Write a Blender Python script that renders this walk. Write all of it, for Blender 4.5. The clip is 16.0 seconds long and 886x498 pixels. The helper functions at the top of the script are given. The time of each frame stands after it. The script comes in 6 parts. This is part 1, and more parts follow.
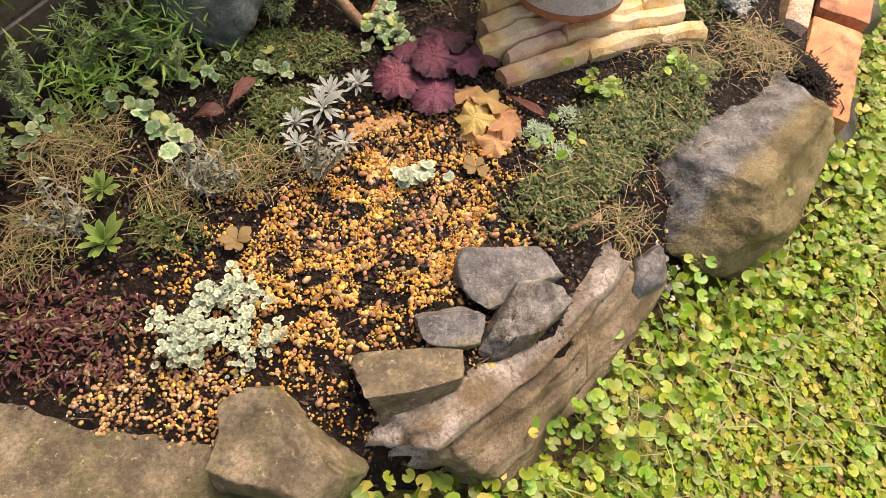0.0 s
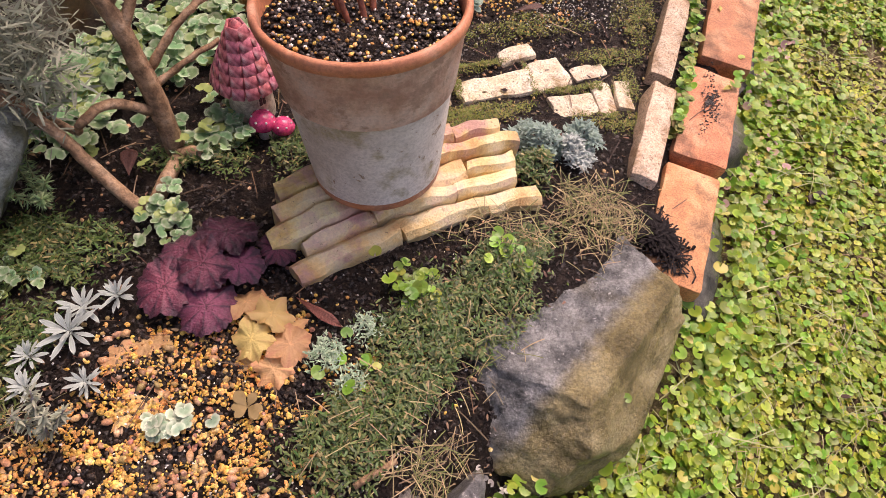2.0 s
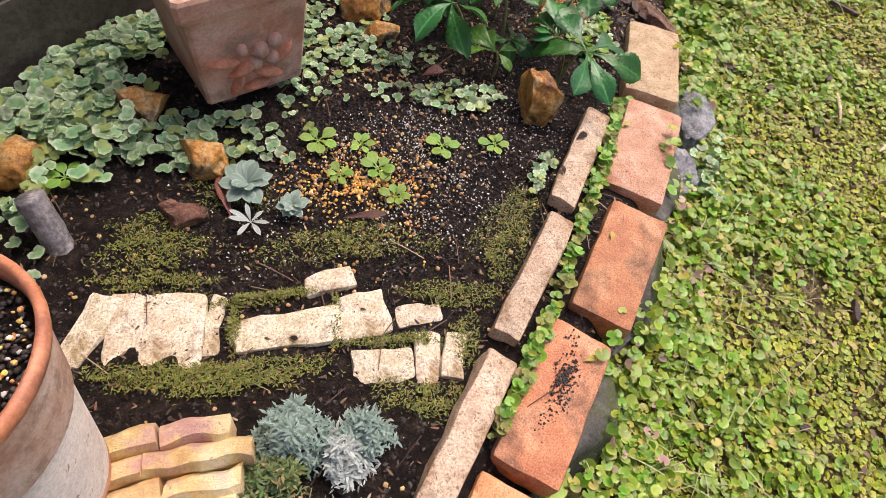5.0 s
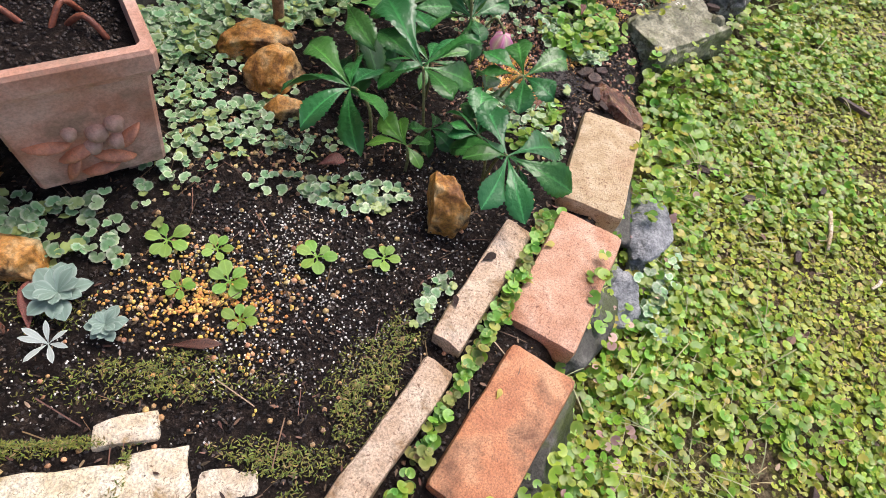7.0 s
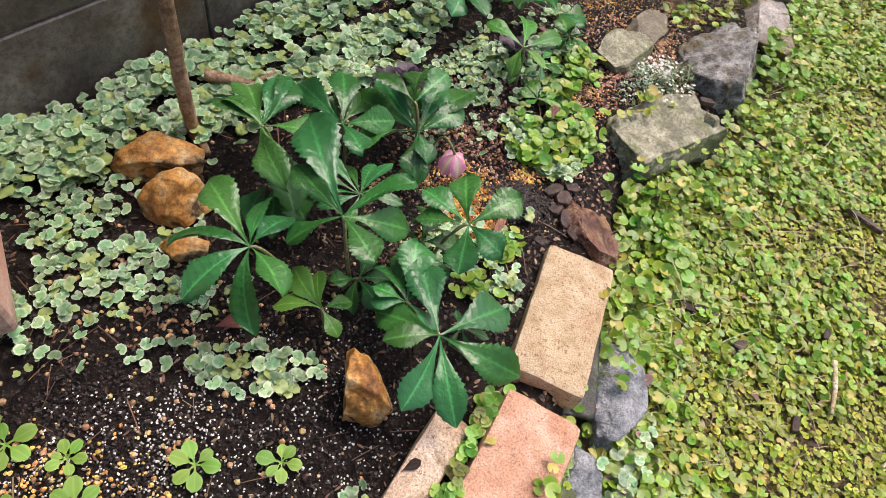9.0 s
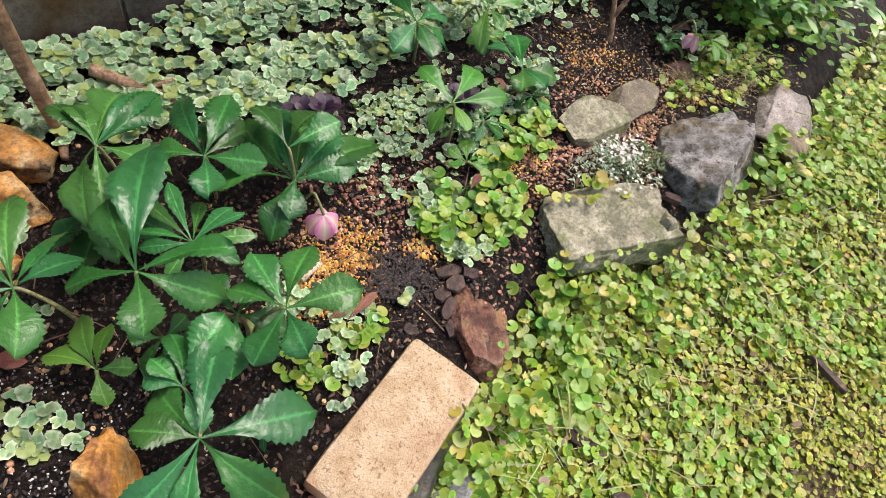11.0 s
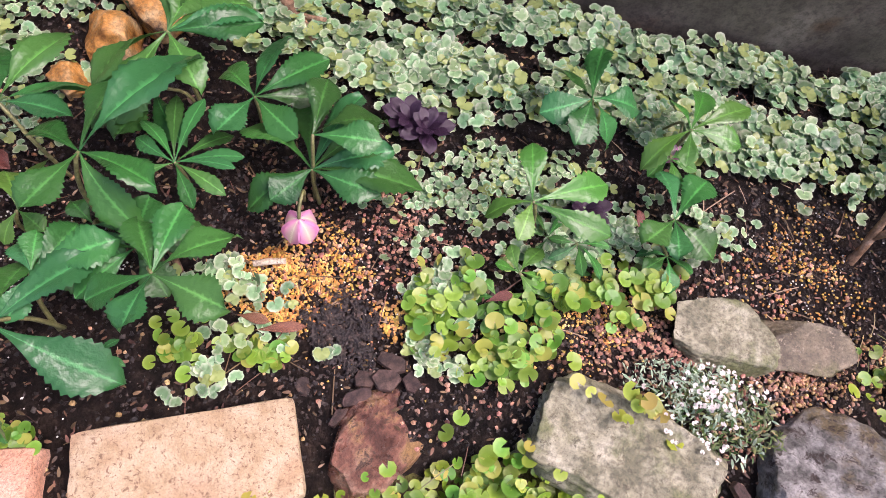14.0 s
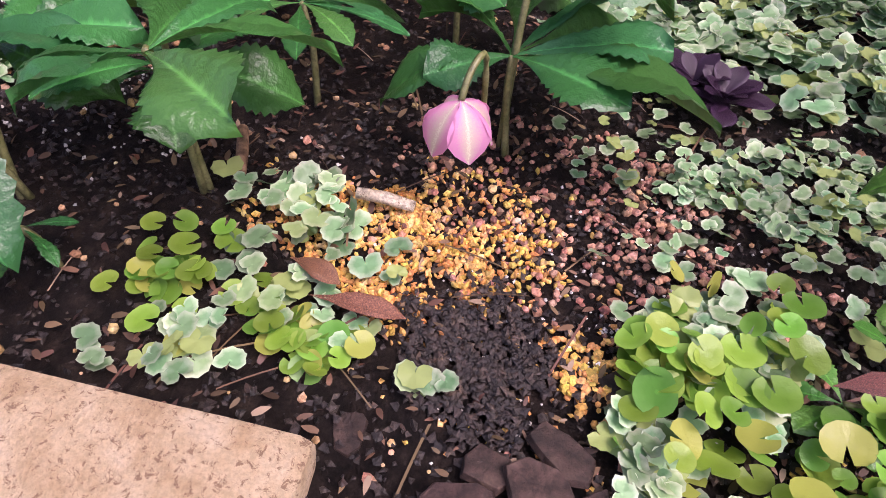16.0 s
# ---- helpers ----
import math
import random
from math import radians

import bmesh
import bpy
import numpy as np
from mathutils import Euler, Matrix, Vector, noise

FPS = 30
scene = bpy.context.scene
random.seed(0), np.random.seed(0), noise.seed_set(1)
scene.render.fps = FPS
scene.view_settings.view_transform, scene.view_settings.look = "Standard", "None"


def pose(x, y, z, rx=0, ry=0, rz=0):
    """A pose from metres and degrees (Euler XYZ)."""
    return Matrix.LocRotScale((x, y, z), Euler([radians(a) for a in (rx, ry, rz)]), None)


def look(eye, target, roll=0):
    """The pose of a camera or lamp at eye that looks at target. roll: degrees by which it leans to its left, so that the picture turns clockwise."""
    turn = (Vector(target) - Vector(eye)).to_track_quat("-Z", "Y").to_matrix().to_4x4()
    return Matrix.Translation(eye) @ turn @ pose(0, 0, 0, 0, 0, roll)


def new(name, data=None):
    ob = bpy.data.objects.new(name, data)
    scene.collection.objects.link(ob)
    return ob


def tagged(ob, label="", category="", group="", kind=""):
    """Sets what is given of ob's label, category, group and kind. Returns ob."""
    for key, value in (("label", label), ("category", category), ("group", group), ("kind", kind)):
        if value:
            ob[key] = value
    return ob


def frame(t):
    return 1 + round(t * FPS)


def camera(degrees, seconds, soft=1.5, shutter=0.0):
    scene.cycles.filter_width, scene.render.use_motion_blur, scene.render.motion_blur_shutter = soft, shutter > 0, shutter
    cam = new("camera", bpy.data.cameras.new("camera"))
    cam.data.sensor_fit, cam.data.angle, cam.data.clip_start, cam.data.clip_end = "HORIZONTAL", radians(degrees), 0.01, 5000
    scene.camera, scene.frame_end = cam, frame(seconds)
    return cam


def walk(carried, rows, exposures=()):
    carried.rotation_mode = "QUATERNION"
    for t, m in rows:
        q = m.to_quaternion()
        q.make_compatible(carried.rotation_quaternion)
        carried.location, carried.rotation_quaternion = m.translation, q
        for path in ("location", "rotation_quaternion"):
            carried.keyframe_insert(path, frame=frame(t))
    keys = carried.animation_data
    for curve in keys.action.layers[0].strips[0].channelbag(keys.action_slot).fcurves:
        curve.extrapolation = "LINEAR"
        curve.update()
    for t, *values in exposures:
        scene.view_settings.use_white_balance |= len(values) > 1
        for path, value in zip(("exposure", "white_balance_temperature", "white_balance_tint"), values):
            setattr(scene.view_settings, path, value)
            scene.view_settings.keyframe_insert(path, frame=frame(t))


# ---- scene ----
cam = camera(71.6, 16.0, soft=0.85)
PATH = [
    (0, (0.034, 0.022, 0.933), (0.167, 0.94, -0.838), 9.8),
    (0.5, (0.106, 0.072, 0.947), (0.277, 0.978, -0.828), 10.5),
    (1, (0.171, 0.159, 0.948), (0.381, 1.101, -0.804), 10.8),
    (1.5, (0.22, 0.268, 0.959), (0.465, 1.233, -0.775), 12.0),
    (2, (0.288, 0.335, 0.965), (0.533, 1.317, -0.759), 12.5),
    (2.5, (0.366, 0.411, 0.971), (0.588, 1.411, -0.746), 12.6),
    (3, (0.463, 0.485, 0.987), (0.674, 1.503, -0.722), 13.7),
    (3.5, (0.541, 0.528, 0.993), (0.744, 1.566, -0.705), 14.7),
    (4, (0.595, 0.579, 0.993), (0.797, 1.626, -0.699), 15.5),
    (4.5, (0.643, 0.685, 0.985), (0.839, 1.745, -0.699), 15.5),
    (4.7, (0.645, 0.737, 0.984), (0.847, 1.801, -0.698), 16.0),
    (6.8, (0.885, 1.056, 0.955), (0.966, 2.174, -0.701), 16.3),
    (7, (0.894, 1.088, 0.954), (0.977, 2.207, -0.702), 16.5),
    (7.5, (0.903, 1.209, 0.963), (0.996, 2.329, -0.692), 16.8),
    (8, (0.897, 1.303, 0.956), (1.007, 2.421, -0.698), 17.2),
    (8.5, (0.907, 1.357, 0.954), (1.002, 2.485, -0.695), 16.6),
    (9, (0.949, 1.428, 0.958), (1.025, 2.555, -0.693), 17.7),
    (9.5, (1.04, 1.5, 0.971), (1.091, 2.629, -0.679), 19.2),
    (10, (1.117, 1.545, 0.98), (1.131, 2.669, -0.674), 20.3),
    (10.2, (1.134, 1.569, 0.979), (1.153, 2.685, -0.681), 21.9),
    (12.3, (1.295, 1.891, 0.936), (0.945, 2.867, -0.774), 22.0),
    (12.5, (1.322, 1.914, 0.938), (0.934, 2.858, -0.783), 22.5),
    (13, (1.357, 1.992, 0.961), (0.925, 2.804, -0.815), 25.1),
    (13.5, (1.33, 2.044, 0.936), (0.787, 2.734, -0.861), 23.5),
    (14, (1.332, 2.107, 0.92), (0.679, 2.624, -0.898), 18.5),
    (14.5, (1.392, 2.162, 0.906), (0.608, 2.542, -0.894), 13.5),
    (15, (1.378, 2.193, 0.795), (0.478, 2.404, -0.978), 7.3),
    (15.5, (1.33, 2.208, 0.594), (0.31, 2.159, -1.126), -3.4),
    (16, (1.312, 2.14, 0.423), (-0.011, 2.16, -1.076), 3.1),
]
walk(cam, [(t, look(eye, target, roll)) for t, eye, target, roll in PATH],
     [(0, 0.68, 8200, 24), (2.5, 0.48, 7000, 34), (4.5, 0.42, 6900, 26), (7, 0.52, 6250, 18), (10, 0.56, 6550, 20), (12.5, 0.72, 6300, 18), (14, 0.76, 6250, 36), (15, 0.66, 6150, 37), (16, 0.66, 6150, 42)])

# ---- light ----
world = bpy.data.worlds.new("overcast")
scene.world = world
world.use_nodes = True
wn = world.node_tree
sky = wn.nodes.new("ShaderNodeTexSky")
sky.sky_type = "NISHITA"
sky.sun_disc = False
sky.sun_elevation = radians(58)
sky.sun_rotation = radians(30)
sky.air_density, sky.dust_density, sky.ozone_density = 1.0, 6.0, 0.6
wn.links.new(sky.outputs[0], wn.nodes["Background"].inputs[0])
wn.nodes["Background"].inputs[1].default_value = 0.15
sun = new("sun", bpy.data.lights.new("sun", "SUN"))
sun.data.energy, sun.data.angle, sun.data.color = 1.4, radians(24), (1.0, 0.95, 0.88)
sun.matrix_world = look((1.0, 1.7, 4), (0, 0, 0))


# ---- materials ----
def nodes_of(name):
    m = bpy.data.materials.new(name)
    m.use_nodes = True
    t = m.node_tree
    return m, t, t.nodes["Principled BSDF"]


def ramp(t, fac, stops):
    r = t.nodes.new("ShaderNodeValToRGB")
    e = r.color_ramp.elements
    while len(e) < len(stops):
        e.new(0.5)
    for k, (p, c) in enumerate(stops):
        e[k].position, e[k].color = p, (*c, 1)
    t.links.new(fac, r.inputs[0])
    return r.outputs[0]


def noise_out(t, scale, detail=6, rough=0.6, coord="Object", distort=0.0):
    tc = t.nodes.new("ShaderNodeTexCoord")
    n = t.nodes.new("ShaderNodeTexNoise")
    n.inputs["Scale"].default_value = scale
    n.inputs["Detail"].default_value = detail
    n.inputs["Roughness"].default_value = rough
    n.inputs["Distortion"].default_value = distort
    t.links.new(tc.outputs[coord], n.inputs["Vector"])
    return n.outputs["Fac"]


def mixed(t, fac, a, b, mode="MIX"):
    m = t.nodes.new("ShaderNodeMix")
    m.data_type, m.blend_type = "RGBA", mode
    for sock, v in ((m.inputs[0], fac), (m.inputs[6], a), (m.inputs[7], b)):
        if isinstance(v, (int, float)):
            sock.default_value = v
        elif isinstance(v, tuple):
            sock.default_value = (*v, 1)
        else:
            t.links.new(v, sock)
    return m.outputs[2]


def vary(t, col, source, amount=0.35, hue=0.02):
    """Lighter and darker, and a little in hue, from piece to piece."""
    if source == "island":
        rnd = t.nodes.new("ShaderNodeNewGeometry").outputs["Random Per Island"]
    else:
        rnd = t.nodes.new("ShaderNodeObjectInfo").outputs["Random"]
    hs = t.nodes.new("ShaderNodeHueSaturation")
    for name, lo, hi, mul in (("Value", 1 - amount, 1 + amount, 1.0), ("Hue", 0.5 - hue, 0.5 + hue, 7.31)):
        w = t.nodes.new("ShaderNodeMath")
        w.operation = "MULTIPLY"
        w.inputs[1].default_value = mul
        f = t.nodes.new("ShaderNodeMath")
        f.operation = "FRACT"
        mr = t.nodes.new("ShaderNodeMapRange")
        mr.inputs[3].default_value, mr.inputs[4].default_value = lo, hi
        t.links.new(rnd, w.inputs[0])
        t.links.new(w.outputs[0], f.inputs[0])
        t.links.new(f.outputs[0] if mul != 1.0 else rnd, mr.inputs[0])
        t.links.new(mr.outputs[0], hs.inputs[name])
    t.links.new(col, hs.inputs["Color"])
    return hs.outputs[0]


def bumped(t, b, height, strength=0.4, dist=0.004):
    n = t.nodes.new("ShaderNodeBump")
    n.inputs["Strength"].default_value = strength
    n.inputs["Distance"].default_value = dist
    t.links.new(height, n.inputs["Height"])
    t.links.new(n.outputs[0], b.inputs["Normal"])


def surface(name, stops, scale=20, rough=0.6, fine=150, strength=0.4, dist=0.004, stain=None, source=None, amount=0.25, hue=0.015,
            spec=0.5, coord="Object", fleck=None, side=None, at_y=0.0, grained=0.85):
    """Mineral or wood: a colour ramp over noise, stains at a larger scale, fine relief. stain: (colour, scale, from, to); fleck: (colour, scale, from)."""
    m, t, b = nodes_of(name)
    def at(p):
        return 0.5 + (p - 0.5) * 0.62
    col = ramp(t, noise_out(t, scale, coord=coord), [(at(p), c) for p, c in stops])
    if stain:
        s = noise_out(t, stain[1], 5, 0.65, coord)
        mask = ramp(t, s, [(at(stain[2]), (0, 0, 0)), (at(stain[3]), (1, 1, 1))])
        col = mixed(t, mask, col, stain[0])
    if fleck:
        mask = ramp(t, noise_out(t, fleck[1], 9, 0.78, coord, 0.6), [(0.5 + (fleck[2] - 0.5) * 0.42, (0, 0, 0)), (0.5 + (fleck[2] - 0.5) * 0.42 + 0.03, (1, 1, 1))])
        col = mixed(t, mask, col, fleck[0])
    if side:
        # the weathered flank, along the stone's own -y
        xyz = t.nodes.new("ShaderNodeSeparateXYZ")
        t.links.new(t.nodes.new("ShaderNodeTexCoord").outputs["Object"], xyz.inputs[0])
        w = t.nodes.new("ShaderNodeMath")
        w.operation = "MULTIPLY_ADD"
        w.inputs[1].default_value = 0.05
        t.links.new(noise_out(t, 14, 5, 0.7), w.inputs[0])
        t.links.new(xyz.outputs["Y"], w.inputs[2])
        mr = t.nodes.new("ShaderNodeMapRange")
        mr.inputs[1].default_value, mr.inputs[2].default_value = 0.002 + at_y, at_y - 0.022
        t.links.new(w.outputs[0], mr.inputs[0])
        col = mixed(t, mr.outputs[0], col, ramp(t, noise_out(t, 12, 7, 0.65), [(0.38, side[0]), (0.5, side[1]), (0.64, side[2])]))
    # fine grain in the colour itself
    g1 = ramp(t, noise_out(t, fine * 1.1, 5, 0.75, coord), [(0.4, (0.55, 0.55, 0.55)), (0.5, (0.95, 0.95, 0.95)), (0.62, (1.25, 1.25, 1.25))])
    col = mixed(t, grained, col, g1, "MULTIPLY")
    if source:
        col = vary(t, col, source, amount, hue)
    t.links.new(col, b.inputs["Base Color"])
    fn = noise_out(t, fine, 8, 0.7, coord)
    r = ramp(t, noise_out(t, scale * 0.7, 4, 0.6, coord), [(0.3, (rough - 0.12,) * 3), (0.7, (min(1, rough + 0.12),) * 3)])
    t.links.new(r, b.inputs["Roughness"])
    b.inputs["Specular IOR Level"].default_value = spec
    bumped(t, b, fn, strength, dist)
    return m


def leafy(name, inner, rim, rough=0.45, amount=0.3, hue=0.02, thin=0.25, lo=0.5, hi=0.95, odd=None, source="island", fine=120, spec=0.5, mottle=0.5, rib=1.25, relief=0.25, coat=0.0):
    """Leaf: one colour in the blade, one along the rim; odd: (colour, share) for yellowed ones."""
    m, t, b = nodes_of(name)
    at = t.nodes.new("ShaderNodeAttribute")
    at.attribute_name = "rim"
    nz = noise_out(t, fine, 3)
    add = t.nodes.new("ShaderNodeMath")
    add.operation = "MULTIPLY_ADD"
    add.inputs[1].default_value = mottle
    t.links.new(nz, add.inputs[0])
    sub = t.nodes.new("ShaderNodeMath")
    sub.operation = "SUBTRACT"
    sub.inputs[1].default_value = mottle / 2
    t.links.new(at.outputs["Fac"], sub.inputs[0])
    t.links.new(sub.outputs[0], add.inputs[2])
    col = ramp(t, add.outputs[0], [(0.0, tuple(min(1, c * rib) for c in inner)), (0.1, inner), (lo, inner), (hi, rim)])
    col = vary(t, col, source, amount, hue)
    if odd:
        g = t.nodes.new("ShaderNodeNewGeometry" if source == "island" else "ShaderNodeObjectInfo")
        w = t.nodes.new("ShaderNodeMath")
        w.operation = "MULTIPLY"
        w.inputs[1].default_value = 13.7
        f = t.nodes.new("ShaderNodeMath")
        f.operation = "FRACT"
        t.links.new(g.outputs["Random Per Island" if source == "island" else "Random"], w.inputs[0])
        t.links.new(w.outputs[0], f.inputs[0])
        mask = ramp(t, f.outputs[0], [(1 - odd[1], (0, 0, 0)), (min(1.0, 1 - odd[1] + 0.05), (1, 1, 1))])
        col = mixed(t, mask, col, odd[0])
    t.links.new(col, b.inputs["Base Color"])
    b.inputs["Roughness"].default_value = rough
    b.inputs["Specular IOR Level"].default_value = spec
    b.inputs["Coat Weight"].default_value, b.inputs["Coat Roughness"].default_value = coat, 0.15
    bumped(t, b, noise_out(t, fine * (2.5 if relief < 0.5 else 0.9), 4), relief, 0.002 if relief < 0.5 else 0.006)
    tr = t.nodes.new("ShaderNodeBsdfTranslucent")
    t.links.new(col, tr.inputs[0])
    mx = t.nodes.new("ShaderNodeMixShader")
    mx.inputs[0].default_value = thin
    t.links.new(b.outputs[0], mx.inputs[1])
    t.links.new(tr.outputs[0], mx.inputs[2])
    t.links.new(mx.outputs[0], t.nodes["Material Output"].inputs[0])
    return m


SOIL = surface("wet_black_soil", [(0.3, (0.01, 0.0075, 0.0065)), (0.55, (0.027, 0.019, 0.015)), (0.75, (0.06, 0.042, 0.031))], 60, 0.6, 260, 1.0, 0.012, spec=0.25)
EARTH = surface("lawn_earth", [(0.3, (0.09, 0.065, 0.04)), (0.5, (0.19, 0.145, 0.085)), (0.8, (0.32, 0.26, 0.15))], 55, 0.95, 260, 1.0, 0.012,
                stain=((0.2, 0.2, 0.06), 22, 0.45, 0.65), spec=0.1)
CONCRETE = surface("wet_dark_concrete", [(0.3, (0.065, 0.056, 0.045)), (0.6, (0.125, 0.11, 0.088)), (0.8, (0.2, 0.18, 0.145))], 7, 0.45, 90, 0.4, 0.003,
                   stain=((0.09, 0.05, 0.025), 3, 0.6, 0.75))
JOINT = surface("wall_joint_mortar", [(0.3, (0.09, 0.08, 0.06)), (0.7, (0.16, 0.14, 0.11))], 30, 0.7)
ROCK_OLIVE = surface("olive_brown_stone", [(0.3, (0.09, 0.075, 0.045)), (0.5, (0.17, 0.145, 0.09)), (0.72, (0.28, 0.24, 0.16))], 16, 0.5, 170, 0.55, 0.005,
                     stain=((0.1, 0.11, 0.035), 11, 0.52, 0.72), fleck=((0.3, 0.26, 0.18), 90, 0.68))
# whiter base paints the wet sheen on the boulder's top; the flank stays brown
ROCK_PALE = surface("sheen_paled_weathered_stone", [(0.28, (0.2, 0.18, 0.15)), (0.48, (0.36, 0.33, 0.29)), (0.7, (0.56, 0.53, 0.48))], 13, 0.38, 160, 0.7, 0.007,
                    stain=((0.2, 0.15, 0.085), 9, 0.52, 0.68), fleck=((0.2, 0.16, 0.11), 60, 0.64), side=((0.1, 0.075, 0.04), (0.23, 0.18, 0.11), (0.36, 0.3, 0.2)), at_y=-0.01)
ROCK_GREY = surface("grey_wet_stone", [(0.3, (0.075, 0.078, 0.08)), (0.5, (0.17, 0.175, 0.175)), (0.7, (0.3, 0.3, 0.29))], 22, 0.38, 200, 0.6, 0.005,
                    stain=((0.16, 0.15, 0.07), 9, 0.52, 0.7), fleck=((0.3, 0.3, 0.29), 150, 0.68))
ROCK_TWO = surface("grey_and_olive_boulder", [(0.3, (0.08, 0.085, 0.085)), (0.5, (0.18, 0.188, 0.184)), (0.72, (0.3, 0.31, 0.3))], 30, 0.28, 180, 0.8, 0.007,
                   stain=((0.13, 0.125, 0.1), 9, 0.52, 0.7), fleck=((0.4, 0.41, 0.4), 130, 0.7), side=((0.12, 0.1, 0.04), (0.24, 0.2, 0.09), (0.34, 0.3, 0.16)), at_y=0.035)
ROCK_BLUE = surface("blue_green_stone", [(0.3, (0.11, 0.14, 0.13)), (0.5, (0.22, 0.27, 0.25)), (0.72, (0.36, 0.41, 0.38))], 25, 0.5, 200, 0.5, 0.005,
                    stain=((0.09, 0.1, 0.05), 8, 0.55, 0.7))
ROCK_RED = surface("reddish_brown_stone", [(0.3, (0.09, 0.04, 0.028)), (0.5, (0.23, 0.105, 0.07)), (0.72, (0.38, 0.25, 0.17))], 26, 0.32, 150, 0.8, 0.008,
                   stain=((0.3, 0.18, 0.07), 13, 0.53, 0.66), fleck=((0.1, 0.06, 0.04), 50, 0.64))
ROCK_ORANGE = surface("ochre_orange_stone", [(0.28, (0.24, 0.1, 0.025)), (0.46, (0.58, 0.28, 0.06)), (0.7, (0.64, 0.46, 0.22))], 20, 0.45, 130, 0.6, 0.006,
                      stain=((0.09, 0.05, 0.025), 14, 0.56, 0.7))
ROCK_GREEN = surface("lichen_green_stone", [(0.3, (0.15, 0.15, 0.085)), (0.5, (0.3, 0.295, 0.19)), (0.72, (0.44, 0.43, 0.31))], 20, 0.6, 150, 0.55, 0.005,
                     stain=((0.15, 0.17, 0.07), 12, 0.5, 0.68), fleck=((0.14, 0.13, 0.075), 60, 0.66))
ROCK_STREAK = surface("streaked_grey_brown_stone", [(0.3, (0.11, 0.11, 0.095)), (0.5, (0.26, 0.26, 0.235)), (0.72, (0.44, 0.44, 0.41))], 32, 0.45, 170, 0.8, 0.008,
                      stain=((0.15, 0.12, 0.06), 12, 0.5, 0.66), fleck=((0.06, 0.045, 0.035), 50, 0.62))
ROCK_DARK = surface("dark_bank_stone", [(0.3, (0.04, 0.042, 0.035)), (0.55, (0.09, 0.09, 0.075)), (0.75, (0.16, 0.16, 0.14))], 20, 0.5, 160, 0.6, 0.006,
                    stain=((0.07, 0.09, 0.03), 12, 0.5, 0.65))
BRICK_RED = surface("worn_orange_brick", [(0.3, (0.46, 0.17, 0.07)), (0.5, (0.58, 0.25, 0.11)), (0.72, (0.66, 0.36, 0.19))], 14, 0.62, 320, 0.5, 0.003,
                    stain=((0.25, 0.12, 0.06), 9, 0.52, 0.72), source="object", amount=0.12, hue=0.01, fleck=((0.26, 0.11, 0.06), 260, 0.68))
BRICK_PINK = surface("worn_pink_brick", [(0.3, (0.5, 0.26, 0.15)), (0.5, (0.6, 0.34, 0.22)), (0.72, (0.68, 0.45, 0.32))], 16, 0.65, 320, 0.5, 0.003,
                     stain=((0.4, 0.17, 0.08), 7, 0.52, 0.75), fleck=((0.26, 0.12, 0.07), 190, 0.67))
BRICK_BUFF = surface("buff_fire_brick", [(0.3, (0.5, 0.36, 0.2)), (0.5, (0.6, 0.465, 0.28)), (0.72, (0.68, 0.555, 0.37))], 30, 0.75, 330, 0.9, 0.004,
                     stain=((0.52, 0.34, 0.2), 6, 0.55, 0.8), fleck=((0.3, 0.19, 0.11), 170, 0.62), grained=0.35)
STONE_CREAM = surface("cream_cut_stone", [(0.28, (0.58, 0.47, 0.3)), (0.5, (0.76, 0.67, 0.5)), (0.72, (0.82, 0.77, 0.64))], 24, 0.65, 240, 0.7, 0.004,
                      stain=((0.36, 0.26, 0.13), 13, 0.54, 0.72), source="object", amount=0.1, hue=0.01, fleck=((0.24, 0.17, 0.1), 150, 0.68))
STONE_EDGING = surface("tan_pink_cut_stone", [(0.28, (0.5, 0.36, 0.23)), (0.5, (0.66, 0.51, 0.36)), (0.72, (0.74, 0.64, 0.49))], 22, 0.65, 240, 0.7, 0.004,
                       stain=((0.36, 0.24, 0.13), 11, 0.53, 0.7), source="object", amount=0.1, hue=0.01, fleck=((0.24, 0.15, 0.09), 150, 0.66))
STONE_FAN = surface("banded_yellow_stone", [(0.28, (0.66, 0.4, 0.16)), (0.45, (0.84, 0.64, 0.29)), (0.6, (0.86, 0.74, 0.45)), (0.78, (0.8, 0.6, 0.44))], 14, 0.55, 200, 0.8, 0.005,
                    stain=((0.66, 0.4, 0.31), 9, 0.5, 0.64), source="object", amount=0.1, hue=0.014, fleck=((0.4, 0.26, 0.13), 60, 0.76), grained=0.25)
TERRA = surface("terracotta", [(0.3, (0.5, 0.19, 0.09)), (0.55, (0.62, 0.26, 0.14)), (0.75, (0.66, 0.35, 0.22))], 18, 0.6, 200, 0.2, 0.002,
                stain=((0.34, 0.13, 0.08), 10, 0.55, 0.75), grained=0.4)
TERRA_DUSTY = surface("dusty_terracotta", [(0.3, (0.5, 0.3, 0.22)), (0.5, (0.66, 0.46, 0.36)), (0.72, (0.72, 0.58, 0.5))], 22, 0.75, 180, 0.4, 0.002,
                      stain=((0.44, 0.29, 0.22), 30, 0.52, 0.7), grained=0.3)
TERRA_LIME = surface("lime_whitened_terracotta", [(0.3, (0.58, 0.53, 0.48)), (0.5, (0.73, 0.69, 0.64)), (0.75, (0.8, 0.76, 0.71))], 8, 0.8, 200, 0.2, 0.002,
                     stain=((0.4, 0.35, 0.22), 12, 0.6, 0.78), fleck=((0.35, 0.25, 0.17), 45, 0.74), grained=0.4)
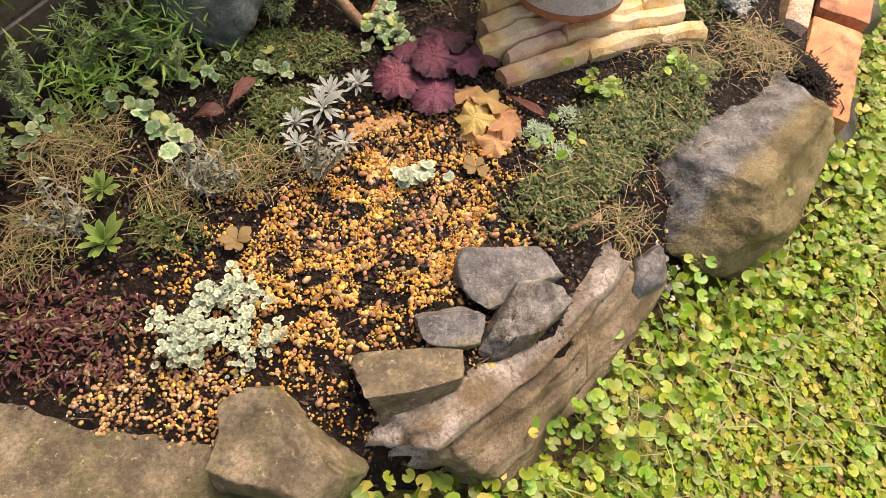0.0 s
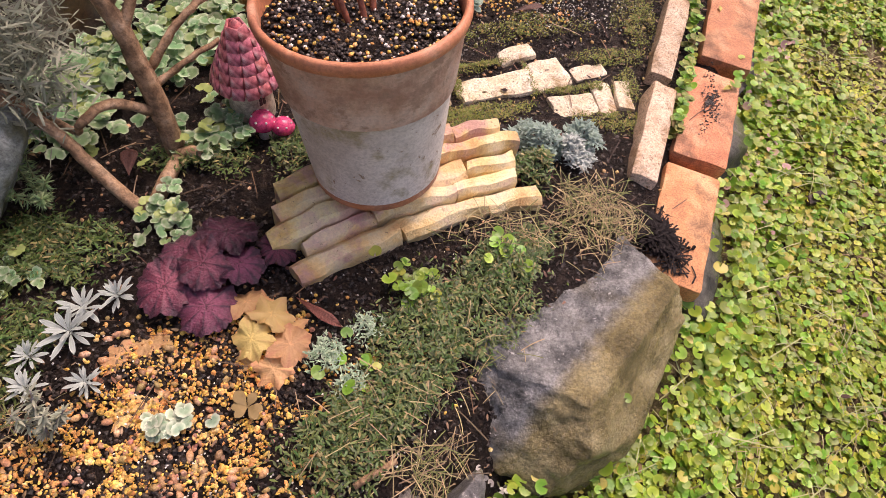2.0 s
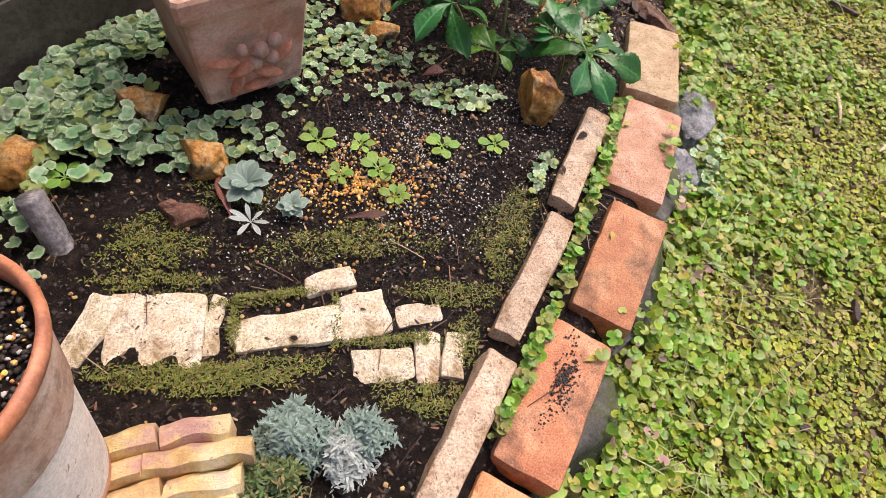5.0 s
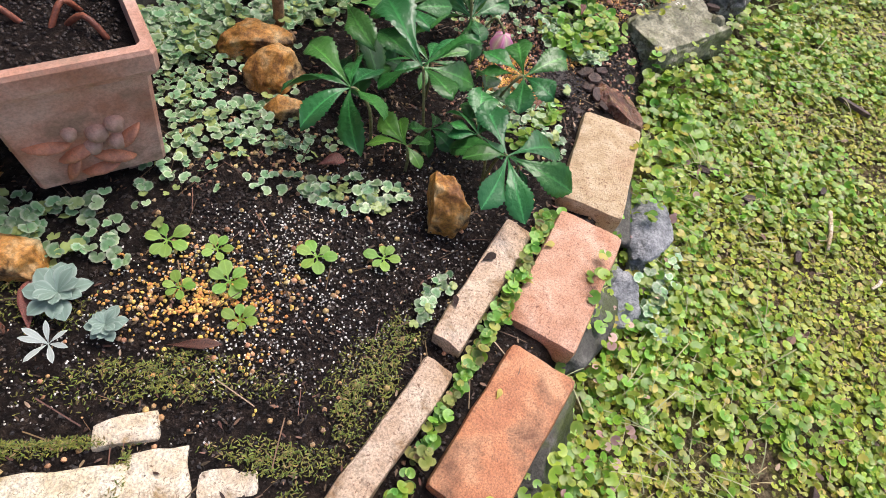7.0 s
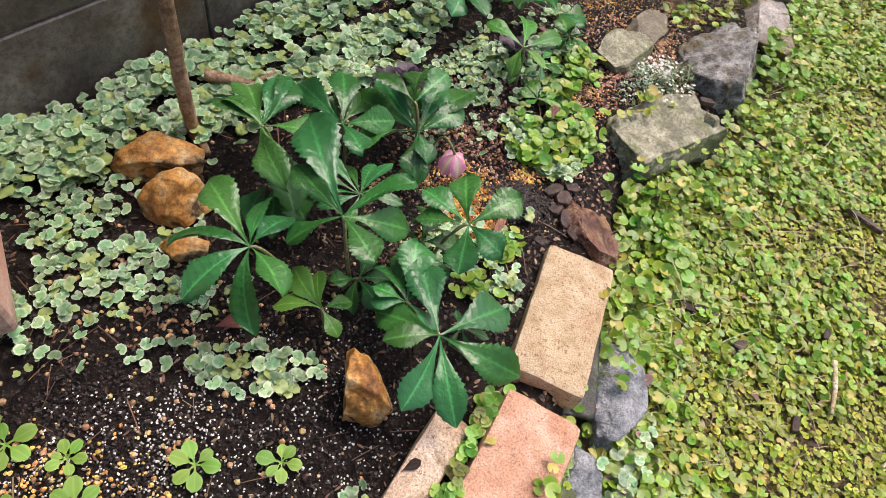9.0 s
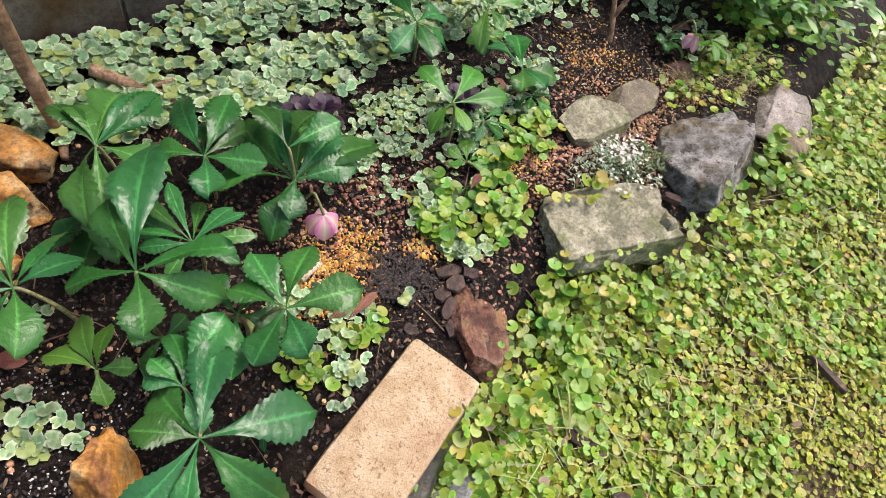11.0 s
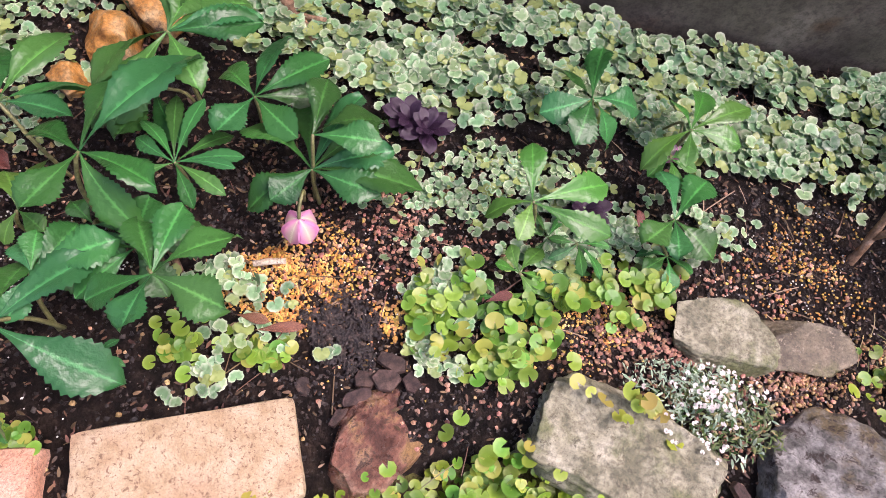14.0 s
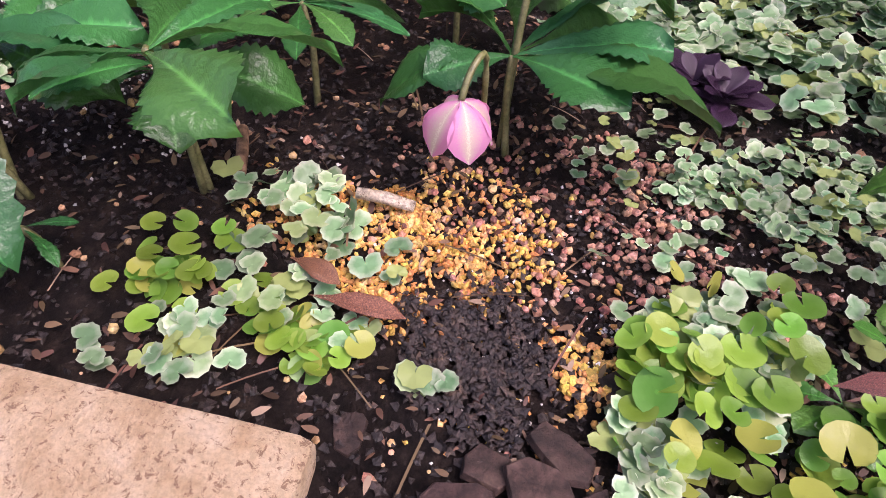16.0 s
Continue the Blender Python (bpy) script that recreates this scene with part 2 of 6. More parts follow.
TERRA_PINK = surface("weathered_pink_terracotta", [(0.3, (0.45, 0.22, 0.14)), (0.5, (0.58, 0.34, 0.25)), (0.75, (0.64, 0.46, 0.37))], 10, 0.7, 200, 0.25, 0.002,
                     stain=((0.36, 0.24, 0.17), 13, 0.52, 0.72), grained=0.4)
WOOD_TWIG = surface("bare_brown_branch", [(0.3, (0.19, 0.11, 0.055)), (0.55, (0.38, 0.24, 0.135)), (0.75, (0.52, 0.37, 0.24))], 35, 0.65, 140, 0.7, 0.004)
WOOD_GREY = surface("grey_weathered_wood", [(0.3, (0.16, 0.15, 0.15)), (0.6, (0.3, 0.29, 0.29)), (0.8, (0.42, 0.41, 0.4))], 40, 0.7, 140, 0.6, 0.003)
STEM_RED = surface("red_brown_stem", [(0.3, (0.16, 0.05, 0.03)), (0.7, (0.32, 0.11, 0.06))], 40, 0.5, 150, 0.3, 0.002)
BARK = surface("dark_bark_chip", [(0.3, (0.03, 0.016, 0.012)), (0.6, (0.075, 0.042, 0.034)), (0.8, (0.13, 0.08, 0.06))], 50, 0.5, 200, 0.8, 0.004, source="object", amount=0.3)
DEADLEAF = surface("dead_leaf", [(0.3, (0.08, 0.03, 0.02)), (0.6, (0.21, 0.075, 0.045)), (0.8, (0.34, 0.16, 0.1))], 60, 0.4, 120, 0.4, 0.003, source="object", amount=0.4, hue=0.02)
GRAVEL = surface("orange_gravel", [(0.3, (0.6, 0.31, 0.06)), (0.6, (0.76, 0.47, 0.13)), (0.8, (0.78, 0.58, 0.27))], 60, 0.6, 300, 0.3, 0.002, source="island", amount=0.4, hue=0.03)
GRAVEL_TAN = surface("tan_pebble", [(0.3, (0.36, 0.2, 0.08)), (0.6, (0.55, 0.36, 0.17)), (0.8, (0.62, 0.48, 0.3))], 60, 0.55, 300, 0.3, 0.002, source="island", amount=0.45, hue=0.03)
GRAVEL_RED = surface("pinkish_brown_grit", [(0.3, (0.3, 0.13, 0.08)), (0.6, (0.45, 0.24, 0.16)), (0.8, (0.56, 0.38, 0.28))], 60, 0.6, 300, 0.3, 0.002, source="island", amount=0.5, hue=0.02)
PERLITE = surface("white_perlite", [(0.3, (0.6, 0.56, 0.5)), (0.7, (0.8, 0.78, 0.72))], 60, 0.7, 200, 0.3, 0.002, source="island", amount=0.5)
CLOD = surface("soil_crumb", [(0.3, (0.014, 0.01, 0.009)), (0.6, (0.037, 0.027, 0.021)), (0.8, (0.09, 0.06, 0.043))], 80, 0.42, 300, 0.6, 0.003, source="island", amount=0.7, spec=0.55)
BLACKFIBRE = surface("black_root_mulch", [(0.3, (0.008, 0.006, 0.006)), (0.7, (0.025, 0.02, 0.02))], 80, 0.7, 200, 0.5, 0.003, spec=0.15)
L_LAWN = leafy("lawn_leaf", (0.31, 0.385, 0.032), (0.39, 0.45, 0.056), 0.4, 0.45, 0.035, 0.3, odd=((0.5, 0.4, 0.1), 0.1))
L_LUSH = leafy("lush_lawn_leaf", (0.2, 0.365, 0.027), (0.28, 0.43, 0.05), 0.34, 0.38, 0.035, 0.3, odd=((0.5, 0.45, 0.08), 0.1))
L_CREEP = leafy("fresh_creeping_leaf", (0.18, 0.38, 0.04), (0.24, 0.45, 0.07), 0.36, 0.35, 0.03, 0.3, odd=((0.42, 0.46, 0.09), 0.12))
L_GROUND = leafy("variegated_ivy_leaf", (0.22, 0.39, 0.18), (0.47, 0.58, 0.38), 0.26, 0.42, 0.03, 0.22, 0.58, 1.15, odd=((0.36, 0.46, 0.15), 0.2), fine=260)
L_HELLE = leafy("hellebore_leaflet", (0.036, 0.165, 0.034), (0.028, 0.14, 0.028), 0.3, 0.34, 0.025, 0.14, source="object", spec=0.4, mottle=0.1, rib=2.2, relief=0.55, coat=0.12, fine=7)
L_HELLE_Y = leafy("young_hellebore_leaflet", (0.075, 0.23, 0.035), (0.095, 0.26, 0.045), 0.32, 0.25, 0.02, 0.2, source="object", mottle=0.1, rib=1.8, coat=0.12, relief=0.5, fine=7)
L_SEED = leafy("seedling_leaf", (0.22, 0.42, 0.06), (0.28, 0.5, 0.1), 0.4, 0.15, 0.015, 0.3, source="object")
L_PURPLE = leafy("purple_ruffled_leaf", (0.22, 0.06, 0.105), (0.05, 0.02, 0.036), 0.34, 0.5, 0.02, 0.15, 0.12, 0.55, source="object", fine=7, mottle=0.7, rib=0.35, relief=0.8)
L_ORANGE = leafy("apricot_ruffled_leaf", (0.78, 0.54, 0.22), (0.7, 0.36, 0.18), 0.45, 0.2, 0.03, 0.25, 0.3, 1.0, source="object", fine=6, relief=0.6)
L_DARKP = leafy("blackish_purple_leaf", (0.03, 0.014, 0.028), (0.055, 0.025, 0.055), 0.33, 0.4, 0.04, 0.1)
L_LITTER = leafy("brown_litter", (0.13, 0.075, 0.042), (0.19, 0.115, 0.07), 0.6, 0.7, 0.03, 0.1, odd=((0.4, 0.29, 0.19), 0.12))
L_SILVER = leafy("silver_felted_leaf", (0.36, 0.42, 0.39), (0.5, 0.56, 0.53), 0.8, 0.3, 0.02, 0.1)
L_SAGE = leafy("grey_sage_foliage", (0.3, 0.33, 0.24), (0.42, 0.44, 0.34), 0.7, 0.3, 0.03, 0.15)
L_ROSE = leafy("rosemary_needle", (0.22, 0.34, 0.14), (0.34, 0.46, 0.24), 0.55, 0.35, 0.03, 0.15)
L_BLUE = leafy("blue_grey_foliage", (0.2, 0.3, 0.25), (0.32, 0.42, 0.37), 0.65, 0.3, 0.03, 0.12)
L_MOSS = leafy("dark_creeping_foliage", (0.075, 0.13, 0.03), (0.13, 0.19, 0.055), 0.5, 0.55, 0.04, 0.2, odd=((0.28, 0.24, 0.09), 0.15))
L_MOSSY = leafy("yellow_green_moss", (0.16, 0.19, 0.03), (0.24, 0.25, 0.06), 0.6, 0.45, 0.04, 0.15, odd=((0.28, 0.2, 0.08), 0.15))
L_PALE = leafy("pale_succulent_leaf", (0.28, 0.42, 0.27), (0.6, 0.68, 0.52), 0.5, 0.32, 0.03, 0.15, 0.4, 0.95)
L_WINE = leafy("wine_red_foliage", (0.11, 0.035, 0.035), (0.17, 0.06, 0.055), 0.5, 0.5, 0.03, 0.15, odd=((0.2, 0.24, 0.08), 0.15))
L_PINKISH = leafy("pinkish_dead_petal", (0.5, 0.32, 0.26), (0.58, 0.4, 0.34), 0.6, 0.3, 0.03, 0.2)
L_STRAW = leafy("dry_straw", (0.34, 0.27, 0.14), (0.42, 0.34, 0.2), 0.7, 0.4, 0.03, 0.15, odd=((0.16, 0.19, 0.06), 0.35))
L_RUNNER = leafy("pale_runner", (0.3, 0.32, 0.13), (0.36, 0.36, 0.18), 0.5, 0.3, 0.03, 0.1)
L_SHRUB = leafy("shrub_leaf", (0.19, 0.36, 0.08), (0.27, 0.44, 0.13), 0.4, 0.35, 0.03, 0.3)
L_BUSH = leafy("glossy_shrub_leaf", (0.15, 0.35, 0.075), (0.2, 0.4, 0.11), 0.32, 0.5, 0.03, 0.2, coat=0.3)
STALK = surface("green_leaf_stalk", [(0.3, (0.16, 0.17, 0.06)), (0.7, (0.26, 0.26, 0.12))], 40, 0.45, 120, 0.2, 0.001)
WHITE_BLOOM = leafy("tiny_white_bloom", (0.72, 0.68, 0.62), (0.8, 0.76, 0.7), 0.6, 0.12, 0.02, 0.2)
PETAL = leafy("pink_petal", (0.86, 0.76, 0.62), (0.86, 0.4, 0.64), 0.45, 0.06, 0.012, 0.45, 0.1, 0.6, source="object", fine=40)
ROOF_PINK = surface("painted_pink_shingle", [(0.3, (0.5, 0.1, 0.14)), (0.6, (0.62, 0.22, 0.25)), (0.8, (0.7, 0.45, 0.44))], 50, 0.5, 120, 0.4, 0.003, source="object", amount=0.15)
PLASTER = surface("cream_ceramic", [(0.3, (0.45, 0.38, 0.27)), (0.7, (0.62, 0.55, 0.42))], 30, 0.5, 120, 0.3, 0.002)
MUSH_PINK = surface("glossy_pink_ceramic", [(0.3, (0.65, 0.05, 0.16)), (0.7, (0.75, 0.1, 0.24))], 20, 0.25, 80, 0.1, 0.001)
MUSH_WHITE = surface("white_ceramic", [(0.3, (0.7, 0.66, 0.62)), (0.7, (0.8, 0.77, 0.73))], 30, 0.35, 80, 0.1, 0.001)
DARKPANE = surface("dark_ceramic_window", [(0.3, (0.03, 0.02, 0.02)), (0.7, (0.06, 0.04, 0.03))], 30, 0.4)
LUMP = surface("grey_crumbly_mortar", [(0.3, (0.18, 0.2, 0.21)), (0.5, (0.32, 0.34, 0.35)), (0.72, (0.45, 0.47, 0.48))], 40, 0.75, 160, 0.9, 0.008)

# ---- ground shape ----
EDGE = [(-30, -2.0), (-1.5, -0.02), (-0.5, 0.03), (-0.1, 0.05), (0.12, 0.1), (0.34, 0.21), (0.44, 0.4), (0.6, 0.48), (0.82, 0.66), (0.93, 0.85),
        (1.06, 1.19), (1.18, 1.48), (1.265, 1.78), (1.325, 2.05), (1.345, 2.2), (1.37, 2.33), (1.475, 2.41), (1.58, 2.55), (1.665, 2.72), (1.77, 2.9), (1.83, 3.15), (1.99, 3.6), (14, 24.4)]
WALL_P, WALL_D = (-0.47, 0.83), (0.504, 0.864)


def edge_distance(x, y):
    """Metres inside the bed's outer edge (minus: on the lawn)."""
    x, y = np.asarray(x, float), np.asarray(y, float)
    best = np.full(x.shape, 1e9)
    sign = np.ones(x.shape)
    for (ax, ay), (bx, by) in zip(EDGE, EDGE[1:]):
        dx, dy = bx - ax, by - ay
        k = np.clip(((x - ax) * dx + (y - ay) * dy) / (dx * dx + dy * dy), 0, 1)
        d = np.hypot(x - ax - k * dx, y - ay - k * dy)
        s = np.sign(dx * (y - ay) - dy * (x - ax))
        near = d < best
        sign = np.where(near, s, sign)
        best = np.where(near, d, best)
    return best * sign


def wall_distance(x, y):
    return (np.asarray(x) - WALL_P[0]) * WALL_D[1] - (np.asarray(y) - WALL_P[1]) * WALL_D[0]


def wavy(x, y, k, seed=0):
    """Smooth unevenness between about -1 and 1, at k waves a metre or so."""
    x, y = np.asarray(x, float), np.asarray(y, float)
    r = np.random.RandomState(seed)
    out = np.zeros(x.shape)
    for _ in range(6):
        a, f, p = r.uniform(0, 6.28), k * r.uniform(0.6, 1.8), r.uniform(0, 6.28)
        out = out + np.sin((x * np.cos(a) + y * np.sin(a)) * f * 6.28 + p)
    return out / 3.2


def ground(x, y):
    x, y = np.asarray(x, float), np.asarray(y, float)
    bed = np.interp(y, [0, 0.2, 0.6, 0.9, 1.15, 1.6, 2.0, 2.4, 3.0, 4.0], [0.12, 0.15, 0.165, 0.14, 0.105, 0.1, 0.083, 0.08, 0.07, 0.06])
    bed = bed - 0.03 * np.clip((0.05 - x) / 0.25, 0, 1) * (y < 1.1)
    d = edge_distance(x, y)
    wide = np.interp(y, [0.0, 0.45, 0.6, 1.0, 1.15, 2.0, 2.15, 2.4], [0.13, 0.15, 0.24, 0.22, 0.09, 0.09, 0.13, 0.13])
    k = np.clip((d + 0.01) / wide, 0, 1)
    k = k * k * (3 - 2 * k)
    near = np.clip(6 - np.hypot(x - 0.7, y - 1.5), 0, 1)
    return bed * k + near * (0.004 * wavy(x, y, 4, 3) + 0.002 * wavy(x, y, 14, 4))


# ---- mesh helpers ----
def put_mesh(name, bm, material, smooth=True, crisp=0):
    me = bpy.data.meshes.new(name)
    bm.to_mesh(me)
    bm.free()
    me.materials.append(material)
    if smooth:
        me.polygons.foreach_set("use_smooth", [True] * len(me.polygons))
    if crisp:
        me.set_sharp_from_angle(angle=radians(crisp))
    return me


def part(name, bm, material, parent=None, label="", smooth=True, crisp=0):
    me = bm if isinstance(bm, bpy.types.Mesh) else put_mesh(name, bm, material, smooth, crisp)
    ob = new(name, me)
    if parent:
        ob.parent = parent
    if label:
        ob["label"] = label
    return ob


def thing(name, loc, label, category, group="", kind="", rz=0.0):
    e = new(name)
    e.empty_display_size = 0.02
    e.location = loc
    e.rotation_euler = (0, 0, rz)
    return tagged(e, label, category, group, kind)


def tri_mesh(name, V, F, material, rim=None, smooth=True):
    """A mesh from arrays of corners and triangles."""
    me = bpy.data.meshes.new(name)
    V = np.ascontiguousarray(V, np.float32)
    F = np.ascontiguousarray(F, np.int32)
    me.vertices.add(len(V))
    me.vertices.foreach_set("co", V.ravel())
    me.loops.add(F.size)
    me.loops.foreach_set("vertex_index", F.ravel())
    me.polygons.add(len(F))
    me.polygons.foreach_set("loop_start", np.arange(0, F.size, 3, dtype=np.int32))
    me.polygons.foreach_set("use_smooth", np.full(len(F), smooth))
    if rim is not None:
        a = me.attributes.new("rim", "FLOAT", "POINT")
        a.data.foreach_set("value", np.ascontiguousarray(rim, np.float32))
    me.update(calc_edges=True)
    me.materials.append(material)
    return me


def turned(yaw, tilt, way):
    """Rotations: spun by yaw, then tilted by tilt towards the bearing way."""
    def rz(a):
        c, s, o, i = np.cos(a), np.sin(a), np.zeros_like(a), np.ones_like(a)
        return np.stack([np.stack([c, -s, o], -1), np.stack([s, c, o], -1), np.stack([o, o, i], -1)], -2)
    c, s, o, i = np.cos(tilt), np.sin(tilt), np.zeros_like(tilt), np.ones_like(tilt)
    ry = np.stack([np.stack([c, o, s], -1), np.stack([o, i, o], -1), np.stack([-s, o, c], -1)], -2)
    return rz(way) @ ry @ rz(yaw - way)


def strewn(name, template, P, scale, yaw, tilt, way, material, label, category, smooth=True):
    """Many small pieces in one mesh."""
    V, F, rim = template
    n = len(P)
    R = turned(yaw, tilt, way)
    W = np.einsum("nij,vj->nvi", R, V) * np.asarray(scale)[:, None, None] + P[:, None, :]
    FF = (F[None] + (np.arange(n) * len(V))[:, None, None]).reshape(-1, 3)
    me = tri_mesh(name, W.reshape(-1, 3), FF, material, np.tile(rim, n), smooth)
    return tagged(new(name, me), label, category, kind="stuff")


def fan(n=9, cup=0.18, notch=0.35, crenate=0.0, rings=1, flute=0.0):
    """A round leaf of radius 1 with its stalk's notch towards -x."""
    V, rim, F = [(0, 0, -cup)], [0.0], []
    for r in range(1, rings + 1):
        f = r / rings
        for k in range(n):
            a = -math.pi + 2 * math.pi * (k + 0.5) / n
            rr = f * (1 - notch * max(0, abs(a) / math.pi - 0.72) / 0.28)
            if r == rings:
                rr *= 1 - crenate * (k % 2)
            V.append((rr * math.cos(a) * 0.96, rr * math.sin(a) * 1.06, cup * (f * f - 1) + flute * math.sin(a * 4) * f))
            rim.append(f)
    for k in range(n - 1):
        F.append((0, 1 + k, 2 + k))
        for r in range(1, rings):
            a, b = 1 + (r - 1) * n + k, 1 + r * n + k
            F += [(a, b, b + 1), (a, b + 1, a + 1)]
    return np.array(V), np.array(F), np.array(rim)


def blade(width=0.08, bend=0.4, seg=3, tip=0.0):
    """A narrow leaf of length 1 along +x that rises and bends over."""
    V, F, rim = [], [], []
    for k in range(seg + 1):
        f = k / seg
        w = width * (math.sin(math.pi * (0.18 + 0.82 * f)) if tip == 0 else 1)
        z = bend * math.sin(f * math.pi * 0.5) * (1 - 0.5 * f)
        V += [(f, -w, z), (f, w, z)]
        rim += [f * 0.6, f * 0.6 + 0.2]
    for k in range(seg):
        a = 2 * k
        F += [(a, a + 2, a + 3), (a, a + 3, a + 1)]
    return np.array(V), np.array(F), np.array(rim)


def grain(seed=0, flat=0.7):
    """A rough pebble of radius 1."""
    bm = bmesh.new()
    bmesh.ops.create_icosphere(bm, subdivisions=1, radius=1)
    r = np.random.RandomState(seed)
    V = np.array([v.co for v in bm.verts])
    V = V * r.uniform(0.7, 1.15, (len(V), 1)) * np.array([1.0, r.uniform(0.6, 0.9), flat])
    bm.verts.index_update()
    F = np.array([[v.index for v in f.verts] for f in bm.faces])
    bm.free()
    return V, F, np.zeros(len(V))


def crumb(seed=0, flat=0.7):
    """A small angular crumb of radius 1."""
    r = np.random.RandomState(seed)
    V = np.array([(1, 0, 0), (-1, 0, 0), (0, 1, 0), (0, -1, 0), (0, 0, 1), (0, 0, -1)], float)
    V = V * r.uniform(0.75, 1.2, (6, 1)) * np.array([1, r.uniform(0.7, 1), flat]) + r.normal(0, 0.16, (6, 3))
    F = np.array([(0, 2, 4), (2, 1, 4), (1, 3, 4), (3, 0, 4), (2, 0, 5), (1, 2, 5), (3, 1, 5), (0, 3, 5)])
    return V, F, np.zeros(6)


def ellipse_points(r, n, cx, cy, ax, ay, turn=0.0, power=0.6):
    """Points in an ellipse, thinning towards its rim as power goes down."""
    a, d = r.uniform(0, 2 * math.pi, n), r.uniform(0, 1, n) ** power
    p = r.uniform(0, 6.28, 4)
    d = d * (0.82 + 0.2 * np.sin(2 * a + p[0]) + 0.16 * np.sin(3 * a + p[1]) + 0.12 * np.sin(5 * a + p[2]) + 0.1 * np.sin(9 * a + p[3]))
    d = np.where(r.uniform(0, 1, n) < 0.12, d * 1.45, d)
    x, y = ax * d * np.cos(a), ay * d * np.sin(a)
    c, s = math.cos(radians(turn)), math.sin(radians(turn))
    return cx + x * c - y * s, cy + x * s + y * c, d


def rock(name, loc, size, rz, seed, material, label, cuts=(), rough=0.09, category="rock", group="stones edging the bed", ry=0, rx=0, chops=7, sub=5, bend=0.0, soften=3, strata=None):
    """A stone: a ball chopped flat by planes, stretched, bent and roughened. loc: its middle; size: half lengths; cuts: (normal, distance)."""
    r = random.Random(seed)
    planes = [(Vector(n).normalized(), d) for n, d in cuts]
    for _ in range(chops):
        n = Vector((r.gauss(0, 1), r.gauss(0, 1), r.gauss(0, 0.7))).normalized()
        planes.append((n, r.uniform(0.62, 0.86)))
    bm = bmesh.new()
    bmesh.ops.create_icosphere(bm, subdivisions=sub, radius=1.25)
    off = Vector((r.uniform(-50, 50), r.uniform(-50, 50), 0))
    for v in bm.verts:
        for n, d in planes:
            k = v.co.dot(n) - d
            if k > 0:
                v.co -= n * k
    for _ in range(soften):
        bmesh.ops.smooth_vert(bm, verts=list(bm.verts), factor=0.5, use_axis_x=True, use_axis_y=True, use_axis_z=True)
    lo = [min(v.co[i] for v in bm.verts) for i in range(3)]
    hi = [max(v.co[i] for v in bm.verts) for i in range(3)]
    for v in bm.verts:
        p = Vector([2 * (v.co[i] - lo[i]) / (hi[i] - lo[i]) - 1 for i in range(3)])
        q = p + off
        p *= 1 + rough * noise.fractal(q * 1.8, 1.0, 2.0, 4) + rough * 0.35 * noise.noise(q * 9)
        p = Vector((p.x * size[0], p.y * size[1], p.z * size[2]))
        if strata:
            # ledges: beds that dip across the stone, each stepped back from the one below
            step, depth, dip = strata
            s = (p.z + dip * p.y + 0.012 * noise.noise(q * 1.3)) / step
            f = s - math.floor(s)
            p *= 1 - depth * (f if f < 0.85 else (1 - f) / 0.15 * 0.85) * (0.6 + 0.8 * noise.cell(Vector((math.floor(s) * 3.1, 0.5, 0.5))))
        p.y += bend * p.x * p.x / size[0]
        v.co = p
    ob = new(name, put_mesh(name, bm, material))
    ob.matrix_basis = pose(*loc, rx, ry, rz)
    return tagged(ob, label, category, group)


def slab(name, loc, size, rz, seed, material, label, category, group="", wear=0.003, chamfer=0.007, taper=0.0, rx=0, ry=0, parent=None, cut=3):
    """A brick or cut stone: a box with rounded, slightly worn edges. loc: the middle of its top; size: full lengths."""
    bm = bmesh.new()
    bmesh.ops.create_cube(bm, size=1)
    for v in bm.verts:
        f = 1 - taper * (0.5 if v.co.x > 0 else -0.5)
        v.co = Vector((v.co.x * size[0], v.co.y * size[1] * f, (v.co.z - 0.5) * size[2]))
    bmesh.ops.bevel(bm, geom=list(bm.edges), offset=chamfer, segments=2, profile=0.6, affect="EDGES")
    longest = [e for e in bm.edges if e.calc_length() > 0.03]
    bmesh.ops.subdivide_edges(bm, edges=longest, cuts=cut, use_grid_fill=True)
    off = Vector((seed * 3.1, seed * 1.7, seed))
    for v in bm.verts:
        p = v.co
        v.co = p + noise.noise_vector(p * 22 + off) * wear + noise.noise_vector(p * 70 + off) * wear * 0.5
    bmesh.ops.triangulate(bm, faces=list(bm.faces))
    ob = part(name, bm, material, parent, crisp=32)
    ob.matrix_basis = pose(*loc, rx, ry, rz)
    return tagged(ob, label, category, group) if not parent else ob


def tube(points, radii, sides=7):
    """A bent stem through points, tapering by radii."""
    bm = bmesh.new()
    rings = []
    pts = [Vector(p) for p in points]
    for k, p in enumerate(pts):
        d = (pts[min(k + 1, len(pts) - 1)] - pts[max(k - 1, 0)]).normalized()
        u = d.cross(Vector((0.3, 0.2, 1)) if abs(d.z) < 0.9 else Vector((1, 0, 0))).normalized()
        w = d.cross(u)
        rings.append([bm.verts.new(p + (u * math.cos(a) + w * math.sin(a)) * radii[k]) for a in (6.2832 * j / sides for j in range(sides))])
    for a, b in zip(rings, rings[1:]):
        for j in range(sides):
            bm.faces.new((a[j], a[(j + 1) % sides], b[(j + 1) % sides], b[j]))
    bm.faces.new(rings[0][::-1])
    bm.faces.new(rings[-1])
    return bm


